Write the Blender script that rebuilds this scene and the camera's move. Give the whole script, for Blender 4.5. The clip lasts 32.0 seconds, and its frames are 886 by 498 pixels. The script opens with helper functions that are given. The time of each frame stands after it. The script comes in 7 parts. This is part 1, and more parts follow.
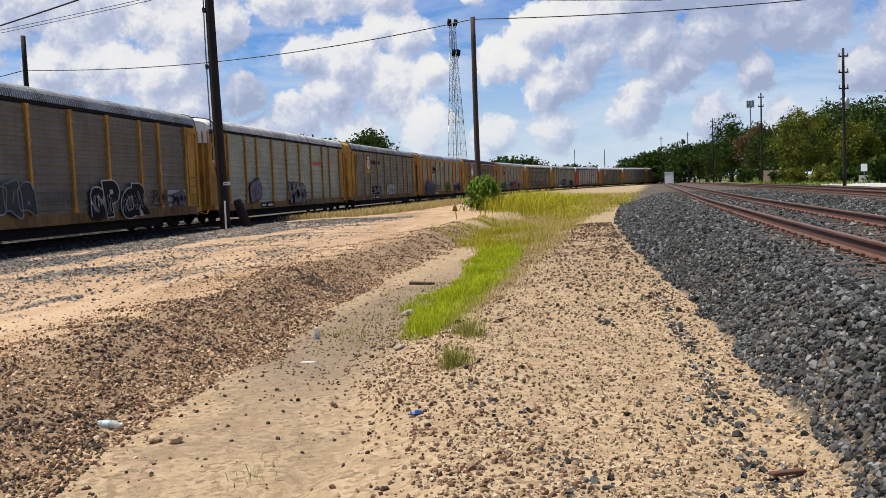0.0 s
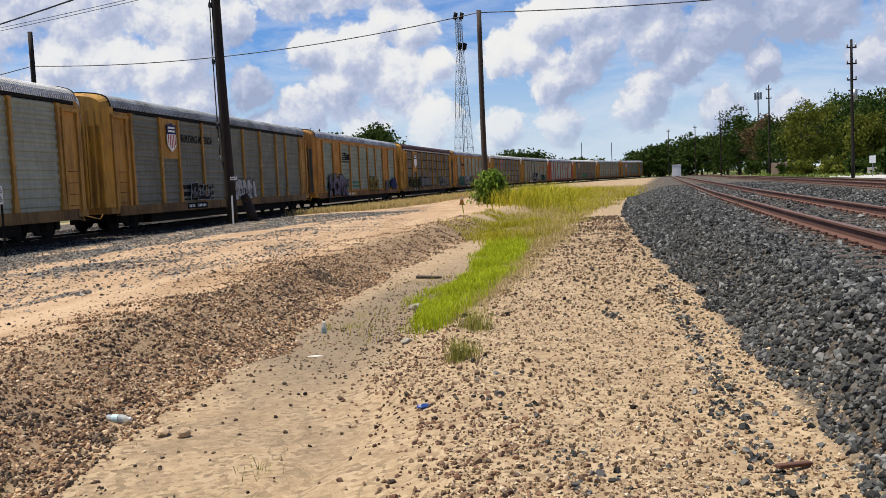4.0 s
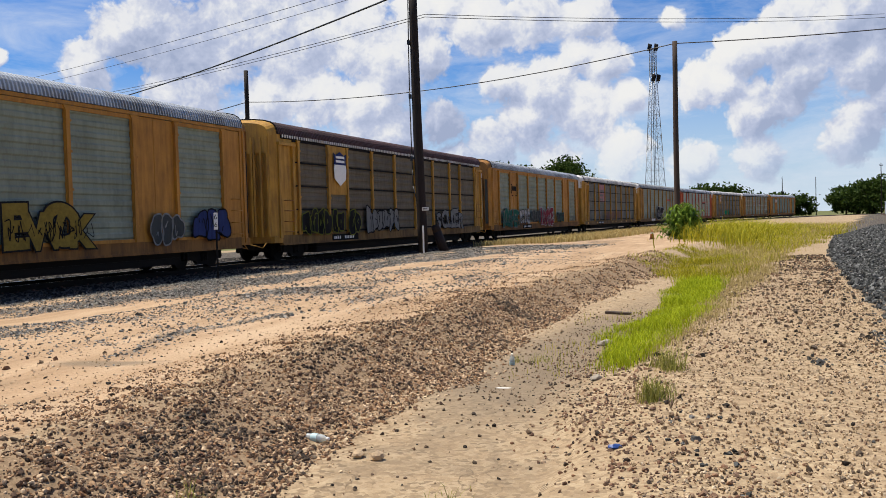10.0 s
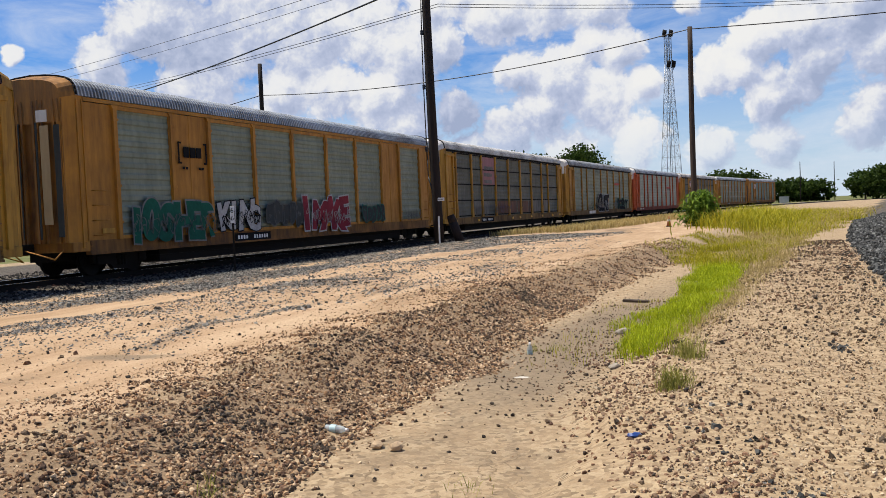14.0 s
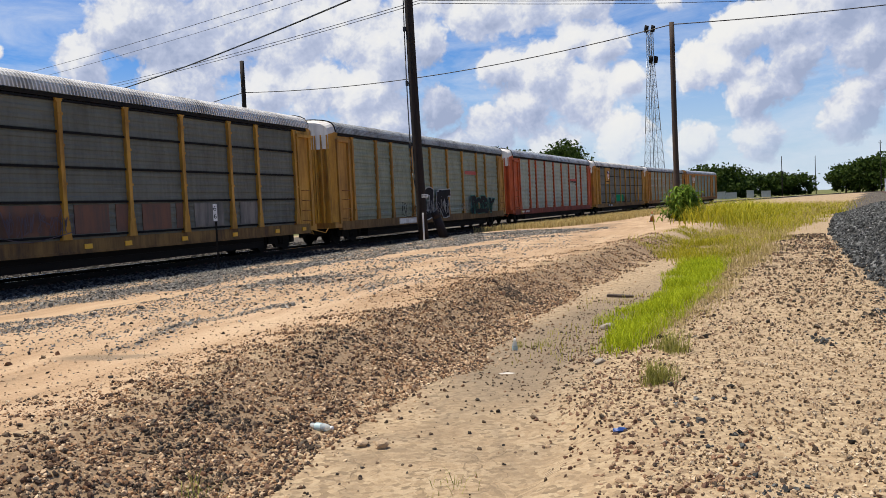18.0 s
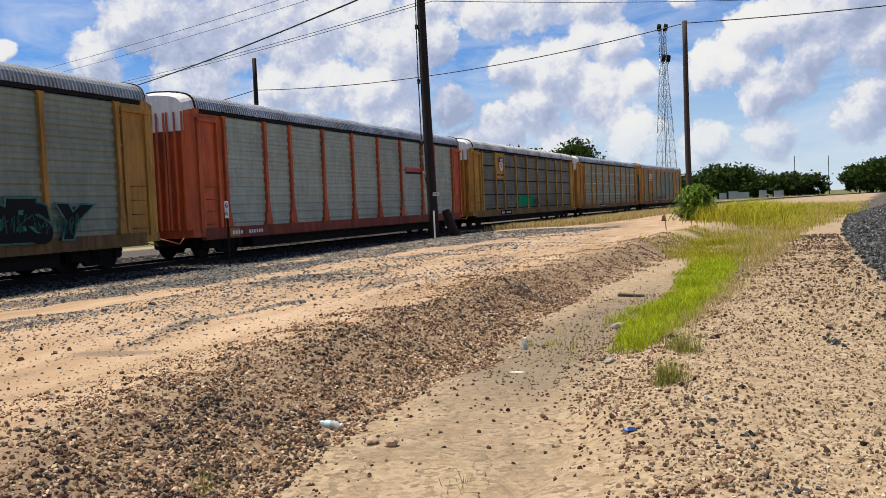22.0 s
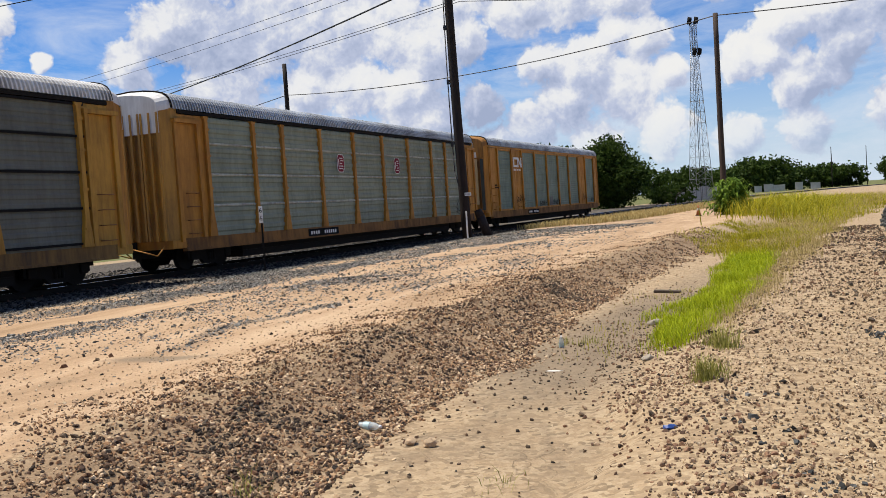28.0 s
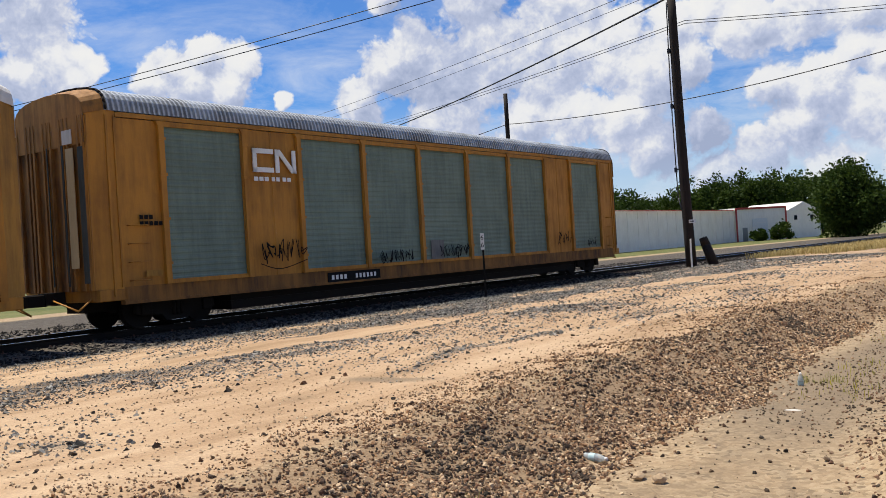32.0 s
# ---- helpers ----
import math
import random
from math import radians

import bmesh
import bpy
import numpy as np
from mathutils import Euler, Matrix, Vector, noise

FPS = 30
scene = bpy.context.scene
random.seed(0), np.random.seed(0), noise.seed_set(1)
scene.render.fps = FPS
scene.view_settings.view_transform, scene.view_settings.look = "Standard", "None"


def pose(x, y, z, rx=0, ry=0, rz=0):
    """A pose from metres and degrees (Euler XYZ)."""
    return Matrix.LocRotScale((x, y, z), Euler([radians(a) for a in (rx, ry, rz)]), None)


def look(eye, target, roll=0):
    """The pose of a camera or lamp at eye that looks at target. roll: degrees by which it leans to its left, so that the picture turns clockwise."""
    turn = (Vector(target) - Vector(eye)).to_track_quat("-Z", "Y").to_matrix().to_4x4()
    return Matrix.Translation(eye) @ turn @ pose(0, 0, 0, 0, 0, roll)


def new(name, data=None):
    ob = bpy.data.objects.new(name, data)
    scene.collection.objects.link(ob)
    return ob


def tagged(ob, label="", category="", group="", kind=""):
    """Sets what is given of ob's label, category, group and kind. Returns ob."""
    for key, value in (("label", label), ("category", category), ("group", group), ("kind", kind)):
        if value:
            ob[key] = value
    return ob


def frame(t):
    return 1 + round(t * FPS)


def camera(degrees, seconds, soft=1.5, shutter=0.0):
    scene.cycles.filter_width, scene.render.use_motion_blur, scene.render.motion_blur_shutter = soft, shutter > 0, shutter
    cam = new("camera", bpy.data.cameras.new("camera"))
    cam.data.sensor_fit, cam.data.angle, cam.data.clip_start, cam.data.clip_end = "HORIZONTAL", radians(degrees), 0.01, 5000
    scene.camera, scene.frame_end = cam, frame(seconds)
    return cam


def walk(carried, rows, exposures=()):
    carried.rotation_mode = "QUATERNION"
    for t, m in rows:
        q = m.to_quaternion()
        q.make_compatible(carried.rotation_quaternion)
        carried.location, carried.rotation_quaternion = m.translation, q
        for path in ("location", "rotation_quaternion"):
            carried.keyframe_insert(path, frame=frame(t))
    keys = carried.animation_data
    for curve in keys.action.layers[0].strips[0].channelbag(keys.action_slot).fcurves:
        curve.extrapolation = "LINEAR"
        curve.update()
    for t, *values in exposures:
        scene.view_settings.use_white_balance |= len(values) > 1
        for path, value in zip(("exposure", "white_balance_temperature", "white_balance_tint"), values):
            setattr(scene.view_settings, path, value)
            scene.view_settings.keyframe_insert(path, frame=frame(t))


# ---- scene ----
cam = camera(52.78, 32.0, soft=0.5)
# t, x, y, z, yaw, pitch, roll
ROWS = [
    (0.0, 0.0, -0.0, 1.6, 0.0, -3.9, 2.3),
    (0.5, 0.003, -0.004, 1.6, -0.08, -3.8, 2.29),
    (1.0, 0.007, -0.015, 1.604, -0.14, -4.08, 2.54),
    (1.5, 0.01, -0.006, 1.601, -0.2, -4.56, 2.88),
    (2.0, 0.015, -0.005, 1.6, -0.17, -4.58, 3.0),
    (2.5, 0.012, -0.008, 1.601, -0.25, -4.46, 3.01),
    (4.5, 0.004, -0.011, 1.6, 0.95, -4.1, 2.2),
    (5.0, -0.001, -0.015, 1.599, 1.62, -3.3, 1.74),
    (5.5, -0.004, -0.019, 1.604, 2.42, -3.09, 1.26),
    (6.0, -0.016, -0.006, 1.608, 3.19, -3.2, 0.38),
    (6.5, -0.034, -0.022, 1.615, 4.99, -2.02, 0.06),
    (7.0, -0.037, -0.017, 1.621, 6.97, -1.23, 0.35),
    (7.5, -0.041, -0.015, 1.62, 7.8, -1.71, 0.45),
    (8.0, -0.039, -0.016, 1.619, 8.56, -1.83, 0.7),
    (8.5, -0.036, -0.017, 1.615, 9.42, -1.7, 1.35),
    (9.0, -0.037, -0.029, 1.616, 10.3, -1.84, 1.46),
    (9.5, -0.04, -0.02, 1.613, 11.33, -2.05, 1.51),
    (10.0, -0.05, -0.018, 1.616, 12.39, -1.8, 1.56),
    (10.5, -0.049, -0.019, 1.612, 12.74, -1.97, 1.71),
    (11.0, -0.044, -0.011, 1.615, 12.55, -2.08, 1.96),
    (11.5, -0.05, -0.008, 1.61, 12.76, -1.96, 1.95),
    (12.0, -0.051, -0.011, 1.615, 13.12, -1.99, 1.91),
    (12.5, -0.056, -0.012, 1.611, 13.33, -2.27, 1.91),
    (13.0, -0.055, -0.004, 1.611, 13.6, -2.27, 2.07),
    (13.5, -0.06, -0.005, 1.612, 13.65, -2.22, 2.09),
    (14.0, -0.056, 0.001, 1.612, 13.39, -2.38, 2.36),
    (14.5, -0.056, 0.007, 1.612, 13.22, -2.28, 2.22),
    (16.5, -0.065, 0.027, 1.61, 12.82, -2.29, 2.27),
    (17.0, -0.063, 0.027, 1.611, 12.67, -2.44, 2.29),
    (17.5, -0.063, 0.019, 1.615, 12.5, -2.38, 2.46),
    (18.0, -0.058, 0.016, 1.612, 12.37, -2.65, 2.76),
    (18.5, -0.058, 0.027, 1.611, 12.05, -3.14, 3.1),
    (19.0, -0.051, 0.019, 1.612, 12.03, -3.27, 3.71),
    (19.5, -0.05, 0.022, 1.614, 12.12, -3.41, 3.73),
    (20.0, -0.047, 0.029, 1.611, 12.09, -3.44, 3.58),
    (20.5, -0.041, 0.019, 1.613, 12.07, -3.12, 3.47),
    (21.0, -0.047, 0.008, 1.615, 12.23, -2.36, 2.96),
    (21.5, -0.053, 0.017, 1.613, 12.72, -2.39, 2.58),
    (22.0, -0.057, 0.023, 1.611, 13.08, -2.73, 2.47),
    (22.5, -0.055, 0.022, 1.609, 13.05, -3.12, 2.82),
    (23.0, -0.052, 0.026, 1.609, 12.84, -3.47, 3.25),
    (23.5, -0.054, 0.022, 1.614, 12.82, -3.43, 3.15),
    (24.0, -0.062, 0.034, 1.608, 13.28, -3.39, 2.9),
    (24.5, -0.066, 0.028, 1.61, 13.84, -3.42, 2.83),
    (25.0, -0.072, 0.034, 1.61, 14.37, -3.56, 2.71),
    (25.5, -0.069, 0.034, 1.608, 14.64, -3.58, 2.61),
    (27.5, -0.069, 0.024, 1.611, 15.04, -3.17, 3.54),
    (28.0, -0.067, 0.014, 1.613, 15.13, -2.6, 3.82),
    (28.5, -0.067, 0.002, 1.616, 15.46, -2.19, 3.95),
    (29.0, -0.078, 0.013, 1.614, 16.24, -1.9, 3.9),
    (29.5, -0.089, 0.02, 1.612, 17.55, -1.95, 3.69),
    (30.0, -0.101, 0.024, 1.61, 19.03, -1.9, 3.33),
    (30.5, -0.099, 0.021, 1.615, 19.61, -1.19, 3.56),
    (31.0, -0.099, 0.012, 1.617, 20.33, -0.67, 3.91),
    (31.5, -0.107, -0.004, 1.621, 23.07, -0.27, 3.9),
    (31.6, -0.112, -0.003, 1.621, 23.94, -0.21, 3.83),
    (31.8, -0.123, -0.002, 1.620, 26.20, -0.08, 3.68),
    (32.0, -0.133, -0.0, 1.619, 29.07, 0.04, 3.54),
]
walk(cam, [(t, pose(x, y, z, 90 + pitch, roll, yaw)) for t, x, y, z, yaw, pitch, roll in ROWS])

# ---- sky, sun, exposure ----
SUN_EL, SUN_AZ = 68.0, 270.0      # degrees; azimuth clockwise from +y
to_sun = Vector((math.sin(radians(SUN_AZ)) * math.cos(radians(SUN_EL)), math.cos(radians(SUN_AZ)) * math.cos(radians(SUN_EL)), math.sin(radians(SUN_EL))))
scene.view_settings.exposure = 0.30


class Nodes:
    """Short-hand for building a node tree."""

    def __init__(self, tree):
        self.t = tree
        tree.nodes.clear()

    def n(self, kind, ins=None, **props):
        nd = self.t.nodes.new(kind)
        for k, v in props.items():
            setattr(nd, k, v)
        for k, v in (ins or {}).items():
            if isinstance(v, bpy.types.NodeSocket):
                self.t.links.new(v, nd.inputs[k])
            else:
                nd.inputs[k].default_value = v
        return nd

    def math(self, op, a, b=0.0, clamp=False):
        return self.n("ShaderNodeMath", {0: a, 1: b}, operation=op, use_clamp=clamp).outputs[0]

    def vec(self, op, a, b=(0, 0, 0)):
        return self.n("ShaderNodeVectorMath", {0: a, 1: b}, operation=op).outputs[0]

    def noise(self, vec, scale, detail=4.0, rough=0.55, lac=2.0, dist=0.0):
        return self.n("ShaderNodeTexNoise", {"Vector": vec, "Scale": scale, "Detail": detail, "Roughness": rough, "Lacunarity": lac, "Distortion": dist})

    def ramp(self, fac, stops):
        nd = self.n("ShaderNodeValToRGB", {"Fac": fac})
        els = nd.color_ramp.elements
        while len(els) < len(stops):
            els.new(0.5)
        for e, (p, c) in zip(els, stops):
            e.position, e.color = p, (c if len(c) == 4 else (*c, 1))
        return nd.outputs["Color"]

    def span(self, v, a, b, c=0.0, d=1.0):
        return self.n("ShaderNodeMapRange", {"Value": v, "From Min": a, "From Max": b, "To Min": c, "To Max": d}, clamp=True).outputs["Result"]

    def mix(self, fac, a, b, blend="MIX"):
        nd = self.n("ShaderNodeMix", data_type="RGBA", blend_type=blend)
        for key, v in ((0, fac), (6, a), (7, b)):
            if isinstance(v, bpy.types.NodeSocket):
                self.t.links.new(v, nd.inputs[key])
            else:
                nd.inputs[key].default_value = v if key == 0 else (*v, 1) if len(v) == 3 else v
        return nd.outputs[2]


def make_world():
    world = bpy.data.worlds.new("sky")
    scene.world = world
    world.use_nodes = True
    N = Nodes(world.node_tree)
    sky = N.n("ShaderNodeTexSky", sky_type="NISHITA", sun_disc=False, sun_elevation=radians(SUN_EL), sun_rotation=radians(SUN_AZ), air_density=1.0, dust_density=0.6, ozone_density=2.0)
    way = N.n("ShaderNodeTexCoord").outputs["Generated"]
    sep = N.n("ShaderNodeSeparateXYZ", {0: way})
    # cumulus: round puffs about known bearings, their edges billowed by cell noise, lit from the sun's side
    wob = N.vec("MULTIPLY", N.vec("SUBTRACT", N.noise(way, 11.0, 4.0, 0.6).outputs["Color"], (0.5, 0.5, 0.5)), (0.040, 0.040, 0.030))
    def field(shift, detail):
        q = N.vec("ADD", N.vec("ADD", way, shift), wob)
        best = None
        for az, el, r in WEST + MIDDLE + EAST + BEHIND:
            c = (math.sin(radians(az)) * math.cos(radians(el)), math.cos(radians(az)) * math.cos(radians(el)), math.sin(radians(el)))
            d = N.n("ShaderNodeVectorMath", {0: q, 1: c}, operation="DISTANCE").outputs["Value"]
            v = N.n("ShaderNodeMath", {0: d, 1: -1.0 / radians(r * 0.92), 2: 1.0}, operation="MULTIPLY_ADD").outputs[0]
            best = v if best is None else N.n("ShaderNodeMath", {0: best, 1: v, 2: 0.35}, operation="SMOOTH_MAX").outputs[0]
        heap = N.math("MAXIMUM", N.math("MINIMUM", best, 0.75), -0.8)
        big = N.n("ShaderNodeTexVoronoi", {"Vector": q, "Scale": 24.0, "Detail": detail, "Roughness": 0.7, "Lacunarity": 2.2, "Smoothness": 0.5}, feature="SMOOTH_F1", normalize=True).outputs["Distance"]
        ragged = N.noise(q, 34.0, detail + 3.0, 0.66).outputs["Fac"]
        return N.math("ADD", heap, N.math("ADD", N.math("MULTIPLY", N.math("SUBTRACT", 0.42, big), 1.9), N.math("MULTIPLY", N.math("SUBTRACT", ragged, 0.5), 0.9)))
    here = field((0.0, 0.0, 0.0), 3.0)
    up = field((-0.006, 0.0, 0.013), 3.0)
    dens = N.span(here, 0.08, 0.34)
    lump = N.span(N.math("SUBTRACT", here, up), -0.65, 0.55)
    fine = N.noise(way, 60.0, 6.0, 0.62).outputs["Fac"]
    wide = N.noise(way, 5.0, 3.0, 0.5).outputs["Fac"]
    tone = N.math("ADD", N.math("ADD", N.math("MULTIPLY", lump, 0.72), N.math("MULTIPLY", N.math("SUBTRACT", fine, 0.5), 0.50)), N.math("MULTIPLY", N.math("SUBTRACT", wide, 0.44), 1.2))
    # broad grey undersides of the deeper clouds
    for az, el, r, k in ((23, 10, 15, 0.36), (8.3, 6.6, 3.6, 0.30), (-12.6, 7.2, 3.4, 0.2), (-4.0, 5.2, 3.0, 0.22), (-53, 16, 3, 0.35)):
        c = (math.sin(radians(az)) * math.cos(radians(el)), math.cos(radians(az)) * math.cos(radians(el)), math.sin(radians(el)))
        d = N.n("ShaderNodeVectorMath", {0: N.vec("ADD", way, wob), 1: c}, operation="DISTANCE").outputs["Value"]
        tone = N.math("SUBTRACT", tone, N.span(d, radians(r) * 0.35, radians(r), k, 0.0))
    cloud = N.ramp(tone, [(0.02, (0.40, 0.47, 0.66)), (0.32, (0.56, 0.62, 0.80)), (0.62, (0.90, 0.91, 0.94)), (0.90, (0.97, 0.965, 0.95))])
    tint = N.mix(1.0, sky.outputs[0], (0.45, 0.80, 1.30), "MULTIPLY")
    blue = N.n("ShaderNodeVectorMath", {0: tint, "Scale": SKY}, operation="SCALE").outputs[0]
    lit = N.n("ShaderNodeVectorMath", {0: cloud, "Scale": CLOUD_LIGHT}, operation="SCALE").outputs[0]
    haze = N.span(sep.outputs["Z"], 0.0, 0.17, 0.9, 0.0)
    far = N.mix(haze, blue, tuple(v * CLOUD_LIGHT for v in (0.72, 0.84, 0.97)))
    wisp = N.noise(N.vec("MULTIPLY", way, (1.0, 1.0, 3.2)), 7.0, 8.0, 0.62, 2.1, 0.4).outputs["Fac"]
    thin = N.math("MULTIPLY", N.span(wisp, 0.42, 0.72, 0.0, 0.75), N.span(sep.outputs["Z"], 0.14, 0.34, 1.0, 0.15))
    far = N.mix(thin, far, tuple(v * CLOUD_LIGHT for v in (0.80, 0.86, 0.96)))
    veil = N.math("MULTIPLY", dens, N.span(sep.outputs["Z"], 0.0, 0.09, 0.35, 1.0))
    out = N.mix(veil, far, lit)
    bg = N.n("ShaderNodeBackground", {"Color": out, "Strength": 1.0})
    N.n("ShaderNodeOutputWorld", {"Surface": bg.outputs[0]})


# bearing, height and radius in degrees of the clouds' puffs
WEST = [(-33.9, 9.6, 1.6), (-31.8, 11.6, 2.0), (-30.1, 12.5, 2.0), (-28.0, 11.1, 2.7), (-25.0, 11.8, 3.1), (-21.5, 11.5, 3.3), (-18.0, 11.9, 3.1), (-15.5, 10.1, 2.5), (-28.1, 8.1, 2.5), (-20.2, 8.1, 2.2), (-17.0, 7.3, 2.2), (-15.3, 5.5, 1.8),
        (-23.0, 8.1, 1.6), (-52.9, 14.8, 2.7), (-54.0, 11.3, 1.5), (-52.0, 12.1, 1.6), (-49.7, 11.7, 0.9), (-51.0, 11.4, 1.3), (-50.6, 12.4, 0.9), (-45.4, 11.9, 1.5), (-43.2, 12.9, 1.5), (-41.1, 12.5, 1.2), (-46.4, 11.0, 1.3), (-44.0, 11.0, 1.6), (-42.0, 10.9, 1.5), (-38.7, 10.1, 0.6), (-25.0, 5.0, 2.6), (-20.0, 14.8, 2.4), (-26.0, 15.5, 2.2), (-32.0, 16.0, 1.2)]
MIDDLE = [(-9.7, 12.5, 2.2), (-6.4, 12.6, 2.2), (-2.9, 12.5, 1.8), (-11.8, 13.4, 1.5), (-13.0, 10.4, 1.6), (-8.0, 8.5, 1.6), (-3.3, 10.2, 1.5), (-1.9, 9.6, 1.4), (-5.5, 8.0, 2.2), (-3.0, 6.5, 2.4), (-7.0, 6.2, 2.0), (-9.2, 4.8, 1.6), (-0.6, 7.5, 1.1), (-12.4, 6.3, 1.5), (2.0, 12.0, 0.8),
          (-11.7, 3.6, 1.6), (-1.0, 4.0, 1.8), (-5.2, 3.4, 1.8), (-14.0, 12.8, 1.6)]
EAST = [(3.5, 7.9, 1.5), (6.2, 9.7, 1.8), (5.2, 7.8, 1.8), (7.1, 6.3, 2.0), (9.0, 10.4, 2.2), (11.5, 10.8, 2.5), (9.6, 8.1, 1.6), (13.3, 8.4, 2.0), (12.2, 5.0, 1.4), (3.4, 3.1, 1.5), (7.4, 3.3, 1.6), (14.5, 6.6, 1.6), (19.1, 6.1, 1.4),
        (17.2, 8.6, 2.2), (22.5, 8.6, 2.0), (25.5, 5.9, 1.6), (21.1, 9.5, 2.2), (16.5, 3.6, 1.6), (20.7, 2.7, 1.5), (12.1, 4.5, 1.6), (14.0, 11.5, 2.4), (18.0, 12.0, 2.6), (24.0, 12.0, 3.0), (28.0, 8.0, 3.0)]
BEHIND = [(40, 14, 7), (70, 20, 9), (110, 25, 10), (150, 14, 9), (190, 25, 10), (230, 12, 9), (-90, 22, 8), (0, 30, 8), (-30, 34, 7), (30, 38, 9)]
SKY, CLOUD_LIGHT = 0.078, 0.73
make_world()
sun = new("sun", bpy.data.lights.new("sun", "SUN"))
sun.data.energy, sun.data.angle, sun.data.color = 5.0, radians(0.55), (1.0, 0.925, 0.80)
sun.matrix_world = look(to_sun * 100, (0, 0, 0))

# ---- materials ----
def material(name):
    m = bpy.data.materials.new(name)
    m.use_nodes = True
    return m, Nodes(m.node_tree)


def finish(N, color, rough=0.8, metal=0.0, bump=None, strength=0.4, distance=0.02, spec=0.5, alpha=None):
    ins = {"Base Color": color, "Roughness": rough, "Metallic": metal, "Specular IOR Level": spec}
    if bump is not None:
        ins["Normal"] = N.n("ShaderNodeBump", {"Height": bump, "Strength": strength, "Distance": distance}).outputs[0]
    N.n("ShaderNodeOutputMaterial", {"Surface": N.n("ShaderNodeBsdfPrincipled", ins).outputs[0]})


def weathered(name, color, dirt=(0.10, 0.075, 0.05), amount=0.5, rough=0.6, metal=0.0, streak=True, bump=0.25, seedscale=1.0, spec=0.4):
    """Old paint: mottled, with rusty grime in streaks down the face."""
    m, N = material(name)
    c = N.n("ShaderNodeTexCoord").outputs["Object"]
    rnd = N.n("ShaderNodeObjectInfo").outputs["Random"]
    off = N.n("ShaderNodeCombineXYZ", {0: N.math("MULTIPLY", rnd, 37.0), 2: N.math("MULTIPLY", rnd, 11.0)}).outputs[0]
    p = N.vec("ADD", c, off)
    wide = N.noise(p, 0.7 * seedscale, 5.0, 0.6).outputs["Fac"]
    down = N.noise(N.vec("MULTIPLY", p, (1.0, 1.0, 0.12)), 6.0 * seedscale, 5.0, 0.65).outputs["Fac"] if streak else wide
    fine = N.noise(p, 30.0, 4.0, 0.6).outputs["Fac"]
    grime = N.math("MULTIPLY", N.span(N.math("ADD", N.math("MULTIPLY", wide, 0.6), N.math("MULTIPLY", down, 0.6)), 0.5, 0.78), amount)
    tint = N.mix(N.span(fine, 0.3, 0.7, 0.0, 0.25), color, tuple(v * 0.75 for v in color))
    tint = N.mix(N.math("MULTIPLY", N.span(rnd, 0, 1), 0.15), tint, tuple(min(1, v * 1.25) for v in color))
    col = N.mix(grime, tint, dirt)
    finish(N, col, N.span(grime, 0, 0.6, rough, 0.9), metal, fine, bump, 0.004, spec)
    return m


def stony(name, colors, scale=1.0, rough=0.85):
    """Loose stones: one tint for each stone, with a grain."""
    m, N = material(name)
    isl = N.n("ShaderNodeNewGeometry").outputs["Random Per Island"]
    c = N.n("ShaderNodeTexCoord").outputs["Object"]
    fine = N.noise(c, 60.0 * scale, 5.0, 0.65).outputs["Fac"]
    stops = [((i + 0.5) / len(colors), col) for i, col in enumerate(colors)]
    base = N.ramp(isl, stops)
    col = N.mix(N.span(fine, 0.3, 0.8, 0.0, 0.6), base, N.mix(0.5, base, (0.02, 0.02, 0.02)))
    finish(N, col, rough, 0, fine, 0.6, 0.008, 0.18)
    return m


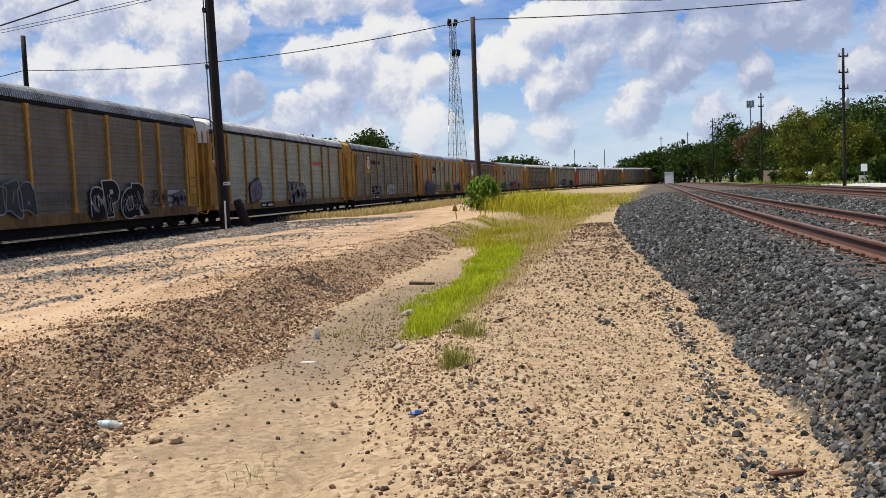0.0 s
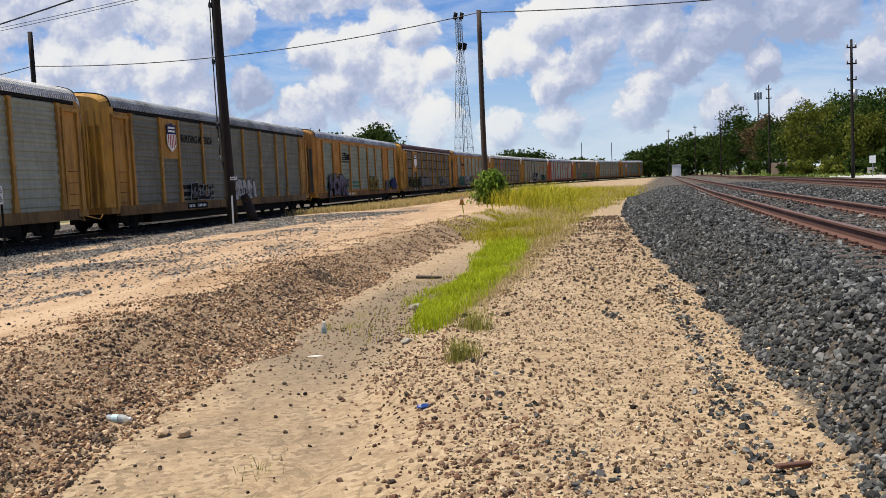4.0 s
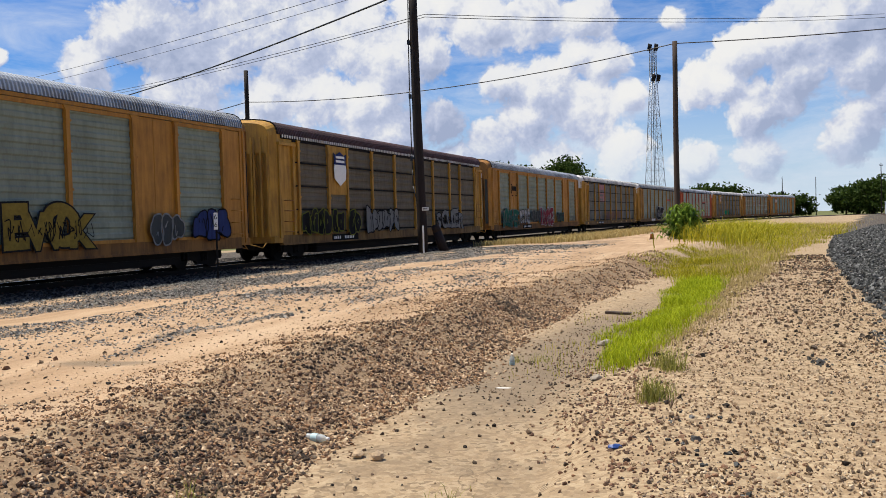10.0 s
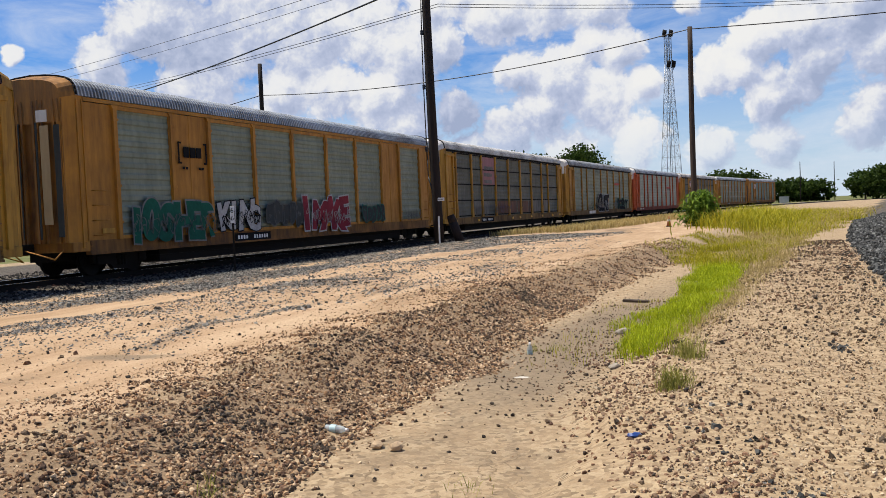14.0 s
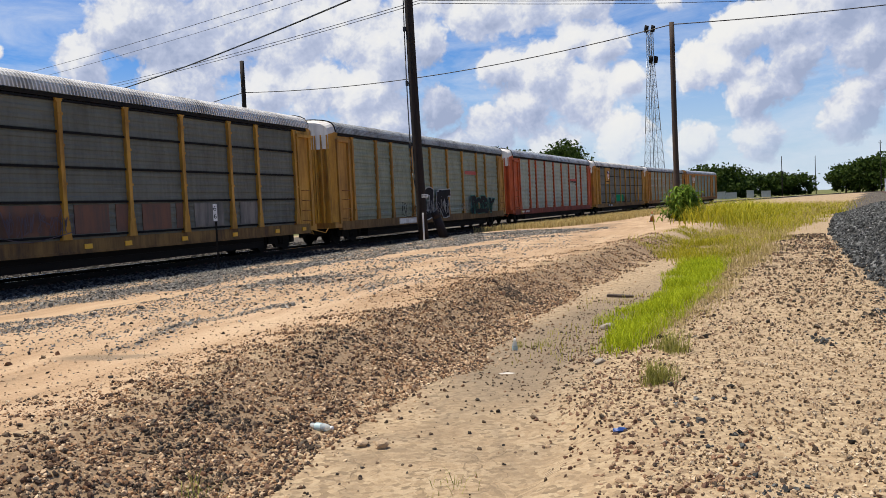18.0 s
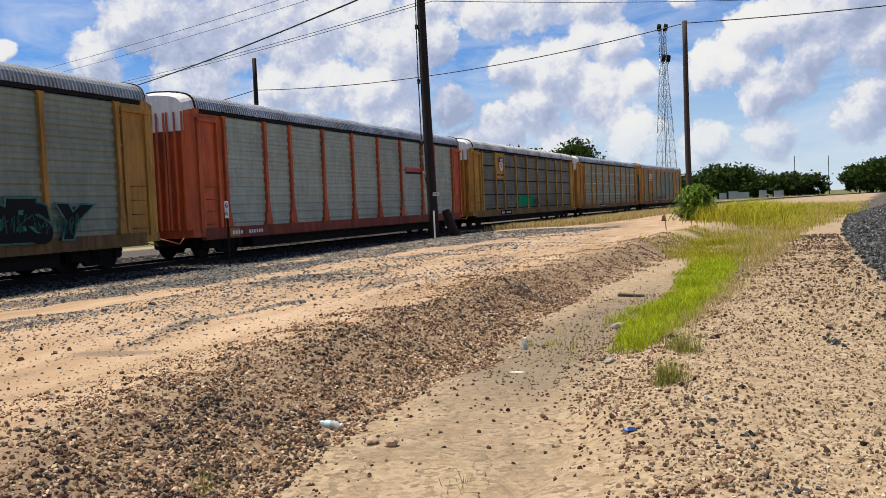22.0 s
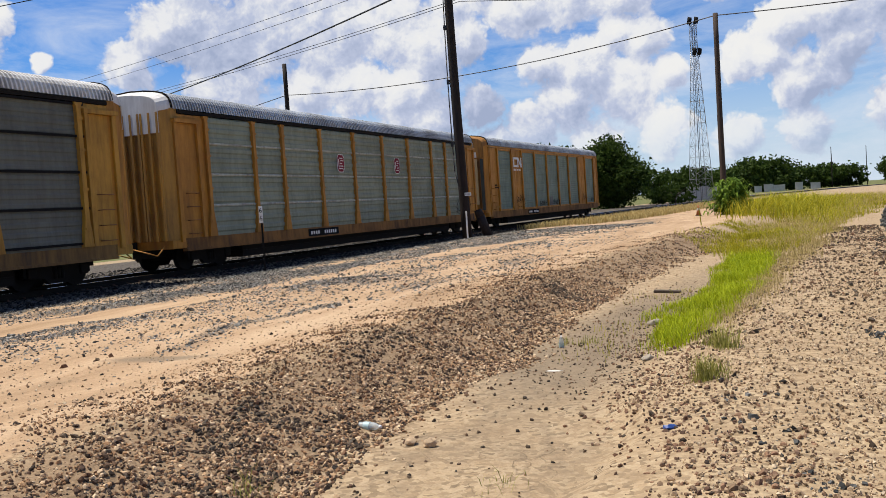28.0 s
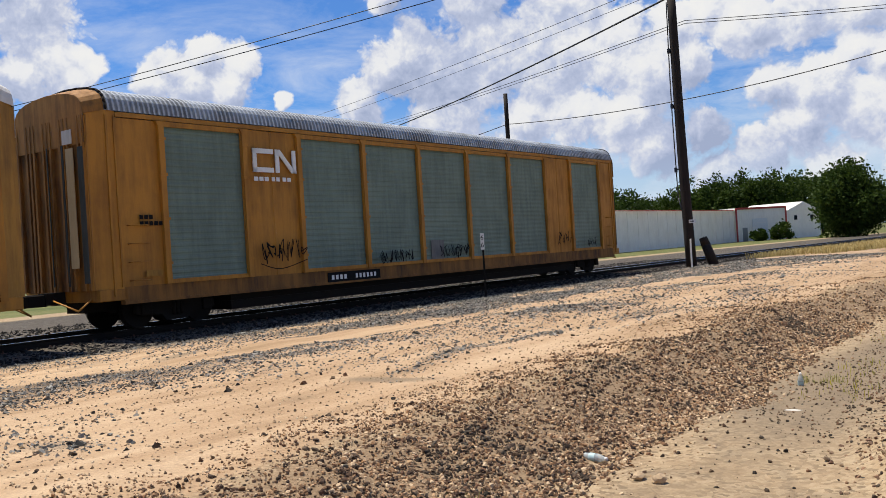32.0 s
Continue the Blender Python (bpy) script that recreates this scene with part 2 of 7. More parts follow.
def ground_material():
    """Pale sandy gravel with damp hollows, a dirt road and spilled dark stone, by place."""
    m, N = material("sandy_ground")
    c = N.n("ShaderNodeNewGeometry").outputs["Position"]
    sep = N.n("ShaderNodeSeparateXYZ", {0: c})
    x, y = sep.outputs[0], sep.outputs[1]
    a = N.noise(c, 0.35, 6.0, 0.6).outputs["Fac"]
    b = N.noise(c, 2.6, 6.0, 0.65).outputs["Fac"]
    g = N.noise(c, 45.0, 5.0, 0.7).outputs["Fac"]
    cell = N.n("ShaderNodeTexVoronoi", {"Vector": c, "Scale": 26.0, "Randomness": 1.0})
    sand = N.ramp(b, [(0.25, (0.26, 0.177, 0.099)), (0.5, (0.395, 0.286, 0.168)), (0.75, (0.50, 0.376, 0.232))])
    pebble = N.ramp(N.n("ShaderNodeSeparateColor", {0: cell.outputs["Color"]}).outputs[0], [(0.1, (0.125, 0.0846, 0.0469)), (0.4, (0.354, 0.246, 0.135)), (0.8, (0.488, 0.37, 0.223))])
    col = N.mix(N.span(b, 0.38, 0.62, 0.2, 0.75), sand, pebble)
    # road of fine pinkish dirt along the bank top
    lane = N.noise(N.vec("MULTIPLY", N.n("ShaderNodeVectorRotate", {"Vector": c, "Angle": 0.12}, rotation_type="Z_AXIS").outputs[0], (1.0, 0.09, 1.0)), 2.2, 6.0, 0.6).outputs["Fac"]
    pink = N.ramp(N.math("ADD", N.math("MULTIPLY", a, 0.4), N.math("MULTIPLY", lane, 0.6)), [(0.36, (0.307, 0.194, 0.104)), (0.48, (0.446, 0.292, 0.166)), (0.62, (0.567, 0.4, 0.246))])
    bank = N.n("ShaderNodeVertexColor", layer_name="zone").outputs["Color"]
    zs = N.n("ShaderNodeSeparateColor", {0: bank})
    wob = N.math("MULTIPLY", N.math("SUBTRACT", b, 0.5), 0.9)
    road = N.span(N.math("ADD", zs.outputs[0], wob), 0.35, 0.65)
    col = N.mix(N.math("MULTIPLY", road, 0.85), col, pink)
    # dark stone ground; its near-black stops hold the shade in gaps between ballast stones
    grey = N.ramp(N.n("ShaderNodeSeparateColor", {0: cell.outputs["Color"]}).outputs[1], [(0.1, (0.012, 0.012, 0.011)), (0.55, (0.042, 0.041, 0.037)), (0.9, (0.11, 0.106, 0.094))])
    stone = N.span(N.math("ADD", zs.outputs[1], N.math("ADD", N.math("MULTIPLY", wob, 0.5), N.math("MULTIPLY", N.math("SUBTRACT", g, 0.5), 0.9))), 0.30, 0.80)
    col = N.mix(N.math("MULTIPLY", stone, N.span(g, 0.3, 0.55, 0.65, 1.0)), col, grey)
    damp = N.span(N.math("ADD", zs.outputs[2], N.math("MULTIPLY", wob, 0.5)), 0.3, 0.8)
    col = N.mix(N.math("MULTIPLY", damp, 0.75), col, N.ramp(g, [(0.3, (0.135, 0.102, 0.066)), (0.7, (0.255, 0.197, 0.13))]))
    col = N.mix(N.span(g, 0.35, 0.7, 0.0, 0.35), col, (0.133, 0.0954, 0.0622))
    green = N.span(N.math("ADD", N.n("ShaderNodeVertexColor", layer_name="zone").outputs["Alpha"], N.math("MULTIPLY", wob, 0.6)), 0.35, 0.65)
    col = N.mix(green, col, N.ramp(N.math("ADD", N.math("MULTIPLY", a, 0.6), N.math("MULTIPLY", b, 0.4)), [(0.35, (0.0622, 0.083, 0.0183)), (0.65, (0.174, 0.166, 0.0581))]))
    more = N.n("ShaderNodeSeparateColor", {0: N.n("ShaderNodeVertexColor", layer_name="soil").outputs["Color"]})
    soil = N.span(N.math("ADD", more.outputs[0], N.math("MULTIPLY", wob, 0.7)), 0.3, 0.7)
    col = N.mix(N.math("MULTIPLY", soil, 0.8), col, N.ramp(g, [(0.3, (0.12, 0.078, 0.044)), (0.7, (0.34, 0.23, 0.135))]))
    # mud cracks along the ditch floor
    crack = N.n("ShaderNodeTexVoronoi", {"Vector": N.vec("ADD", c, N.vec("MULTIPLY", N.noise(c, 3.0, 3.0).outputs["Color"], (0.415, 0.415, 0.415))), "Scale": 4.2}, feature="DISTANCE_TO_EDGE").outputs["Distance"]
    gap = N.math("MULTIPLY", N.span(crack, 0.0, 0.045, 1.0, 0.0), N.math("MULTIPLY", N.span(a, 0.40, 0.55), more.outputs[1]))
    col = N.mix(N.math("MULTIPLY", gap, 0.40), col, (0.0581, 0.0415, 0.0266))
    blot = N.noise(N.vec("MULTIPLY", c, (1.0, 0.7, 1.0)), 1.5, 6.0, 0.68, 2.0, 0.6).outputs["Fac"]
    col = N.mix(N.math("MULTIPLY", N.span(blot, 0.47, 0.66, 0.0, 0.6), more.outputs[2]), col, (0.17, 0.125, 0.08))
    bump = N.math("ADD", N.math("MULTIPLY", g, 0.5), N.math("ADD", N.math("MULTIPLY", cell.outputs["Distance"], N.span(more.outputs[2], 0.0, 1.0, -0.6, -0.08)), b))
    finish(N, col, 0.95, 0, N.math("SUBTRACT", bump, gap), 0.55, 0.022, 0.2)
    return m


def leafy(name, dark, light, rough=0.6):
    m, N = material(name)
    isl = N.n("ShaderNodeNewGeometry").outputs["Random Per Island"]
    c = N.n("ShaderNodeTexCoord").outputs["Object"]
    wide = N.noise(c, 0.6, 3.0).outputs["Fac"]
    f = N.math("ADD", N.math("MULTIPLY", isl, 0.6), N.math("MULTIPLY", wide, 0.4))
    col = N.ramp(f, [(0.15, dark), (0.85, light)])
    bs = N.n("ShaderNodeBsdfPrincipled", {"Base Color": col, "Roughness": rough, "Specular IOR Level": 0.08})
    tr = N.n("ShaderNodeBsdfTranslucent", {"Color": col})
    mixs = N.n("ShaderNodeMixShader", {0: 0.3, 1: bs.outputs[0], 2: tr.outputs[0]})
    N.n("ShaderNodeOutputMaterial", {"Surface": mixs.outputs[0]})
    return m


def woody(name, dark, light, stretch=(8.0, 8.0, 0.6), rough=0.85):
    m, N = material(name)
    c = N.n("ShaderNodeTexCoord").outputs["Object"]
    g = N.noise(N.vec("MULTIPLY", c, stretch), 3.0, 6.0, 0.65).outputs["Fac"]
    w = N.noise(c, 0.8, 3.0).outputs["Fac"]
    col = N.ramp(N.math("ADD", N.math("MULTIPLY", g, 0.7), N.math("MULTIPLY", w, 0.3)), [(0.3, dark), (0.7, light)])
    finish(N, col, rough, 0, g, 0.6, 0.01, 0.3)
    return m


def plain(name, color, rough=0.6, metal=0.0, spec=0.4):
    m, N = material(name)
    c = N.n("ShaderNodeTexCoord").outputs["Object"]
    g = N.noise(c, 9.0, 5.0, 0.6).outputs["Fac"]
    finish(N, N.mix(N.span(g, 0.3, 0.7, 0.0, 0.4), color, tuple(v * 0.7 for v in color)), rough, metal, g, 0.15, 0.004, spec)
    return m


GROUND = ground_material()
BALLAST = stony("dark_ballast", [(0.014, 0.0145, 0.0135), (0.05, 0.051, 0.048), (0.088, 0.089, 0.083), (0.15, 0.15, 0.139), (0.06, 0.061, 0.056), (0.29, 0.287, 0.265), (0.027, 0.0275, 0.025), (0.105, 0.103, 0.093), (0.04, 0.041, 0.038)])
GRAVEL = stony("grey_gravel", [(0.045, 0.044, 0.039), (0.11, 0.107, 0.095), (0.20, 0.193, 0.17), (0.32, 0.305, 0.265), (0.15, 0.144, 0.127), (0.48, 0.445, 0.375), (0.08, 0.077, 0.068)])
RUBBLE = stony("brown_rubble", [(0.045, 0.031, 0.021), (0.26, 0.14, 0.070), (0.41, 0.24, 0.12), (0.60, 0.41, 0.235), (0.10, 0.060, 0.036), (0.31, 0.18, 0.094), (0.78, 0.58, 0.36), (0.16, 0.088, 0.050), (0.065, 0.044, 0.031)])
STRAY = stony("dark_brown_stones", [(0.030, 0.024, 0.018), (0.085, 0.060, 0.038), (0.15, 0.10, 0.060), (0.055, 0.047, 0.036), (0.25, 0.16, 0.09), (0.11, 0.095, 0.072), (0.20, 0.105, 0.058)])
REDDISH = stony("reddish_bank_stones", [(0.06, 0.042, 0.03), (0.20, 0.105, 0.062), (0.34, 0.20, 0.115), (0.11, 0.064, 0.042), (0.50, 0.35, 0.21), (0.15, 0.085, 0.055)])
# oily stones, tinted below BALLAST so the train's shadow comes out near black
OILYSHADE = stony("oily_shaded_ballast", [(0.008, 0.0075, 0.007), (0.018, 0.016, 0.014), (0.035, 0.031, 0.026), (0.060, 0.053, 0.045), (0.013, 0.012, 0.011)])
PEBBLE = stony("tan_pebbles", [(0.16, 0.105, 0.058), (0.45, 0.315, 0.18), (0.58, 0.43, 0.265), (0.70, 0.56, 0.38), (0.11, 0.073, 0.045), (0.30, 0.19, 0.115), (0.50, 0.36, 0.22)])
RAILSIDE = weathered("rusty_rail", (0.14, 0.066, 0.044), (0.07, 0.04, 0.03), 0.6, 0.75, 0.2)
RAILTOP = plain("polished_rail", (0.75, 0.75, 0.75), 0.22, 1.0)
RUSTTOP = weathered("dull_rail_head", (0.19, 0.11, 0.082), (0.10, 0.058, 0.042), 0.5, 0.5, 0.4)
TIE = woody("creosote_tie", (0.03, 0.023, 0.018), (0.12, 0.085, 0.06), (1.2, 8, 8))
POLEWOOD = woody("dark_pole_wood", (0.008, 0.006, 0.005), (0.03, 0.02, 0.016))
GREYWOOD = woody("brown_pole_wood", (0.032, 0.021, 0.016), (0.085, 0.058, 0.042))
WIRE = plain("black_wire", (0.02, 0.02, 0.022), 0.5)
STEEL = plain("galvanised_steel", (0.30, 0.31, 0.32), 0.45, 0.7)
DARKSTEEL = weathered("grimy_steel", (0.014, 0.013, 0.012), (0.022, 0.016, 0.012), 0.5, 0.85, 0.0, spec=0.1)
GRASS = leafy("fresh_grass", (0.15, 0.215, 0.005), (0.50, 0.55, 0.022))
WEED = leafy("yellow_weeds", (0.13, 0.14, 0.008), (0.50, 0.44, 0.03))
DRY = leafy("dry_grass", (0.299, 0.224, 0.0747), (0.515, 0.415, 0.183))
CANE = leafy("cane_leaves", (0.04, 0.085, 0.008), (0.22, 0.32, 0.035))
LEAF = leafy("tree_leaves", (0.0149, 0.0332, 0.00498), (0.0622, 0.0954, 0.0166))
LEAFY = leafy("light_tree_leaves", (0.05, 0.068, 0.009), (0.19, 0.20, 0.03))
BARK = woody("bark", (0.04, 0.03, 0.022), (0.13, 0.10, 0.075))
WHITEWALL = weathered("white_metal_wall", (0.92, 0.87, 0.78), (0.45, 0.40, 0.33), 0.25, 0.6)
WHITE = plain("white_paint", (0.78, 0.78, 0.76), 0.55)
REDPAINT = plain("red_paint", (0.42, 0.05, 0.04), 0.6)
BLACK = plain("black_paint", (0.010, 0.010, 0.011), 0.8, 0.0, 0.1)
ORANGE = plain("faded_orange_plastic", (0.36, 0.13, 0.045), 0.7)
CONCRETE = weathered("pale_concrete", (0.50, 0.48, 0.44), (0.2, 0.17, 0.13), 0.4, 0.9)

# ---- mesh helpers ----
def link(name, bm, material, parent=None, label="", smooth=False):
    me = bpy.data.meshes.new(name)
    bm.to_mesh(me)
    bm.free()
    for m in (material if isinstance(material, (list, tuple)) else [material]):
        me.materials.append(m)
    if smooth:
        me.polygons.foreach_set("use_smooth", [True] * len(me.polygons))
    ob = new(name, me)
    if parent is not None:
        ob.parent = parent
    if label:
        ob["label"] = label
    return ob


def part(name, bm, material, parent, label="", smooth=False):
    return link(name, bm, material, parent, label, smooth)


def share(name, me, parent, m=None, label=""):
    """Another object on a mesh that exists."""
    ob = new(name, me)
    ob.parent = parent
    if m is not None:
        ob.matrix_basis = m
    if label:
        ob["label"] = label
    return ob


def box(bm, x0, x1, y0, y1, z0, z1, mat=0, bevel=0.0):
    vs = [bm.verts.new((x, y, z)) for x in (x0, x1) for y in (y0, y1) for z in (z0, z1)]
    fs = []
    for q in ((0, 1, 3, 2), (4, 6, 7, 5), (0, 4, 5, 1), (2, 3, 7, 6), (0, 2, 6, 4), (1, 5, 7, 3)):
        f = bm.faces.new([vs[i] for i in q])
        f.material_index = mat
        fs.append(f)
    if bevel:
        es = list({e for f in fs for e in f.edges})
        bmesh.ops.bevel(bm, geom=es, offset=bevel, segments=1, affect="EDGES")
    return vs


def tube(bm, a, b, r0, r1=None, n=8, mat=0, caps=True):
    a, b = Vector(a), Vector(b)
    r1 = r0 if r1 is None else r1
    q = (b - a).to_track_quat("Z", "Y")
    rings = []
    for p, r in ((a, r0), (b, r1)):
        rings.append([bm.verts.new(p + q @ Vector((r * math.cos(2 * math.pi * i / n), r * math.sin(2 * math.pi * i / n), 0))) for i in range(n)])
    for i in range(n):
        f = bm.faces.new((rings[0][i], rings[0][(i + 1) % n], rings[1][(i + 1) % n], rings[1][i]))
        f.smooth, f.material_index = True, mat
    if caps:
        bm.faces.new(rings[0][::-1]).material_index = mat
        bm.faces.new(rings[1]).material_index = mat


def loft(bm, centres, radii, n=12):
    """One skin round a line of level rings."""
    rings = [[bm.verts.new((c[0] + r * math.cos(2 * math.pi * i / n), c[1] + r * math.sin(2 * math.pi * i / n), c[2])) for i in range(n)] for c, r in zip(centres, radii)]
    for a, b in zip(rings, rings[1:]):
        for i in range(n):
            bm.faces.new((a[i], a[(i + 1) % n], b[(i + 1) % n], b[i])).smooth = True
    bm.faces.new(rings[0][::-1])
    bm.faces.new(rings[-1])


def prism(bm, outline, y0, y1, mat=0, axis="y"):
    """A closed outline of (u, w) pushed from y0 to y1; u, w are x, z for axis y and y, z for axis x."""
    def at(u, w, d):
        return (u, d, w) if axis == "y" else (d, u, w)
    a = [bm.verts.new(at(u, w, y0)) for u, w in outline]
    b = [bm.verts.new(at(u, w, y1)) for u, w in outline]
    n = len(outline)
    for i in range(n):
        bm.faces.new((a[i], a[(i + 1) % n], b[(i + 1) % n], b[i])).material_index = mat
    bm.faces.new(a[::-1]).material_index = mat
    bm.faces.new(b).material_index = mat
    bmesh.ops.recalc_face_normals(bm, faces=bm.faces[:])


def mesh_of(name, verts, faces, materials, smooth=False):
    """A mesh from arrays whose faces all have the same number of corners."""
    me = bpy.data.meshes.new(name)
    n, k = len(faces), faces.shape[1]
    me.vertices.add(len(verts))
    me.vertices.foreach_set("co", np.asarray(verts, np.float32).ravel())
    me.loops.add(n * k)
    me.loops.foreach_set("vertex_index", np.asarray(faces, np.int32).ravel())
    me.polygons.add(n)
    me.polygons.foreach_set("loop_start", np.arange(0, n * k, k, dtype=np.int32))
    me.polygons.foreach_set("use_smooth", np.full(n, smooth))
    for m in materials:
        me.materials.append(m)
    me.update(calc_edges=True)
    me.validate()
    return me


# ---- plan: the lie of the land ----
RAIL_Z = 0.20                        # head of the rails that the train runs on
GAUGE = 1.435


def heading(s):
    return 0.117 if s < 0 else 0.117 + 0.066 * s / 100 + 0.019 * (s / 100) ** 2


S_AXIS = np.arange(-360.0, 420.5, 0.5)
_th = np.array([heading(s) for s in S_AXIS])
_x = np.concatenate([[0], np.cumsum((np.sin(_th[1:]) + np.sin(_th[:-1])) / 4)])
_y = np.concatenate([[0], np.cumsum((np.cos(_th[1:]) + np.cos(_th[:-1])) / 4)])
_i = int(np.searchsorted(S_AXIS, 0.0))
TRAIN_X = _x - _x[_i] - 16.31 - 1.55 * np.cos(_th)
TRAIN_Y = _y - _y[_i] + 14.0 + 1.55 * np.sin(_th)


def train_at(s):
    return float(np.interp(s, S_AXIS, TRAIN_X)), float(np.interp(s, S_AXIS, TRAIN_Y))


def main_x(y):
    """Middle of the nearer main track."""
    return np.interp(y, [-400, 0, 9, 14, 22, 31, 63, 400, 900], [-76, 3.4, 5.2, 6.22, 7.95, 9.9, 17.35, 98.0, 218.0])


def main_z(y):
    """Height of the main tracks' rail heads."""
    return np.interp(y, [-400, 60, 200, 330, 900], [0.87, 0.87, 0.6, 0.22, 0.22])


def ditch_x(y):
    return np.interp(y, [-30, 0, 5, 8.5, 12, 17, 22, 26, 40, 60, 100], [-1.2, -1.0, -1.1, -1.35, -0.7, 0.3, 1.3, 2.4, 5.6, 9.5, 18])


def bank_foot(y):
    return np.interp(y, [-30, 0, 5, 8, 15, 23.5, 30, 60, 100], [-2.6, -2.6, -2.45, -2.05, -1.4, 0.3, 1.6, 7.0, 15])


def smooth(t):
    t = np.clip(t, 0, 1)
    return t * t * (3 - 2 * t)


def train_off(x, y):
    """Distance of a place to the right of the train's track, roughly square to it."""
    tx = np.interp(y, TRAIN_Y, TRAIN_X)
    sl = np.interp(y, TRAIN_Y, np.cos(_th))
    return (x - tx) * sl


def ripple(x, y):
    return 0.035 * np.sin(0.9 * x + 0.4 * y + 1.3) * np.sin(0.7 * y - 0.5 * x) + 0.02 * np.sin(2.3 * x + 1.1 * y) * np.sin(1.9 * y - 0.6 * x + 2)


def shoulder(y):
    """How far the ballast of the main tracks reaches to the left of the nearer track's middle."""
    return np.interp(y, [0, 4.5, 7, 10, 14, 18.5, 34, 60, 120], [2.32, 2.40, 2.50, 2.62, 2.92, 3.30, 4.15, 4.8, 5.0])


def ground_z(x, y):
    x, y = np.asarray(x, float), np.asarray(y, float)
    fade = smooth((70 - y) / 40) * smooth((y + 40) / 20)
    dx, bf = ditch_x(y), bank_foot(y)
    off_main = main_x(y) - x                       # to the left of the main track
    top = main_z(y) - 0.172 - 0.045
    # ditch floor, right bank
    z = 0.0 + 0.13 * smooth((x - dx - 0.2) / 1.1) * fade
    # left bank, road, fall towards the train's track
    up = smooth((bf - x) / 1.15)
    z = z + fade * up * 0.34
    toff = train_off(x, y)
    z = z - fade * up * 0.28 * smooth((-5.5 - x) / 7.0)
    # bed of the train's track
    z = np.where(toff < 6, z + (0.02 - z) * smooth((5.0 - toff) / 2.4), z)
    # shoulder and bed of the main tracks
    wide = shoulder(y)
    up2 = smooth((wide - off_main) / (wide - 1.75))
    z = z + (top - z) * up2
    far = smooth((-off_main - 9.0) / 3.0)
    z = z + far * (0.25 - top)
    bumps = ripple(x, y) * smooth((off_main - wide + 0.3) / 0.6) * smooth((toff - 3.5) / 3)
    lumps = 0.03 * np.sin(3.1 * x + 1.7 * y) * np.sin(2.6 * y - 1.9 * x + 0.5) + 0.018 * np.sin(6.3 * x - 2.2 * y + 1) * np.sin(5.1 * y + 2.4 * x)
    rubble = smooth((bf + 0.3 - x) / 0.5) * smooth((x - bf + 2.3) / 0.6) * fade
    wet = smooth(1.3 - np.abs(x - dx) / 1.2) * fade
    ruts = wet * (0.007 * np.sin(4.3 * x + 1.9 * y + 1.1 * np.sin(1.7 * y)) * np.sin(2.9 * y - 2.1 * x) + 0.005 * np.sin(9.7 * x - 5.3 * y + np.sin(3.1 * x)) * np.sin(7.1 * y + 3.3 * x + 2))
    xr = dx + 0.45 + 0.14 * np.sin(1.3 * y + 0.4) - 0.22 * np.maximum(0, 6.0 - y)
    crease = -0.035 * np.exp(-((x - xr) / 0.10) ** 2) + 0.03 * np.exp(-((x - xr - 0.24) / 0.14) ** 2)
    knobs = (vnoise(x, y, 5.0, 5) - 0.5) * 0.05 + (vnoise(x, y, 2.1, 6) - 0.5) * 0.07
    mound = smooth((x - dx - 0.5) / 0.5) * smooth((off_main - wide + 0.2) / 0.5) * fade
    return z + bumps * (0.35 + 0.65 * fade) + (lumps + knobs) * rubble + ruts + crease * smooth((9.5 - y) / 3) * smooth((y - 1.0) / 2) + 0.45 * knobs * mound


def vnoise(x, y, scale, seed=0.0):
    """Smooth noise over a hashed lattice, 0 to 1."""
    u, v = np.asarray(x, float) * scale + 500.3, np.asarray(y, float) * scale + 500.7
    i, j = np.floor(u), np.floor(v)
    fu, fv = smooth(u - i), smooth(v - j)

    def h(a, b):
        w = np.sin(a * 12.9898 + b * 78.233 + seed * 7.31) * 43758.5453
        return w - np.floor(w)
    return (h(i, j) * (1 - fu) + h(i + 1, j) * fu) * (1 - fv) + (h(i, j + 1) * (1 - fu) + h(i + 1, j + 1) * fu) * fv


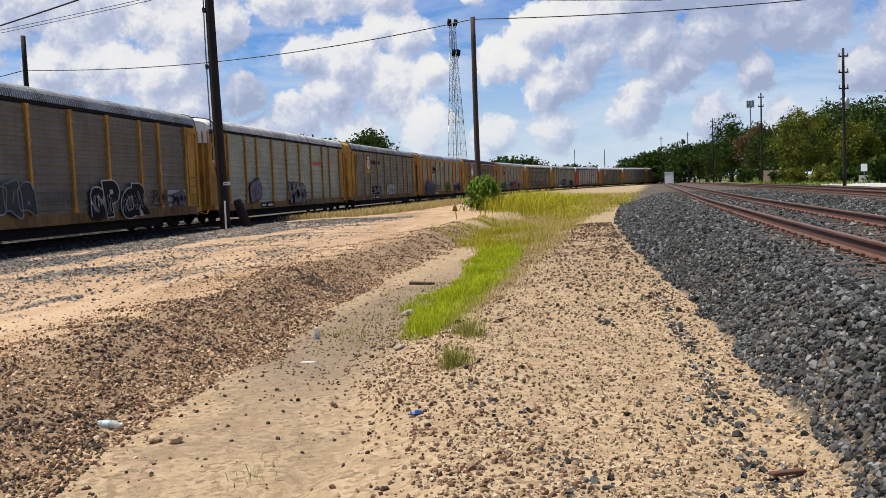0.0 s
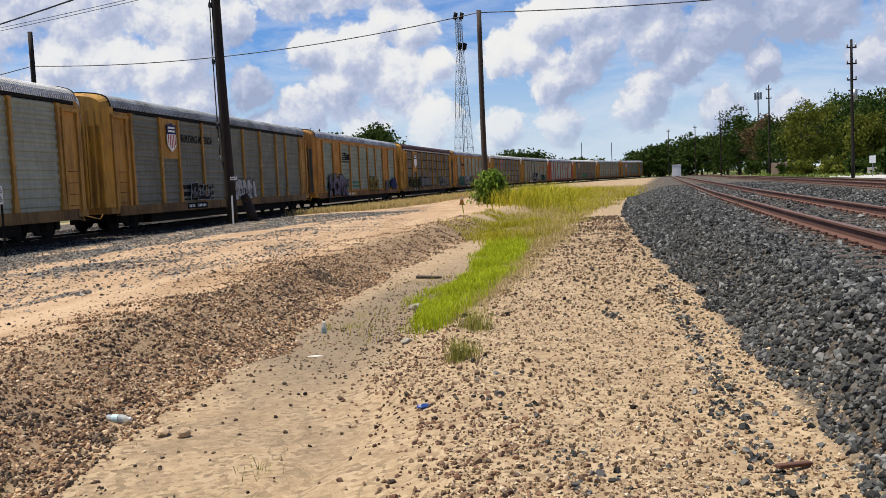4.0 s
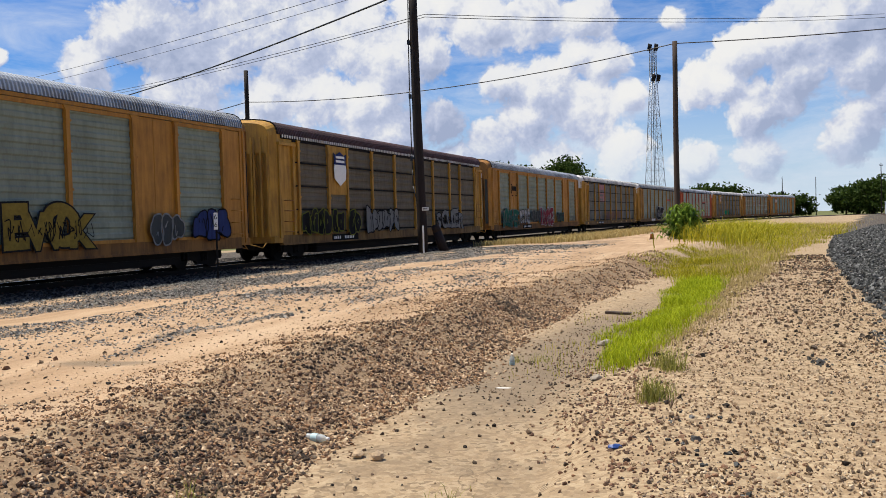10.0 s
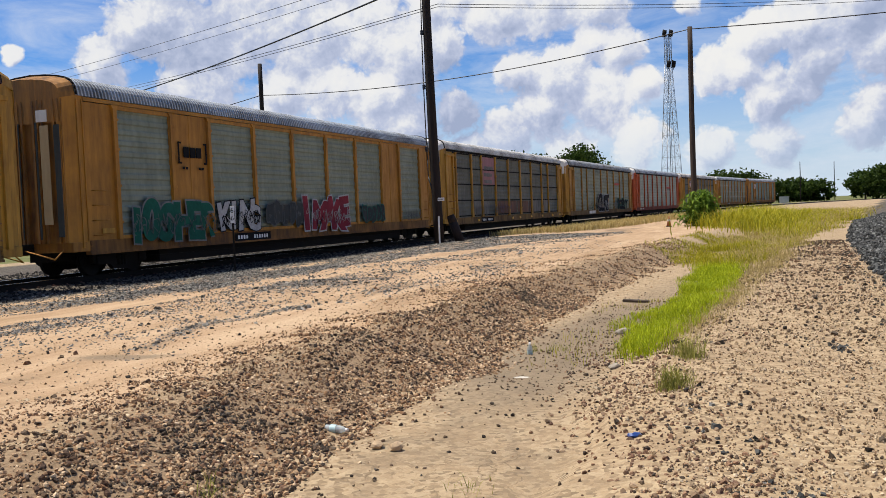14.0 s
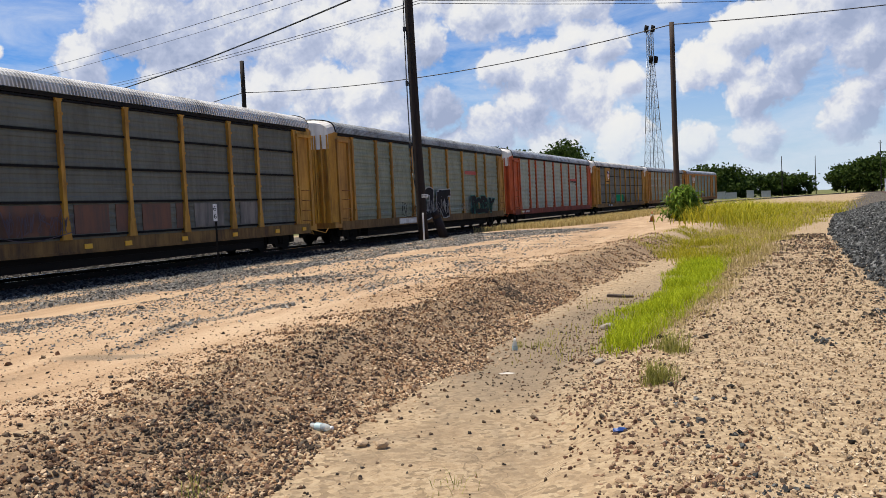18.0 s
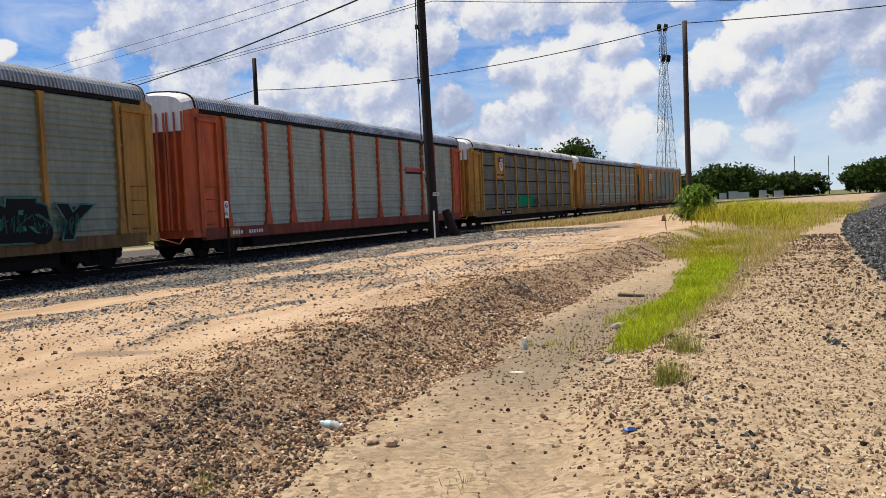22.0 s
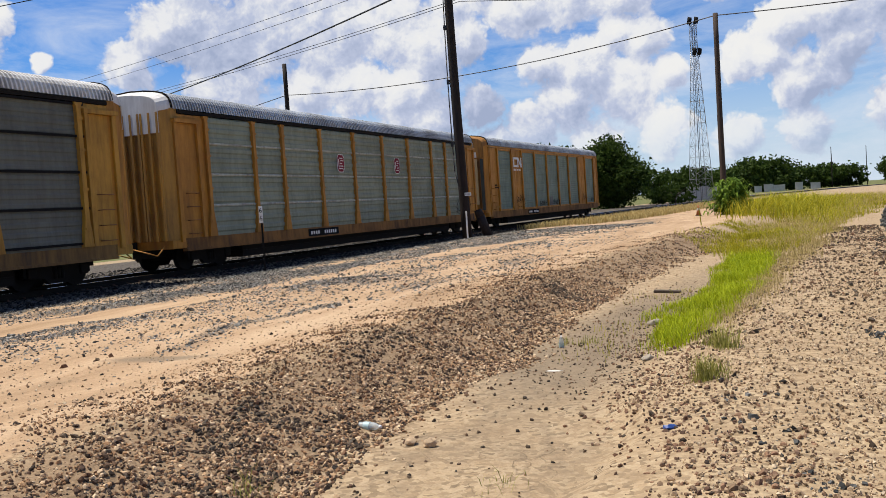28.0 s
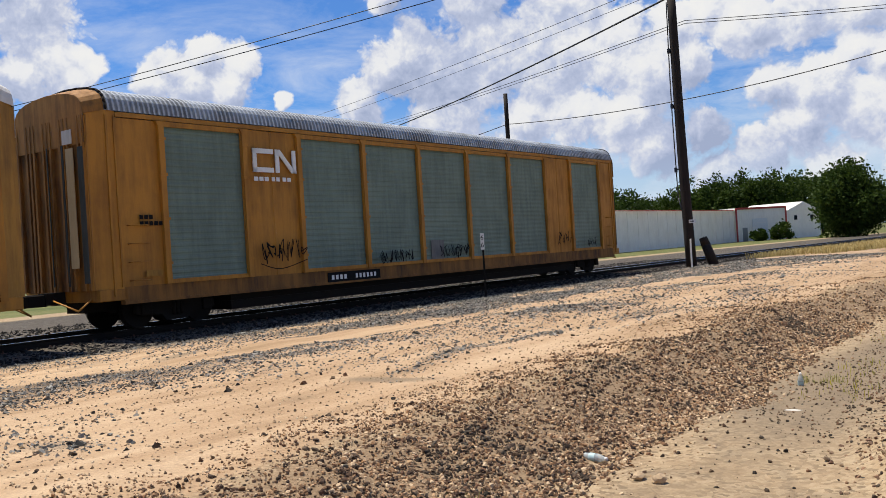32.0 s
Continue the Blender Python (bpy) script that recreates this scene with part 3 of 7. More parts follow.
def spill_at(x, y):
    """Share of spilled grey gravel beside the dirt road, 0 to 1: two bands with a sandy lane between them, and a thin ridge."""
    x, y = np.asarray(x, float), np.asarray(y, float)
    toff = train_off(x, y)
    fine = vnoise(x, y * 0.6, 2.4, 1) - 0.5
    mid = vnoise(x, y * 0.35, 0.9, 2) - 0.5
    wide = vnoise(x, y * 0.5, 0.3, 3) - 0.5
    e1 = np.interp(y, [0, 8, 13, 15, 17, 20, 25, 27, 36, 45, 60], [-14.4, -13.2, -11.0, -9.9, -9.3, -8.3, -7.2, -6.4, -4.0, -1.6, 2.0])
    one = smooth((e1 - x + 0.7 * mid) / 0.7) * smooth((toff - 2.9) / 0.9) * (0.30 + 0.55 * smooth((y - 12.5) / 4.0) - 0.3 * smooth((y - 26) / 10))
    l2 = np.interp(y, [3, 8, 11, 13.6, 15, 17, 22, 34], [-13.4, -12.0, -10.4, -9.5, -8.5, -7.3, -6.6, -4.5])
    r2 = np.interp(y, [2, 5, 6.7, 7.6, 8.3, 9, 14, 22, 30, 40], [-9.2, -8.2, -7.7, -6.4, -5.7, -5.2, -5.25, -4.8, -3.2, -1.0])
    across = np.clip((x - l2) / np.maximum(r2 - l2, 0.3), 0, 1)
    two = smooth((x - l2 + 0.5 * mid) / 0.5) * smooth((r2 - x + 0.5 * mid) / 0.5) * (0.70 - 0.34 * across) * (1 - 0.5 * smooth((y - 15.5) / 4.0) - 0.25 * smooth((y - 24) / 10))
    ridge = 0.85 * np.exp(-((x + 5.3 - 0.15 * np.sin(y * 1.1)) / 0.20) ** 2) * smooth((y - 7.6) / 0.8) * (smooth((13.5 - y) / 2.0) + 0.45 * smooth((23 - y) / 4.0) * smooth((y - 15) / 1.5))
    spot = sum(k * np.exp(-((x - a) / rx) ** 2 - ((y - b) / ry) ** 2) for a, b, rx, ry, k in ((-5.95, 4.4, 0.5, 0.35, 0.6), (-4.4, 15.0, 0.7, 1.6, 0.45), (-3.6, 19.0, 0.7, 2.2, 0.4), (-7.2, 4.0, 0.6, 0.4, 0.4)))
    s = (one + two) * (1.0 + 1.1 * fine + 0.9 * mid + 0.5 * wide) + ridge * (1 + 0.9 * fine) + spot * (1 + fine)
    speckle = 0.16 * smooth((mid + wide + 0.25) / 0.5) * smooth((toff - 2.0) / 2.0) * smooth((bank_foot(y) - 2.2 - x) / 1.5) * smooth((34 - y) / 10) * (1 + 1.5 * fine)
    return np.clip(s + speckle, 0, 1)

# ---- ground ----
def make_ground():
    """One sheet: a fine grid near the camera that widens to the horizon."""
    def axis(near, fine, lo, hi, grow):
        a = [near[0] + fine * i for i in range(int((near[1] - near[0]) / fine) + 1)]
        step, v = fine, a[-1]
        while v < hi:
            step *= grow
            v += step
            a.append(v)
        step, v, b = fine, a[0], []
        while v > lo:
            step *= grow
            v -= step
            b.append(v)
        return np.array(b[::-1] + a)
    xs = axis((-12, 4), 0.13, -2600, 2600, 1.06)
    ys = axis((3.2, 18), 0.13, -1500, 3200, 1.05)
    X, Y = np.meshgrid(xs, ys)
    Z = ground_z(X, Y)
    nx, ny = len(xs), len(ys)
    idx = np.arange(nx * ny).reshape(ny, nx)
    faces = np.stack([idx[:-1, :-1], idx[:-1, 1:], idx[1:, 1:], idx[1:, :-1]], -1).reshape(-1, 4)
    me = mesh_of("ground", np.stack([X, Y, Z], -1).reshape(-1, 3), faces, [GROUND], True)
    toff = train_off(X, Y)
    offm = main_x(Y) - X
    wide = shoulder(Y)
    bf = bank_foot(Y)
    road = smooth((bf - 1.1 - X) / 0.6) * smooth((toff - 3.0) / 2.5)
    spill = spill_at(X, Y)
    stone = np.maximum(smooth((wide + 0.1 - offm) / 0.3) * smooth((offm + 9.6) / 1.2), smooth((4.6 - toff) / 1.0) * smooth((toff + 13) / 2))
    stone = np.maximum(stone, 0.72 * spill * smooth((90 - Y) / 40))
    dx = ditch_x(Y)
    damp = smooth(1.25 - np.abs(X - dx) / 1.1) * np.interp(Y, [3, 6.5, 8.5, 12, 16, 24], [0.25, 0.4, 0.85, 0.9, 0.6, 0.2])
    for px, py, rx, ry, k in ((-5.15, 7.62, 0.55, 0.17, 1.2), (-4.7, 7.7, 0.4, 0.12, 0.8), (-5.5, 6.6, 0.25, 0.5, 0.5), (-11.4, 11.0, 0.25, 1.0, 0.9), (-12.6, 10.0, 0.3, 1.2, 0.6)):
        damp = np.maximum(damp, k * np.exp(-((X - px + 0.25 * (Y - py)) / rx) ** 2 - ((Y - py) / ry) ** 2))
    green = np.maximum(np.maximum(smooth((-13.5 - toff) / 2.0), smooth((-offm - 10.5) / 2.5)), 0.3 * smooth((Y - 75) / 40) * smooth((toff - 3.5) / 2) * smooth((offm - wide - 0.5) / 1.5))
    green = np.maximum(green, smooth((np.hypot(X, Y) - 420) / 100))
    col = np.stack([road, stone, damp, green], -1).reshape(-1, 4).astype(np.float32)
    layer = me.color_attributes.new("zone", "FLOAT_COLOR", "POINT")
    layer.data.foreach_set("color", col.ravel())
    soil = smooth((bf + 0.1 - 0.55 * (vnoise(Y, Y * 0, 1.1, 44) - 0.5) - X) / 0.4) * smooth((X - bf + 1.8) / 1.1) * smooth((34 - Y) / 12)
    mud = smooth((dx + 0.45 - X) / 0.4) * smooth((X - bf - 0.05) / 0.3) * smooth((8.5 - Y) / 3)
    col = np.stack([soil, mud, smooth((dx + 0.75 - X) / 0.5) * smooth((X - bf - 0.05) / 0.3) * smooth((18 - Y) / 4), np.ones_like(mud)], -1).reshape(-1, 4).astype(np.float32)
    layer = me.color_attributes.new("soil", "FLOAT_COLOR", "POINT")
    layer.data.foreach_set("color", col.ravel())
    ob = new("ground", me)
    return tagged(ob, "sandy gravel ground with a shallow ditch and ballast", "ground", kind="structure")


make_ground()


# ---- tracks ----
def rail_profile():
    return [(-0.07, 0), (0.07, 0), (0.07, 0.012), (0.012, 0.035), (0.012, 0.125), (0.036, 0.14), (0.036, 0.165), (0.028, 0.172), (-0.028, 0.172), (-0.036, 0.165), (-0.036, 0.14), (-0.012, 0.125), (-0.012, 0.035), (-0.07, 0.012)]


def sweep_rail(name, pts, parent, label, head):
    """A rail along points of its foot's middle."""
    prof = rail_profile()
    bm = bmesh.new()
    rows = []
    for i, p in enumerate(pts):
        a, b = pts[max(i - 1, 0)], pts[min(i + 1, len(pts) - 1)]
        t = Vector((b[0] - a[0], b[1] - a[1], 0)).normalized()
        side = Vector((t.y, -t.x, 0))
        rows.append([bm.verts.new(Vector(p) + side * u + Vector((0, 0, w))) for u, w in prof])
    k = len(prof)
    for r0, r1 in zip(rows, rows[1:]):
        for j in range(k):
            f = bm.faces.new((r0[j], r0[(j + 1) % k], r1[(j + 1) % k], r1[j]))
            f.material_index = 1 if j in (7, 6, 8) else 0
    bm.faces.new(rows[0][::-1])
    bm.faces.new(rows[-1])
    bmesh.ops.recalc_face_normals(bm, faces=bm.faces[:])
    return part(name, bm, [RAILSIDE if head is RUSTTOP else DARKSTEEL, head], parent, label)


def make_track(name, mid, ties_from, ties_to, label, near, head):
    """mid(u) gives x, y, rail-head z and the heading at a distance u along the track."""
    track = new(name)
    tagged(track, label, "railway track", kind="structure")
    us = np.concatenate([np.arange(ties_from, ties_to, 3.0), [ties_to]])
    for side in (-1, 1):
        pts = []
        for u in us:
            x, y, z, th = mid(u)
            pts.append((x + side * (GAUGE / 2 + 0.036) * math.cos(th), y - side * (GAUGE / 2 + 0.036) * math.sin(th), z - 0.172))
        sweep_rail("rail", pts, track, "rusty steel rail with a worn head", head)
    bm = bmesh.new()
    box(bm, -1.3, 1.3, -0.115, 0.115, -0.17, 0.0, 0, 0.012)
    for sx in (-1, 1):
        c = sx * (GAUGE / 2 + 0.036)
        box(bm, c - 0.17, c + 0.17, -0.09, 0.09, -0.004, 0.014, 1)
        for px in (-0.11, 0.11):
            box(bm, c + px - 0.02, c + px + 0.02, -0.05, -0.02, 0.01, 0.05, 1)
    tie = bpy.data.meshes.new("tie")
    bm.to_mesh(tie)
    bm.free()
    tie.materials.append(TIE)
    tie.materials.append(RAILSIDE)
    rng = random.Random(5)
    for u in np.arange(near[0], near[1], 0.53):
        x, y, z, th = mid(u)
        share("tie", tie, track, pose(x, y, z - 0.172 - 0.014, 0, 0, -math.degrees(th) + rng.uniform(-1.5, 1.5)))
    return track


def mid_train(u):
    x, y = train_at(u)
    return x, y, RAIL_Z, heading(u)


def mid_main(shift):
    def f(u):
        x0, x1 = main_x(u - 1.0), main_x(u + 1.0)
        th = math.atan2(x1 - x0, 2.0)
        return float(main_x(u)) + shift * math.cos(th), u - shift * math.sin(th), float(main_z(u)), th
    return f


make_track("train_track", mid_train, -350.0, 348.0, "railway track on dark ballast under the passing train", (-14.0, 90.0), RAILTOP)
make_track("main_track", mid_main(0.0), -120.0, 330.0, "rusty railway track on a raised grey ballast bed", (4.0, 60.0), RUSTTOP)
make_track("second_main_track", mid_main(6.1), -120.0, 330.0, "second railway track on the grey ballast bed", (20.0, 110.0), RUSTTOP)

def make_far_road():
    """A pale asphalt road along the verge beyond the main tracks."""
    ys = np.arange(40.0, 330.0, 6.0)
    rows = []
    for off in (15.5, 21.0):
        x = main_x(ys) + off
        rows.append(np.stack([x, ys, ground_z(x, ys) + 0.06], -1))
    n = len(ys)
    V = np.concatenate(rows)
    F = np.stack([np.arange(n - 1), np.arange(n - 1) + n, np.arange(n - 1) + n + 1, np.arange(n - 1) + 1], -1)
    tagged(new("road", mesh_of("road", V, F, [CONCRETE])), "pale sunlit road beyond the railway tracks", "road", kind="structure")


make_far_road()

# ---- the train of car carriers ----
PITCH, BODY = 28.34, 25.34
SILL0, SILL1, DECK, EAVE, RIDGE, HALF = 0.62, 1.02, 1.02, 5.02, 5.66, 1.55
PAINT = {
    "yellow": weathered("yellow_car_paint", (0.47, 0.241, 0.0246), (0.13, 0.07, 0.035), 0.75, 0.55),
    "tan": weathered("tan_car_paint", (0.414, 0.207, 0.0291), (0.12, 0.07, 0.04), 0.75, 0.55),
    "orange": weathered("orange_car_paint", (0.448, 0.196, 0.0179), (0.15, 0.075, 0.035), 0.7, 0.55),
    "red": weathered("red_orange_car_paint", (0.50, 0.088, 0.018), (0.10, 0.045, 0.03), 0.7, 0.55),
    "brown": weathered("brown_car_paint", (0.235, 0.0952, 0.0336), (0.10, 0.055, 0.035), 0.7, 0.6),
    "white": weathered("white_car_paint", (0.694, 0.672, 0.627), (0.30, 0.25, 0.20), 0.5, 0.6),
    "screen_light": weathered("pale_galvanised_screen", (0.315, 0.365, 0.305), (0.14, 0.145, 0.12), 0.5, 0.55, 0.1),
    "screen_mid": weathered("grey_galvanised_screen", (0.234, 0.266, 0.199), (0.085, 0.087, 0.07), 0.5, 0.55, 0.1),
    "screen_dark": weathered("dark_dirty_screen", (0.15, 0.132, 0.103), (0.052, 0.044, 0.032), 0.5, 0.6, 0.1),
    "screen_brown": weathered("brown_dirty_screen", (0.121, 0.1, 0.066), (0.05, 0.038, 0.025), 0.5, 0.65, 0.05),
    "screen_blue": weathered("blue_grey_screen", (0.163, 0.226, 0.183), (0.07, 0.092, 0.082), 0.5, 0.5, 0.1),
    "screen_dusk": weathered("dusky_green_screen", (0.152, 0.156, 0.122), (0.065, 0.062, 0.048), 0.5, 0.55, 0.1),
    "screen_pale": weathered("grey_green_screen", (0.305, 0.323, 0.25), (0.12, 0.115, 0.09), 0.5, 0.55, 0.1),
    "roof_grey": weathered("grey_ribbed_roof", (0.50, 0.53, 0.56), (0.26, 0.26, 0.25), 0.5, 0.45, 0.2, False),
    "roof_white": weathered("white_ribbed_roof", (0.72, 0.70, 0.66), (0.40, 0.36, 0.30), 0.5, 0.55, 0.0, False),
    "roof_maroon": weathered("maroon_ribbed_roof", (0.075, 0.03, 0.03), (0.04, 0.025, 0.025), 0.5, 0.6, 0.0, False),
    "roof_dull": weathered("dull_ribbed_roof", (0.42, 0.43, 0.42), (0.20, 0.19, 0.17), 0.5, 0.5, 0.3, False),
    "screen_grey": weathered("plain_grey_panel", (0.126, 0.133, 0.111), (0.05, 0.047, 0.038), 0.5, 0.6, 0.1),
}
# groove paint: a darker roof colour for the shade between ribs, with grime
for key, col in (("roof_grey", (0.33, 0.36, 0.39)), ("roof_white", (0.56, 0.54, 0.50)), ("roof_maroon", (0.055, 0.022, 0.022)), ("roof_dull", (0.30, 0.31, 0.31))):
    PAINT[key + "_groove"] = weathered(key + "_shaded_groove", col, (0.06, 0.055, 0.05), 0.7, 0.7, 0.0, False)
for key, col in (("yellow", (0.22, 0.12, 0.03)), ("tan", (0.20, 0.11, 0.03)), ("orange", (0.25, 0.11, 0.02)), ("red", (0.25, 0.04, 0.018)), ("brown", (0.15, 0.065, 0.03))):
    PAINT[key + "_sill"] = weathered(key + "_sill_paint", col, (0.055, 0.035, 0.024), 0.95, 0.7)
SHARED = {}


def once(key, build, mats):
    """The mesh under a key, built at its first use."""
    if key not in SHARED:
        bm = bmesh.new()
        build(bm)
        me = bpy.data.meshes.new(key[0])
        bm.to_mesh(me)
        bm.free()
        for m in mats:
            me.materials.append(m)
        SHARED[key] = me
    return SHARED[key]


def roof_outline(n=7):
    """Half-round roof: from one eave over the ridge to the other."""
    side = [(1.0, 0.0), (0.985, 0.14), (0.955, 0.28), (0.90, 0.39), (0.80, 0.48), (0.62, 0.555), (0.35, 0.61), (0.0, 0.64)]
    left = [(-u * HALF, EAVE + z) for u, z in side]
    return left + [(-u, z) for u, z in left[-2::-1]]


def build_roof(bm, length):
    """Ribbed sheet: fine cross ribs along the whole roof."""
    prof = roof_outline()
    ribs = int(length / 0.135)
    rows = []
    for i in range(ribs):
        for u0, d in ((0.0, 0.0), (0.36, 0.0), (0.50, 0.05), (0.86, 0.05)):
            x = -length / 2 + length * (i + u0) / ribs
            rows.append([bm.verts.new((x, u * (1 + d * 0.6), z + d * (1 - abs(u) / HALF))) for u, z in prof])
    for k, (a, b) in enumerate(zip(rows, rows[1:])):
        for j in range(len(prof) - 1):
            f = bm.faces.new((a[j], a[j + 1], b[j + 1], b[j]))
            # ridges keep the roof paint; valleys and flanks take the shaded groove colour
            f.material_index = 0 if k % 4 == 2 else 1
    bm.faces.new(rows[0])
    bm.faces.new(rows[-1][::-1])
    bmesh.ops.recalc_face_normals(bm, faces=bm.faces[:])


def build_screen(bm, w, h, step=0.30, deep=0.035):
    """A bay's sheet with level corrugations, face towards -y."""
    n = max(2, int(h / step))
    zs, ys = [], []
    for i in range(n):
        z = h * i / n
        zs += [z, z + 0.35 * h / n, z + 0.5 * h / n, z + 0.85 * h / n]
        ys += [0.0, 0.0, -deep, -deep]
    zs.append(h)
    ys.append(0.0)
    a = [bm.verts.new((0, y, z)) for y, z in zip(ys, zs)]
    b = [bm.verts.new((w, y, z)) for y, z in zip(ys, zs)]
    for i in range(len(zs) - 1):
        bm.faces.new((a[i], b[i], b[i + 1], a[i + 1]))


def build_wheelset(bm):
    for y in (-GAUGE / 2, GAUGE / 2):
        s = 1 if y > 0 else -1
        tube(bm, (0, y - 0.06, 0), (0, y + 0.06, 0), 0.42, 0.42, 20)
        tube(bm, (0, y - s * 0.085, 0), (0, y - s * 0.06, 0), 0.455, 0.455, 20)
    tube(bm, (0, -0.95, 0), (0, 0.95, 0), 0.09, 0.09, 8)


def build_sideframe(bm, y):
    prism(bm, [(-1.15, 0.36), (-0.95, 0.30), (-0.45, 0.28), (-0.3, 0.13), (0.3, 0.13), (0.45, 0.28), (0.95, 0.30), (1.15, 0.36), (1.12, 0.62), (0.85, 0.66), (0.35, 0.72), (-0.35, 0.72), (-0.85, 0.66), (-1.12, 0.62)], y - 0.07, y + 0.07)
    for cx in (-0.89, 0.89):
        box(bm, cx - 0.14, cx + 0.14, y - 0.14, y + 0.14, 0.30, 0.58, 0, 0.02)
    for cx in (-0.12, 0.0, 0.12):
        tube(bm, (cx, y - 0.1, 0.26), (cx, y - 0.1, 0.56), 0.05, 0.05, 8)


def lettering(parent, name, text, x, z, size, mat, y=-HALF - 0.075, slant=0.0, grow=0.0, squeeze=1.0):
    cu = bpy.data.curves.new(name, "FONT")
    cu.body, cu.size, cu.extrude, cu.shear, cu.offset = text, size, 0.004, slant, grow
    cu.materials.append(mat)
    ob = new(name, cu)
    ob.parent = parent
    ob.matrix_basis = pose(x, y, z, 90, 0, 0) @ Matrix.Diagonal((squeeze, 1, 1, 1))
    return ob


def bars(bm, x, z, widths, h, gap, y):
    for w in widths:
        if w > 0:
            box(bm, x, x + w, y - 0.006, y, z, z + h)
        x += abs(w) + gap


def make_car(style):
    """A covered car-carrying wagon. Its x runs from the leading end to the trailing end, its origin on the rails under its middle."""
    car = new("autorack_wagon")
    tagged(car, style["label"], "railway wagon", "wagons of the train")
    fr, sc, rf, en = (PAINT[style[k]] for k in ("frame", "screen", "roof", "end"))
    post = PAINT[style.get("post", style["frame"])]
    L = BODY / 2
    posted = style["bays"][2][0] == "s"
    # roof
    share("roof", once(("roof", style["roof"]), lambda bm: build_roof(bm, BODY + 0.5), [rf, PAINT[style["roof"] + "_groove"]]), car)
    # sills and deck
    for y in (-HALF, HALF):
        s = 1 if y > 0 else -1
        bm = bmesh.new()
        prism(bm, [(y - s * 0.16, SILL0), (y + s * 0.03, SILL0), (y + s * 0.03, SILL0 + 0.07), (y, SILL0 + 0.07), (y, SILL1), (y - s * 0.16, SILL1)], -L, L, 0, "x")
        part("side_sill", bm, PAINT[style["frame"] + "_sill"], car)
        bm = bmesh.new()
        box(bm, -L, L, min(y - s * 0.02, y + s * 0.03), max(y - s * 0.02, y + s * 0.03), EAVE - 0.13, EAVE - 0.02)
        part("eave_beam", bm, DARKSTEEL if posted else fr, car)
    # the lowest box is added: near-black, it stands in for shade beneath the floor
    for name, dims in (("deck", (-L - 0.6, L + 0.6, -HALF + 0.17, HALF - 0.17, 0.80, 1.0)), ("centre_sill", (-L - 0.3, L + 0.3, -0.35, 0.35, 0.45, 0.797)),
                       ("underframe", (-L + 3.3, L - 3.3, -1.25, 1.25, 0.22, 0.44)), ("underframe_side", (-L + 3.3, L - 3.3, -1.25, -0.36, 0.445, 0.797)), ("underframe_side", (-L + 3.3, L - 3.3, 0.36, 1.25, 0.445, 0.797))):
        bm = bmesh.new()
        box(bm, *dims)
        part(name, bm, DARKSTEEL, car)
    # bays: o = painted plate, s = screen
    total = sum(w for _, w in style["bays"])
    x = -L
    top = EAVE - 0.15
    posts_at = []
    for k, (kind, w) in enumerate(style["bays"]):
        wide = BODY * w / total
        if kind == "s":
            ww = round(wide - 0.10, 2)
            me = once(("screen", style["screen"], ww), lambda bm: build_screen(bm, ww, top - SILL1, *style.get("ribs", (0.30, 0.035))), [sc])
            share("screen_panel", me, car, pose(x + 0.05, -HALF + 0.03, SILL1, 0, 0, 0))
            if style["bays"][2][0] == "o":
                def rim(bm):
                    for a in ((0, ww + 0.02, 0.0, 0.10), (0, ww + 0.02, top - SILL1 - 0.12, top - SILL1), (0, 0.05, 0.10, top - SILL1 - 0.12), (ww - 0.03, ww + 0.02, 0.10, top - SILL1 - 0.12)):
                        box(bm, a[0], a[1], -0.05, 0.0, a[2], a[3])
                share("screen_rim", once(("rim", style["frame"], ww), rim, [fr]), car, pose(x + 0.04, -HALF - 0.005, SILL1, 0, 0, 0))
        else:
            ww = round(wide, 2)
            def plate(bm):
                pts, n = [(0.0, 0.0)], max(1, round(ww / 0.95))
                for i in range(1, n):
                    u = ww * i / n
                    pts += [(u - 0.035, -0.05), (u - 0.02, -0.065), (u + 0.02, -0.065), (u + 0.035, -0.05)]
                pts = [(0.0, 0.0), (0.0, -0.05)] + pts[1:] + [(ww, -0.05), (ww, 0.0)]
                a = [bm.verts.new((u, v, 0)) for u, v in pts]
                b = [bm.verts.new((u, v, top - SILL1)) for u, v in pts]
                for i in range(len(pts)):
                    bm.faces.new((a[i], a[(i + 1) % len(pts)], b[(i + 1) % len(pts)], b[i]))
                bmesh.ops.recalc_face_normals(bm, faces=bm.faces[:])
            share("plate_panel", once(("plate", style["frame"], ww), plate, [fr]), car, pose(x, -HALF + 0.05, SILL1, 0, 0, 0))
        if k:
            posts_at.append((x, kind == "s" and style["bays"][k - 1][0] == "s"))
        x += wide
    foot = style.get("foot", 0.0)
    def post_mesh(bm):
        prism(bm, [(-0.075 - foot, 0), (0.075 + foot, 0), (0.075 + foot * 0.6, 0.35), (0.075, 0.8), (0.075, top - SILL1 - 0.12), (0.15, top - SILL1), (-0.15, top - SILL1), (-0.075, top - SILL1 - 0.12), (-0.075, 0.8), (-0.075 - foot * 0.6, 0.35)], -0.10, 0.02)
        for u in (0.45, 1.5, 2.55, 3.4):
            box(bm, -0.10, 0.10, -0.125, -0.10, u, u + 0.07)
    for px, free in posts_at:
        share("side_post", once(("post", style.get("post", style["frame"]), foot), post_mesh, [post]), car, pose(px, -HALF, SILL1, 0, 0, 0))
    # far side: one plain wall with its ribs
    def far_side(bm):
        box(bm, -L, L, HALF - 0.05, HALF, SILL1, EAVE)
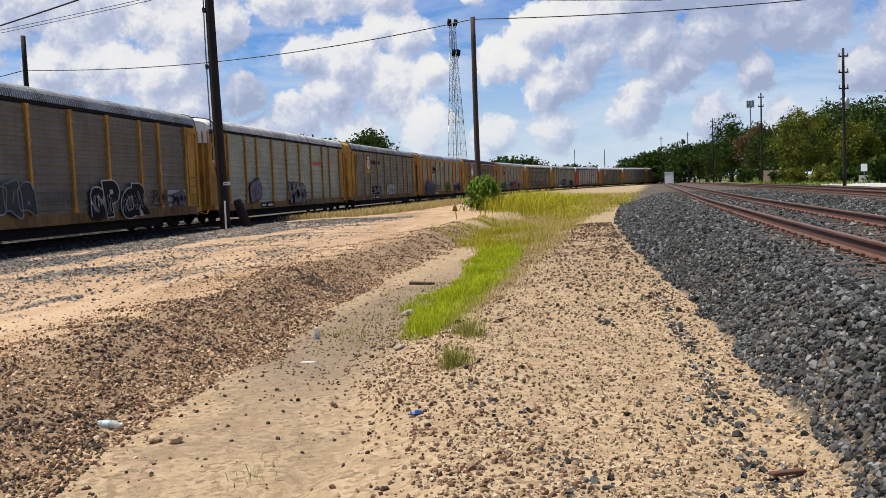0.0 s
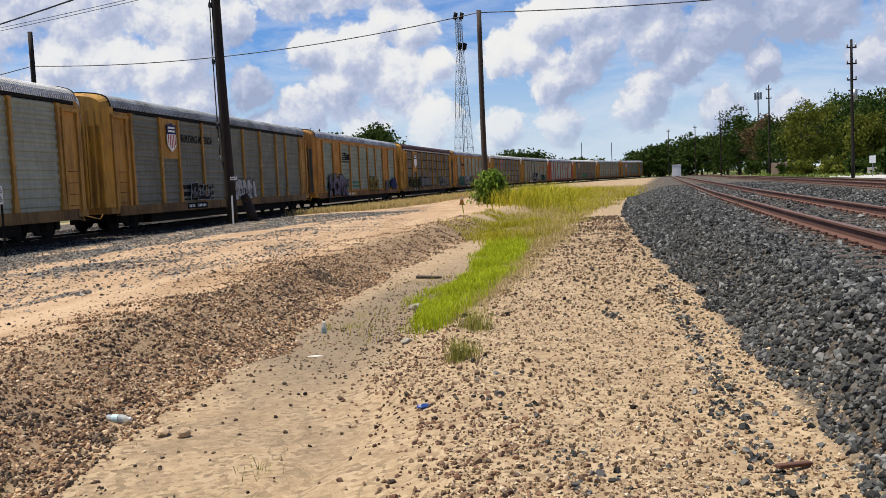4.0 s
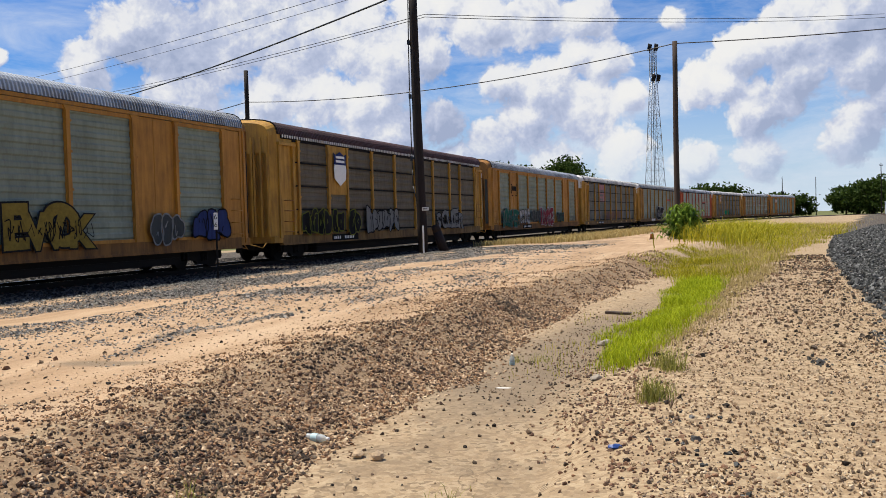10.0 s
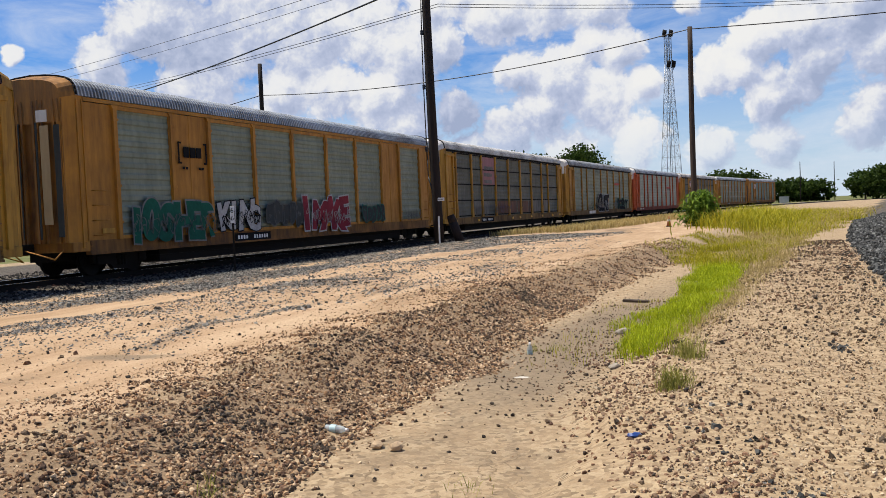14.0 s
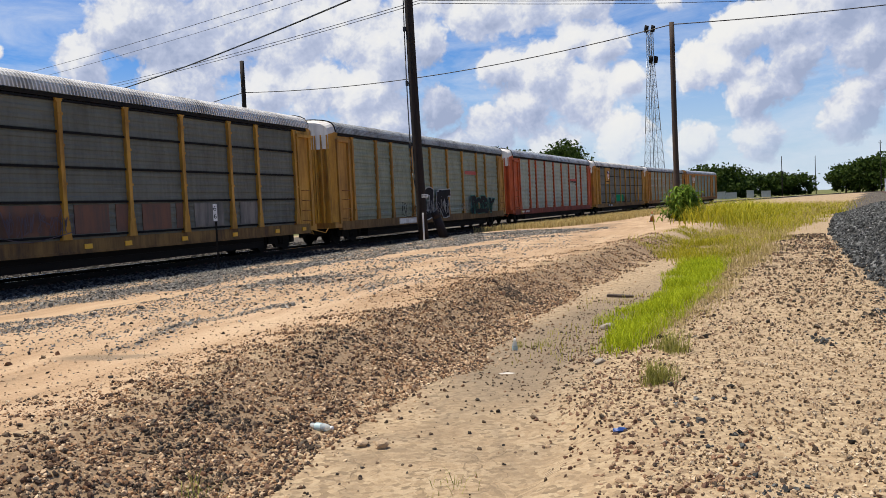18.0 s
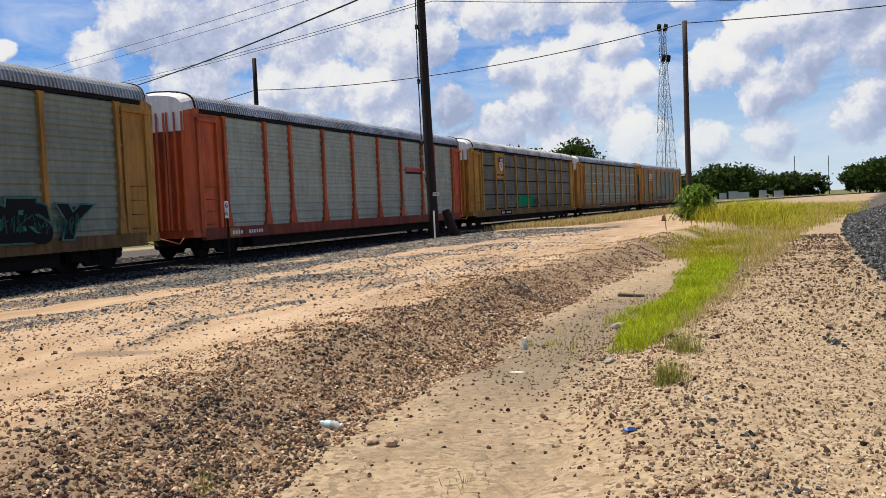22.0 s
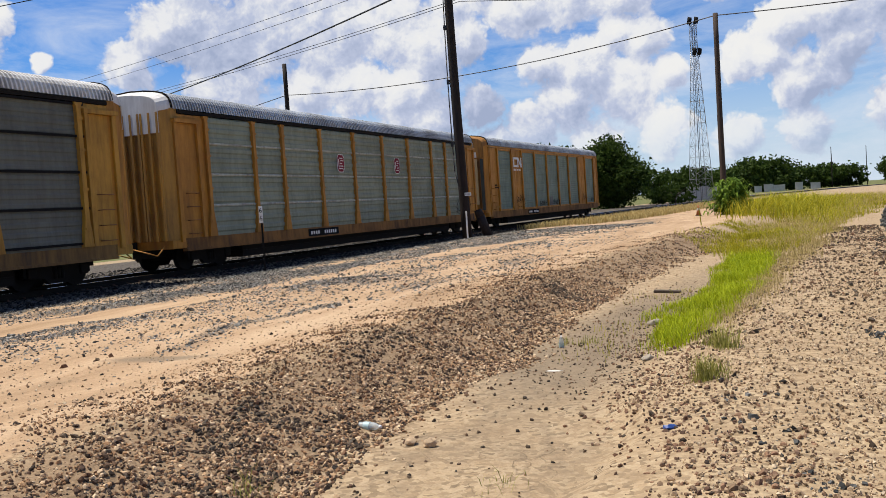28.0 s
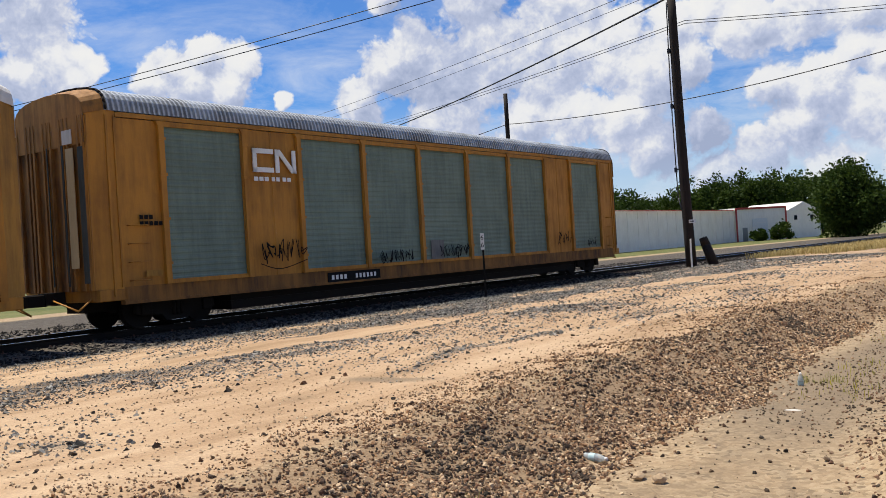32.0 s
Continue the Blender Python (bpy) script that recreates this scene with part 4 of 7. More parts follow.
        for u in np.linspace(-L, L, 11):
            box(bm, u - 0.07, u + 0.07, HALF, HALF + 0.06, SILL1, EAVE - 0.1)
    share("far_side_wall", once(("far", style["screen"]), far_side, [sc]), car)
    if style.get("rows"):
        bm = bmesh.new()
        for z in (1.08, 2.02, 2.98, 3.94, 4.80):
            box(bm, -L + 0.9, L - 0.9, -HALF - 0.04, -HALF - 0.004, z, z + 0.065)
        part("panel_joint", bm, BLACK, car, "dark level joint between side panels")
    if style.get("bright_rows"):
        for z in (1.95, 2.95, 3.95):
            bm = bmesh.new()
            prism(bm, [(-HALF - 0.004, z + 0.02), (-HALF - 0.03, z + 0.05), (-HALF - 0.03, z + 0.07), (-HALF - 0.004, z + 0.10)], -L + 1.3, L - 0.9, 0, "x")
            part("panel_rib", bm, PAINT["pale_rib"], car, "bright level rib between side panels")
    # ends: folding doors with ribs, narrower than the body, under a rounded cap
    for s in (-1, 1):
        xe = s * (L + 0.66)
        for y0, y1 in ((-1.42, -0.72), (-0.70, 0.0), (0.01, 0.70), (0.72, 1.42)):
            bm = bmesh.new()
            box(bm, min(xe, xe - s * 0.06), max(xe, xe - s * 0.06), y0, y1, 0.98, EAVE - 0.12)
            for u in (y0 + 0.05, (y0 + y1) / 2, y1 - 0.05) if posted else (y0 + 0.08, y0 + 0.24, y1 - 0.06):
                box(bm, min(xe, xe + s * 0.07), max(xe, xe + s * 0.07), u - 0.04, u + 0.04, 0.98, EAVE - 0.12)
            part("end_door_leaf", bm, en, car)
        for y in (-1, 1):
            bm = bmesh.new()
            prism(bm, [(s * L, y * HALF), (s * (L + 0.28), y * HALF), (s * (L + 0.68), y * 1.40), (s * (L + 0.60), y * 1.34), (s * L, y * (HALF - 0.08))], 0.98, EAVE, 0, "y")
            for v in bm.verts:
                v.co = (v.co.x, v.co.z, v.co.y)
            bmesh.ops.recalc_face_normals(bm, faces=bm.faces[:])
            part("corner_panel", bm, en if posted else fr, car)
            if y < 0:
                bm = bmesh.new()
                if posted:
                    # boxed corner post with a projecting bracket under the eave
                    box(bm, min(s * (L - 0.95), s * (L - 0.80)), max(s * (L - 0.95), s * (L - 0.80)), -HALF - 0.10, -HALF - 0.002, SILL1, EAVE - 0.42)
                    box(bm, min(s * (L - 1.0), s * (L + 0.30)), max(s * (L - 1.0), s * (L + 0.30)), -HALF - 0.14, -HALF - 0.002, EAVE - 0.42, EAVE - 0.30)
                    box(bm, min(s * (L + 0.10), s * (L + 0.26)), max(s * (L + 0.10), s * (L + 0.26)), -HALF - 0.08, -HALF - 0.002, SILL1 - 0.1, EAVE - 0.42)
                else:
                    box(bm, min(s * (L + 0.02), s * (L + 0.06)), max(s * (L + 0.02), s * (L + 0.06)), -HALF - 0.03, -HALF - 0.002, SILL1, EAVE - 0.1)
                    box(bm, min(s * (L + 0.22), s * (L + 0.27)), max(s * (L + 0.22), s * (L + 0.27)), -HALF - 0.04, -HALF - 0.002, SILL1 - 0.2, EAVE - 0.1)
                part("corner_post", bm, fr, car)
                def grab(bm):
                    tube(bm, (-0.23, -0.17, 0), (0.23, -0.17, 0), 0.014, None, 6)
                    for xx in (-0.23, 0.23):
                        tube(bm, (xx, -0.17, 0), (xx, 0, 0), 0.014, None, 5)
                for zz in np.arange(1.15, 2.6, 0.42):
                    share("grab_iron", once(("grab_iron", posted, style["frame"]), grab, [PAINT["brown"] if posted else fr]), car, pose(s * (L - 0.39), -HALF, zz))
        # cap
        bm = bmesh.new()
        prof = roof_outline()
        a = [bm.verts.new((s * (L + 0.25), u, z)) for u, z in prof]
        b = [bm.verts.new((s * (L + 0.72), u * 0.93, EAVE - 0.1 + (z - EAVE) * 0.92)) for u, z in prof]
        c = [bm.verts.new((s * (L + 0.72), u * 0.93, EAVE - 0.75)) for u, z in prof]
        for j in range(len(prof) - 1):
            bm.faces.new((a[j], a[j + 1], b[j + 1], b[j]))
            bm.faces.new((b[j], b[j + 1], c[j + 1], c[j]))
        bmesh.ops.recalc_face_normals(bm, faces=bm.faces[:])
        part("roof_cap", bm, PAINT[style.get("cap", style["end"])], car)
        bm = bmesh.new()
        rim = [(s * (L + 0.23), u * 1.015, z + 0.025) for u, z in prof]
        for p, q in zip(rim, rim[1:]):
            tube(bm, p, q, 0.028, None, 6)
        part("roof_end_rim", bm, DARKSTEEL, car, "dark steel rim at the roof's end")
        bm = bmesh.new()
        box(bm, min(s * L, s * (L + 1.1)), max(s * L, s * (L + 1.1)), -0.16, 0.16, 0.70, 0.98)
        box(bm, min(s * (L + 1.0), s * (L + 1.52)), max(s * (L + 1.0), s * (L + 1.52)), -0.11, 0.11, 0.68, 0.96, 0, 0.03)
        part("coupler", bm, DARKSTEEL, car)
        bm = bmesh.new()
        box(bm, min(s * (L - 0.1), s * (L + 0.62)), max(s * (L - 0.1), s * (L + 0.62)), -HALF, HALF, 0.72, 0.99, 0, 0.02)
        tube(bm, (s * (L + 0.95), -1.2, 0.55), (s * (L + 0.95), -0.1, 0.82), 0.02, None, 6)
        tube(bm, (s * (L + 0.6), -1.2, 0.8), (s * (L + 0.95), -1.2, 0.55), 0.02, None, 6)
        part("end_sill", bm, fr, car)
        # bogie
        bogie = new("bogie")
        bogie.parent = car
        bogie.matrix_basis = pose(s * (L - 1.75), 0, 0)
        for wx in (-0.89, 0.89):
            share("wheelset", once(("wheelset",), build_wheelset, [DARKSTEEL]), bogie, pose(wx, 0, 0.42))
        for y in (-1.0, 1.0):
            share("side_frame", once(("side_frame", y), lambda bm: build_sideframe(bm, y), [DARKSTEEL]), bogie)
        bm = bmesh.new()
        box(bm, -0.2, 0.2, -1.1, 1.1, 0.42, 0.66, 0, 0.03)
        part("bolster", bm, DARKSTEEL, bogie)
        if style["bays"][2][0] == "o":
            xf = s * (L + 0.74)
            for y0, y1, z0, z1, m in ((-1.40, -1.20, 1.15, 4.2, TAG["slate"]), (-1.02, -0.72, 1.5, 4.2, PAINT["tan_strip"]), (-0.62, -0.55, 1.1, 4.3, TAG["slate"]), (0.02, 0.06, 1.1, 4.3, TAG["slate"])):
                bm = bmesh.new()
                box(bm, min(xf, xf + s * 0.015), max(xf, xf + s * 0.015), y0, y1, z0, z1)
                part("end_strip", bm, m, car, "worn vertical strip on the end door")
            bm = bmesh.new()
            box(bm, min(xf, xf + s * 0.018), max(xf, xf + s * 0.018), -1.0, -0.62, 4.30, 4.62)
            part("end_placard", bm, PAINT["white"], car)
    if "extras" in style:
        style["extras"](car)
    return car


def bays(text):
    """'o2 s3.4 ...' to pairs."""
    return [(w[0], float(w[1:])) for w in text.split()]


POSTED = "o1.3 s2.62 s1.83 s2.70 s2.75 s2.73 s2.72 s2.80 s1.85 s2.90 o1.14"
PLATED = "o1.17 s2.55 o1.97 s2.71 s2.73 s2.77 s2.75 s2.75 o2.10 s2.70 o1.14"
TAG = {k: weathered("graffiti_" + k, c, tuple(0.4 * v + 0.006 for v in c), 0.7, 0.8, 0.0, True, 0.2, 1.6, 0.1) for k, c in dict(white=(0.44, 0.44, 0.44), black=(0.015, 0.015, 0.017), silver=(0.20, 0.205, 0.20), green=(0.016, 0.11, 0.075), teal=(0.06, 0.20, 0.16), pink=(0.30, 0.09, 0.12), red=(0.22, 0.03, 0.045), yellow=(0.26, 0.18, 0.035), mauve=(0.17, 0.145, 0.185), blue=(0.03, 0.045, 0.14), lime=(0.26, 0.28, 0.05), emerald=(0.0, 0.27, 0.12), slate=(0.055, 0.062, 0.062)).items()}


def tag(car, text, x, z, size, fill, edge, squeeze=1.0, lean=0.0, fat=0.035):
    """Sprayed letters, each tilted and crowded on its neighbour: a fat outline with the body on it. x is metres behind the leading end of the side."""
    rng = random.Random(len(text) * 31 + int(x * 10))
    start = x
    x -= BODY / 2
    for i, ch in enumerate(text):
        s = size * rng.uniform(0.9, 1.15)
        tip = rng.uniform(-0.25, 0.25)
        turn, dz = rng.uniform(-5, 5), rng.uniform(-0.04, 0.04) * size
        for mat, y, grow in ((edge, 0.128, fat * s * 1.9), (fill, 0.134, fat * s * 1.2)):
            ob = lettering(car, "graffiti", ch, x, z + dz, s if y < 0.135 else s * 0.96, TAG[mat], -HALF - y - 0.0006 * i, lean + tip, grow if y < 0.135 else -fat * s * 1.05, squeeze)
            ob.matrix_basis = pose(x, -HALF - y - 0.0006 * i, z + dz, 90, 0, 0) @ pose(0, 0, 0, 0, 0, turn) @ Matrix.Diagonal((squeeze, 1, 1, 1))
        x += size * squeeze * (0.53 if ch not in "IL1" else 0.38)
    scrawl(car, start + 0.1, z + 0.05, x - start + BODY / 2 - 0.1, size * 0.6, edge, 14, int(start * 7) + len(text))


def scrawl(car, x, z, w, h, mat, n, seed, fill=None):
    """Sprayed shapes that spell nothing: with a fill, round crowded letters with an outline; without, a fast thin scribble."""
    rng = random.Random(seed)
    bm, body = bmesh.new(), bmesh.new()
    x -= BODY / 2
    y = -HALF - 0.146

    def stroke(pts, wide):
        for p, q in zip(pts, pts[1:]):
            d = Vector((q[0] - p[0], 0, q[1] - p[1]))
            if d.length < 0.008:
                continue
            side = Vector((-d.z, 0, d.x)).normalized() * wide
            on = d.normalized() * wide * 0.6
            a, b = Vector((p[0], y, p[1])) - on, Vector((q[0], y, q[1])) + on
            bm.faces.new([bm.verts.new(v) for v in (a - side, b - side, b + side, a + side)])

    def curve(pts, k=5):
        """A smooth line through the points."""
        out = []
        for i in range(len(pts) - 1):
            p0, p1, p2, p3 = (pts[min(max(j, 0), len(pts) - 1)] for j in (i - 1, i, i + 1, i + 2))
            for j in range(k):
                u = j / k
                out.append(tuple(0.5 * (2 * p1[c] + (p2[c] - p0[c]) * u + (2 * p0[c] - 5 * p1[c] + 4 * p2[c] - p3[c]) * u * u + (3 * p1[c] - p0[c] - 3 * p2[c] + p3[c]) * u ** 3) for c in (0, 1)))
        return out + [pts[-1]]
    if fill:
        k = max(2, round(w / (0.60 * h)))
        step = w / k
        for i in range(k):
            cx, cz = x + step * (i + 0.5), z + h * (0.5 + rng.uniform(-0.06, 0.06))
            rx, rz, e = step * rng.uniform(0.50, 0.64), h * rng.uniform(0.42, 0.52), rng.uniform(0.45, 0.85)
            ph = [rng.uniform(0, 6.28) for _ in range(3)]
            ring = []
            for j in range(29):
                a = 2 * math.pi * j / 28
                wob = 1 + 0.14 * math.sin(2 * a + ph[0]) + 0.13 * math.sin(3 * a + ph[1]) + 0.06 * math.sin(5 * a + ph[2])
                ring.append((cx + rx * wob * math.copysign(abs(math.cos(a)) ** e, math.cos(a)), cz + rz * wob * math.copysign(abs(math.sin(a)) ** e, math.sin(a))))
            mid = body.verts.new((cx, y + 0.006 + 0.0005 * i, cz))
            vs = [body.verts.new((u, y + 0.006 + 0.0005 * i, v)) for u, v in ring[:-1]]
            for j in range(28):
                body.faces.new((mid, vs[j], vs[(j + 1) % 28]))
            stroke(ring, 0.026)
            for _ in range(rng.randint(1, 2)):
                a0 = (cx + rng.uniform(-0.3, 0.3) * rx, cz + rng.uniform(-0.55, 0.55) * rz)
                stroke(curve([a0, (a0[0] + rng.uniform(-0.25, 0.25) * rx, a0[1] + rng.uniform(-0.4, 0.4) * rz), (a0[0] + rng.uniform(-0.4, 0.4) * rx, a0[1] + rng.uniform(-0.5, 0.5) * rz)]), 0.020)
        bmesh.ops.recalc_face_normals(body, faces=body.faces[:])
        bmesh.ops.solidify(body, geom=body.faces[:], thickness=0.002)
        tagged(part("graffiti", body, TAG[fill], car), kind="stuff")
    else:
        body.free()
        u = x
        while u < x + w:
            cell = h * rng.uniform(0.18, 0.34)
            pts = [(u + cell * rng.uniform(-0.15, 1.1), z + h * rng.uniform(0.05, 0.8)) for _ in range(rng.randint(5, 8))]
            stroke(curve(pts), rng.uniform(0.010, 0.018))
            u += cell * rng.uniform(0.8, 1.25)
        if n > 20:
            stroke(curve([(x - 0.1, z + h * 0.1), (x + w * 0.4, z - h * 0.08), (x + w + 0.1, z + h * 0.15)]), 0.012)
    bmesh.ops.solidify(bm, geom=bm.faces[:], thickness=0.003)
    tagged(part("graffiti", bm, TAG[mat], car), kind="stuff")


def patch(car, name, x0, x1, z0, z1, mat, out=0.128, label=""):
    bm = bmesh.new()
    box(bm, x0 - BODY / 2, x1 - BODY / 2, -HALF - out, -HALF - out + 0.02, z0, z1)
    return part(name, bm, mat, car, label)


def shield(car, x0, x1, z0, z1, striped):
    """A plain two-coloured shield shape on a plate."""
    w, h = x1 - x0, z1 - z0
    def outline(a, b):
        pts = [(0.0, 0.95), (0.18, 0.9), (0.5, 1.0), (0.82, 0.9), (1.0, 0.95), (0.94, 0.72), (1.0, 0.5), (0.95, 0.2), (0.5, 0.0), (0.05, 0.2), (0.0, 0.5), (0.06, 0.72)]
        return [(x0 - BODY / 2 + w * u, z0 + h * min(max(v, a), b)) for u, v in pts]
    bm = bmesh.new()
    prism(bm, outline(0.0, 0.62), -HALF - 0.150, -HALF - 0.128)
    tagged(part("sign", bm, WHITE, car), kind="stuff")
    bm = bmesh.new()
    prism(bm, outline(0.62, 1.0), -HALF - 0.152, -HALF - 0.128)
    tagged(part("sign", bm, TAG["blue"], car), kind="stuff")
    bm = bmesh.new()
    for v in (0.84, 0.72):
        box(bm, x0 - BODY / 2 + 0.15 * w, x1 - BODY / 2 - 0.15 * w, -HALF - 0.157, -HALF - 0.152, z0 + h * (v - 0.035), z0 + h * (v + 0.035))
    tagged(part("sign", bm, WHITE, car), kind="stuff")
    if striped:
        bm = bmesh.new()
        for u in (0.16, 0.34, 0.52, 0.70, 0.86):
            box(bm, x0 - BODY / 2 + w * (u - 0.04), x0 - BODY / 2 + w * (u + 0.04), -HALF - 0.155, -HALF - 0.150, z0 + h * (0.14 if 0.2 < u < 0.8 else 0.24), z0 + h * 0.60)
        tagged(part("sign", bm, REDPAINT, car), kind="stuff")


def number_board(car, x, mat=BLACK, w=2.3):
    """The running number on the sill, as plain bars."""
    patch(car, "number_board", x, x + w, SILL0 + 0.06, SILL1 - 0.06, mat, 0.032)
    bm = bmesh.new()
    bars(bm, x - BODY / 2 + 0.15, SILL0 + 0.13, [0.10, 0.10, 0.10, 0.10, -0.25, 0.09, 0.09, 0.09, 0.09, 0.09, 0.09], 0.13, 0.075, -HALF - 0.032)
    tagged(part("number", bm, WHITE, car), kind="stuff")


def tail_wagon(car):
    bm = bmesh.new()
    x = 3.98 - BODY / 2
    y0, y1 = -HALF - 0.10, -HALF - 0.065
    for a in ((0, 0.13, 3.76, 4.39), (0.0, 0.72, 4.26, 4.39), (0.0, 0.72, 3.76, 3.89), (0.80, 0.93, 3.76, 4.39), (1.42, 1.55, 3.76, 4.39)):
        box(bm, x + a[0], x + a[1], y0, y1, a[2], a[3])
    prism(bm, [(x + 0.80, 4.39), (x + 0.97, 4.39), (x + 1.55, 3.76), (x + 1.38, 3.76)], y0, y1 - 0.003)
    tagged(part("sign", bm, WHITE, car, "white painted sign of plain strokes"), kind="stuff")
    bm = bmesh.new()
    bars(bm, x + 0.02, 3.53, [0.14, 0.14, 0.14, -0.02, 0.12, 0.12, -0.02, 0.13, 0.13], 0.11, 0.045, -HALF - 0.07)
    tagged(part("sign", bm, WHITE, car), kind="stuff")
    bm = bmesh.new()
    for z in (2.55, 2.40):
        bars(bm, 0.45 - BODY / 2, z, [0.1, 0.1, 0.1, 0.1, 0.1][: 3 if z > 2.5 else 5], 0.10, 0.03, -HALF - 0.07)
    part("number", bm, BLACK, car)
    patch(car, "placard", 0.55, 1.0, 1.22, 1.36, PAINT["yellow"], 0.075, "yellow placard")
    scrawl(car, 4.1, 1.25, 1.5, 0.9, "black", 26, 3)
    scrawl(car, 8.8, 1.1, 1.6, 0.5, "black", 18, 5)
    scrawl(car, 11.9, 1.1, 1.7, 0.6, "black", 18, 9)
    patch(car, "graffiti", 11.6, 12.3, 1.1, 1.75, TAG["silver"], 0.02)
    number_board(car, 6.6, BLACK)
    scrawl(car, 20.0, 1.3, 1.2, 0.7, "black", 16, 12)
    scrawl(car, 22.6, 1.15, 0.8, 0.5, "black", 12, 14)


def red_mark_wagon(car):
    def plate(name, x, r, h, out, mat, label):
        pts = [(-r, -h * 0.62), (-r * 0.6, -h), (r * 0.6, -h), (r, -h * 0.62), (r, h * 0.62), (r * 0.6, h), (-r * 0.6, h), (-r, h * 0.62)]
        bm = bmesh.new()
        prism(bm, [(x + u, 3.55 + v) for u, v in pts], -HALF - out, -HALF - out + 0.008)
        part(name, bm, mat, car, label)
    for x in (10.06 - BODY / 2, 15.41 - BODY / 2):
        plate("sign_rim", x, 0.29, 0.37, 0.034, WHITE, "white rim of a small eight-sided sign")
        plate("sign", x, 0.265, 0.345, 0.038, TAG["red"], "small eight-sided red sign")
        bm = bmesh.new()
        for u0, u1, z in ((-0.10, 0.16, 3.76), (-0.02, 0.17, 3.66), (-0.08, 0.10, 3.55), (-0.04, 0.18, 3.44), (-0.17, 0.17, 3.33)):
            box(bm, x + u0, x + u1, -HALF - 0.041, -HALF - 0.038, z - 0.017, z + 0.017)
        box(bm, x - 0.19, x - 0.145, -HALF - 0.041, -HALF - 0.038, 3.38, 3.72)
        tagged(part("sign_mark", bm, WHITE, car), kind="stuff")
    scrawl(car, 22.3, 1.1, 1.9, 1.0, "black", 26, 21)
    number_board(car, 7.2, BLACK)


def shield_wagon_new(car):
    patch(car, "plate_panel", 3.98, 5.82, 3.15, 4.86, PAINT["yellow"], 0.05)
    shield(car, 4.55, 5.35, 3.65, 4.6, True)
    bm = bmesh.new()
    bars(bm, 4.2 - BODY / 2, 3.34, [0.12] * 5 + [-0.05] + [0.12] * 4, 0.10, 0.03, -HALF - 0.055)
    tagged(part("sign", bm, BLACK, car), kind="stuff")
    for a, b in ((8.95, 11.4), (11.6, 12.7)):
        patch(car, "graffiti", a, b, 1.2, 1.95, TAG["emerald"], 0.028, "flat green sprayed block")
    scrawl(car, 6.2, 1.25, 2.0, 0.9, "white", 22, 31)
    scrawl(car, 12.2, 1.2, 1.6, 0.8, "black", 22, 32)
    scrawl(car, 15.0, 1.2, 3.8, 0.9, "silver", 34, 33)
    number_board(car, 4.9, BLACK)


def red_wagon(car):
    patch(car, "sign", 17.3, 19.7, 3.30, 3.50, REDPAINT, 0.03, "red painted stripe")
    patch(car, "sign", 17.3, 19.7, 3.18, 3.28, BLACK, 0.03)
    number_board(car, 1.4, PAINT["yellow"], 0.6)


def big_tag_wagon(car):
    patch(car, "sign", 17.2, 19.5, 3.45, 3.66, REDPAINT, 0.03, "faded red stripe")
    tag(car, "GUKT", 9.2, 0.92, 1.95, "black", "white", 1.15, 0.15, 0.042)
    tag(car, "ROESY", 17.9, 1.02, 1.25, "black", "teal", 1.35, 0.0, 0.05)
    scrawl(car, 6.6, 1.1, 2.4, 0.9, "black", 34, 41)
    scrawl(car, 16.0, 1.2, 1.6, 0.8, "white", 22, 42)
    number_board(car, 6.5, PAINT["white"])


def pink_sign_wagon(car):
    patch(car, "sign", 5.95, 8.62, 2.98, 4.86, PAINT["pink"], 0.015, "faded pink panel with worn white letters")
    for z, k in ((4.0, 7), (3.56, 6), (3.12, 6)):
        bm = bmesh.new()
        bars(bm, 6.3 - BODY / 2, z, [0.2] * k, 0.22, 0.05, -HALF - 0.036)
        tagged(part("sign", bm, TAG["silver"], car), kind="stuff")
    scrawl(car, 4.2, 1.1, 1.5, 0.9, "silver", 24, 51)
    scrawl(car, 6.0, 1.1, 2.6, 0.9, "silver", 30, 52)
    scrawl(car, 8.9, 1.1, 2.4, 0.9, "mauve", 30, 53)
    for a, b, m in ((8.9, 11.3, "rust"), (11.6, 13.0, "rust"), (13.3, 14.1, "rust"), (14.5, 15.9, "rust"), (16.2, 16.9, "rust"), (17.2, 18.9, "fog"), (20.0, 21.2, "fog"), (4.4, 5.6, "fog"), (6.2, 7.2, "fog")):
        patch(car, "graffiti", a, b, 1.17, 1.98, PAINT[m], 0.012, "faded sprayed smear")
    for x in (1.0, 4.9, 11.9, 13.6, 16.4, 19.4, 22.4, 24.6):
        patch(car, "reflector", x, x + 0.3, SILL0 + 0.12, SILL0 + 0.26, PAINT["reflector"], 0.04, "yellow reflector")
    number_board(car, 5.6, BLACK)


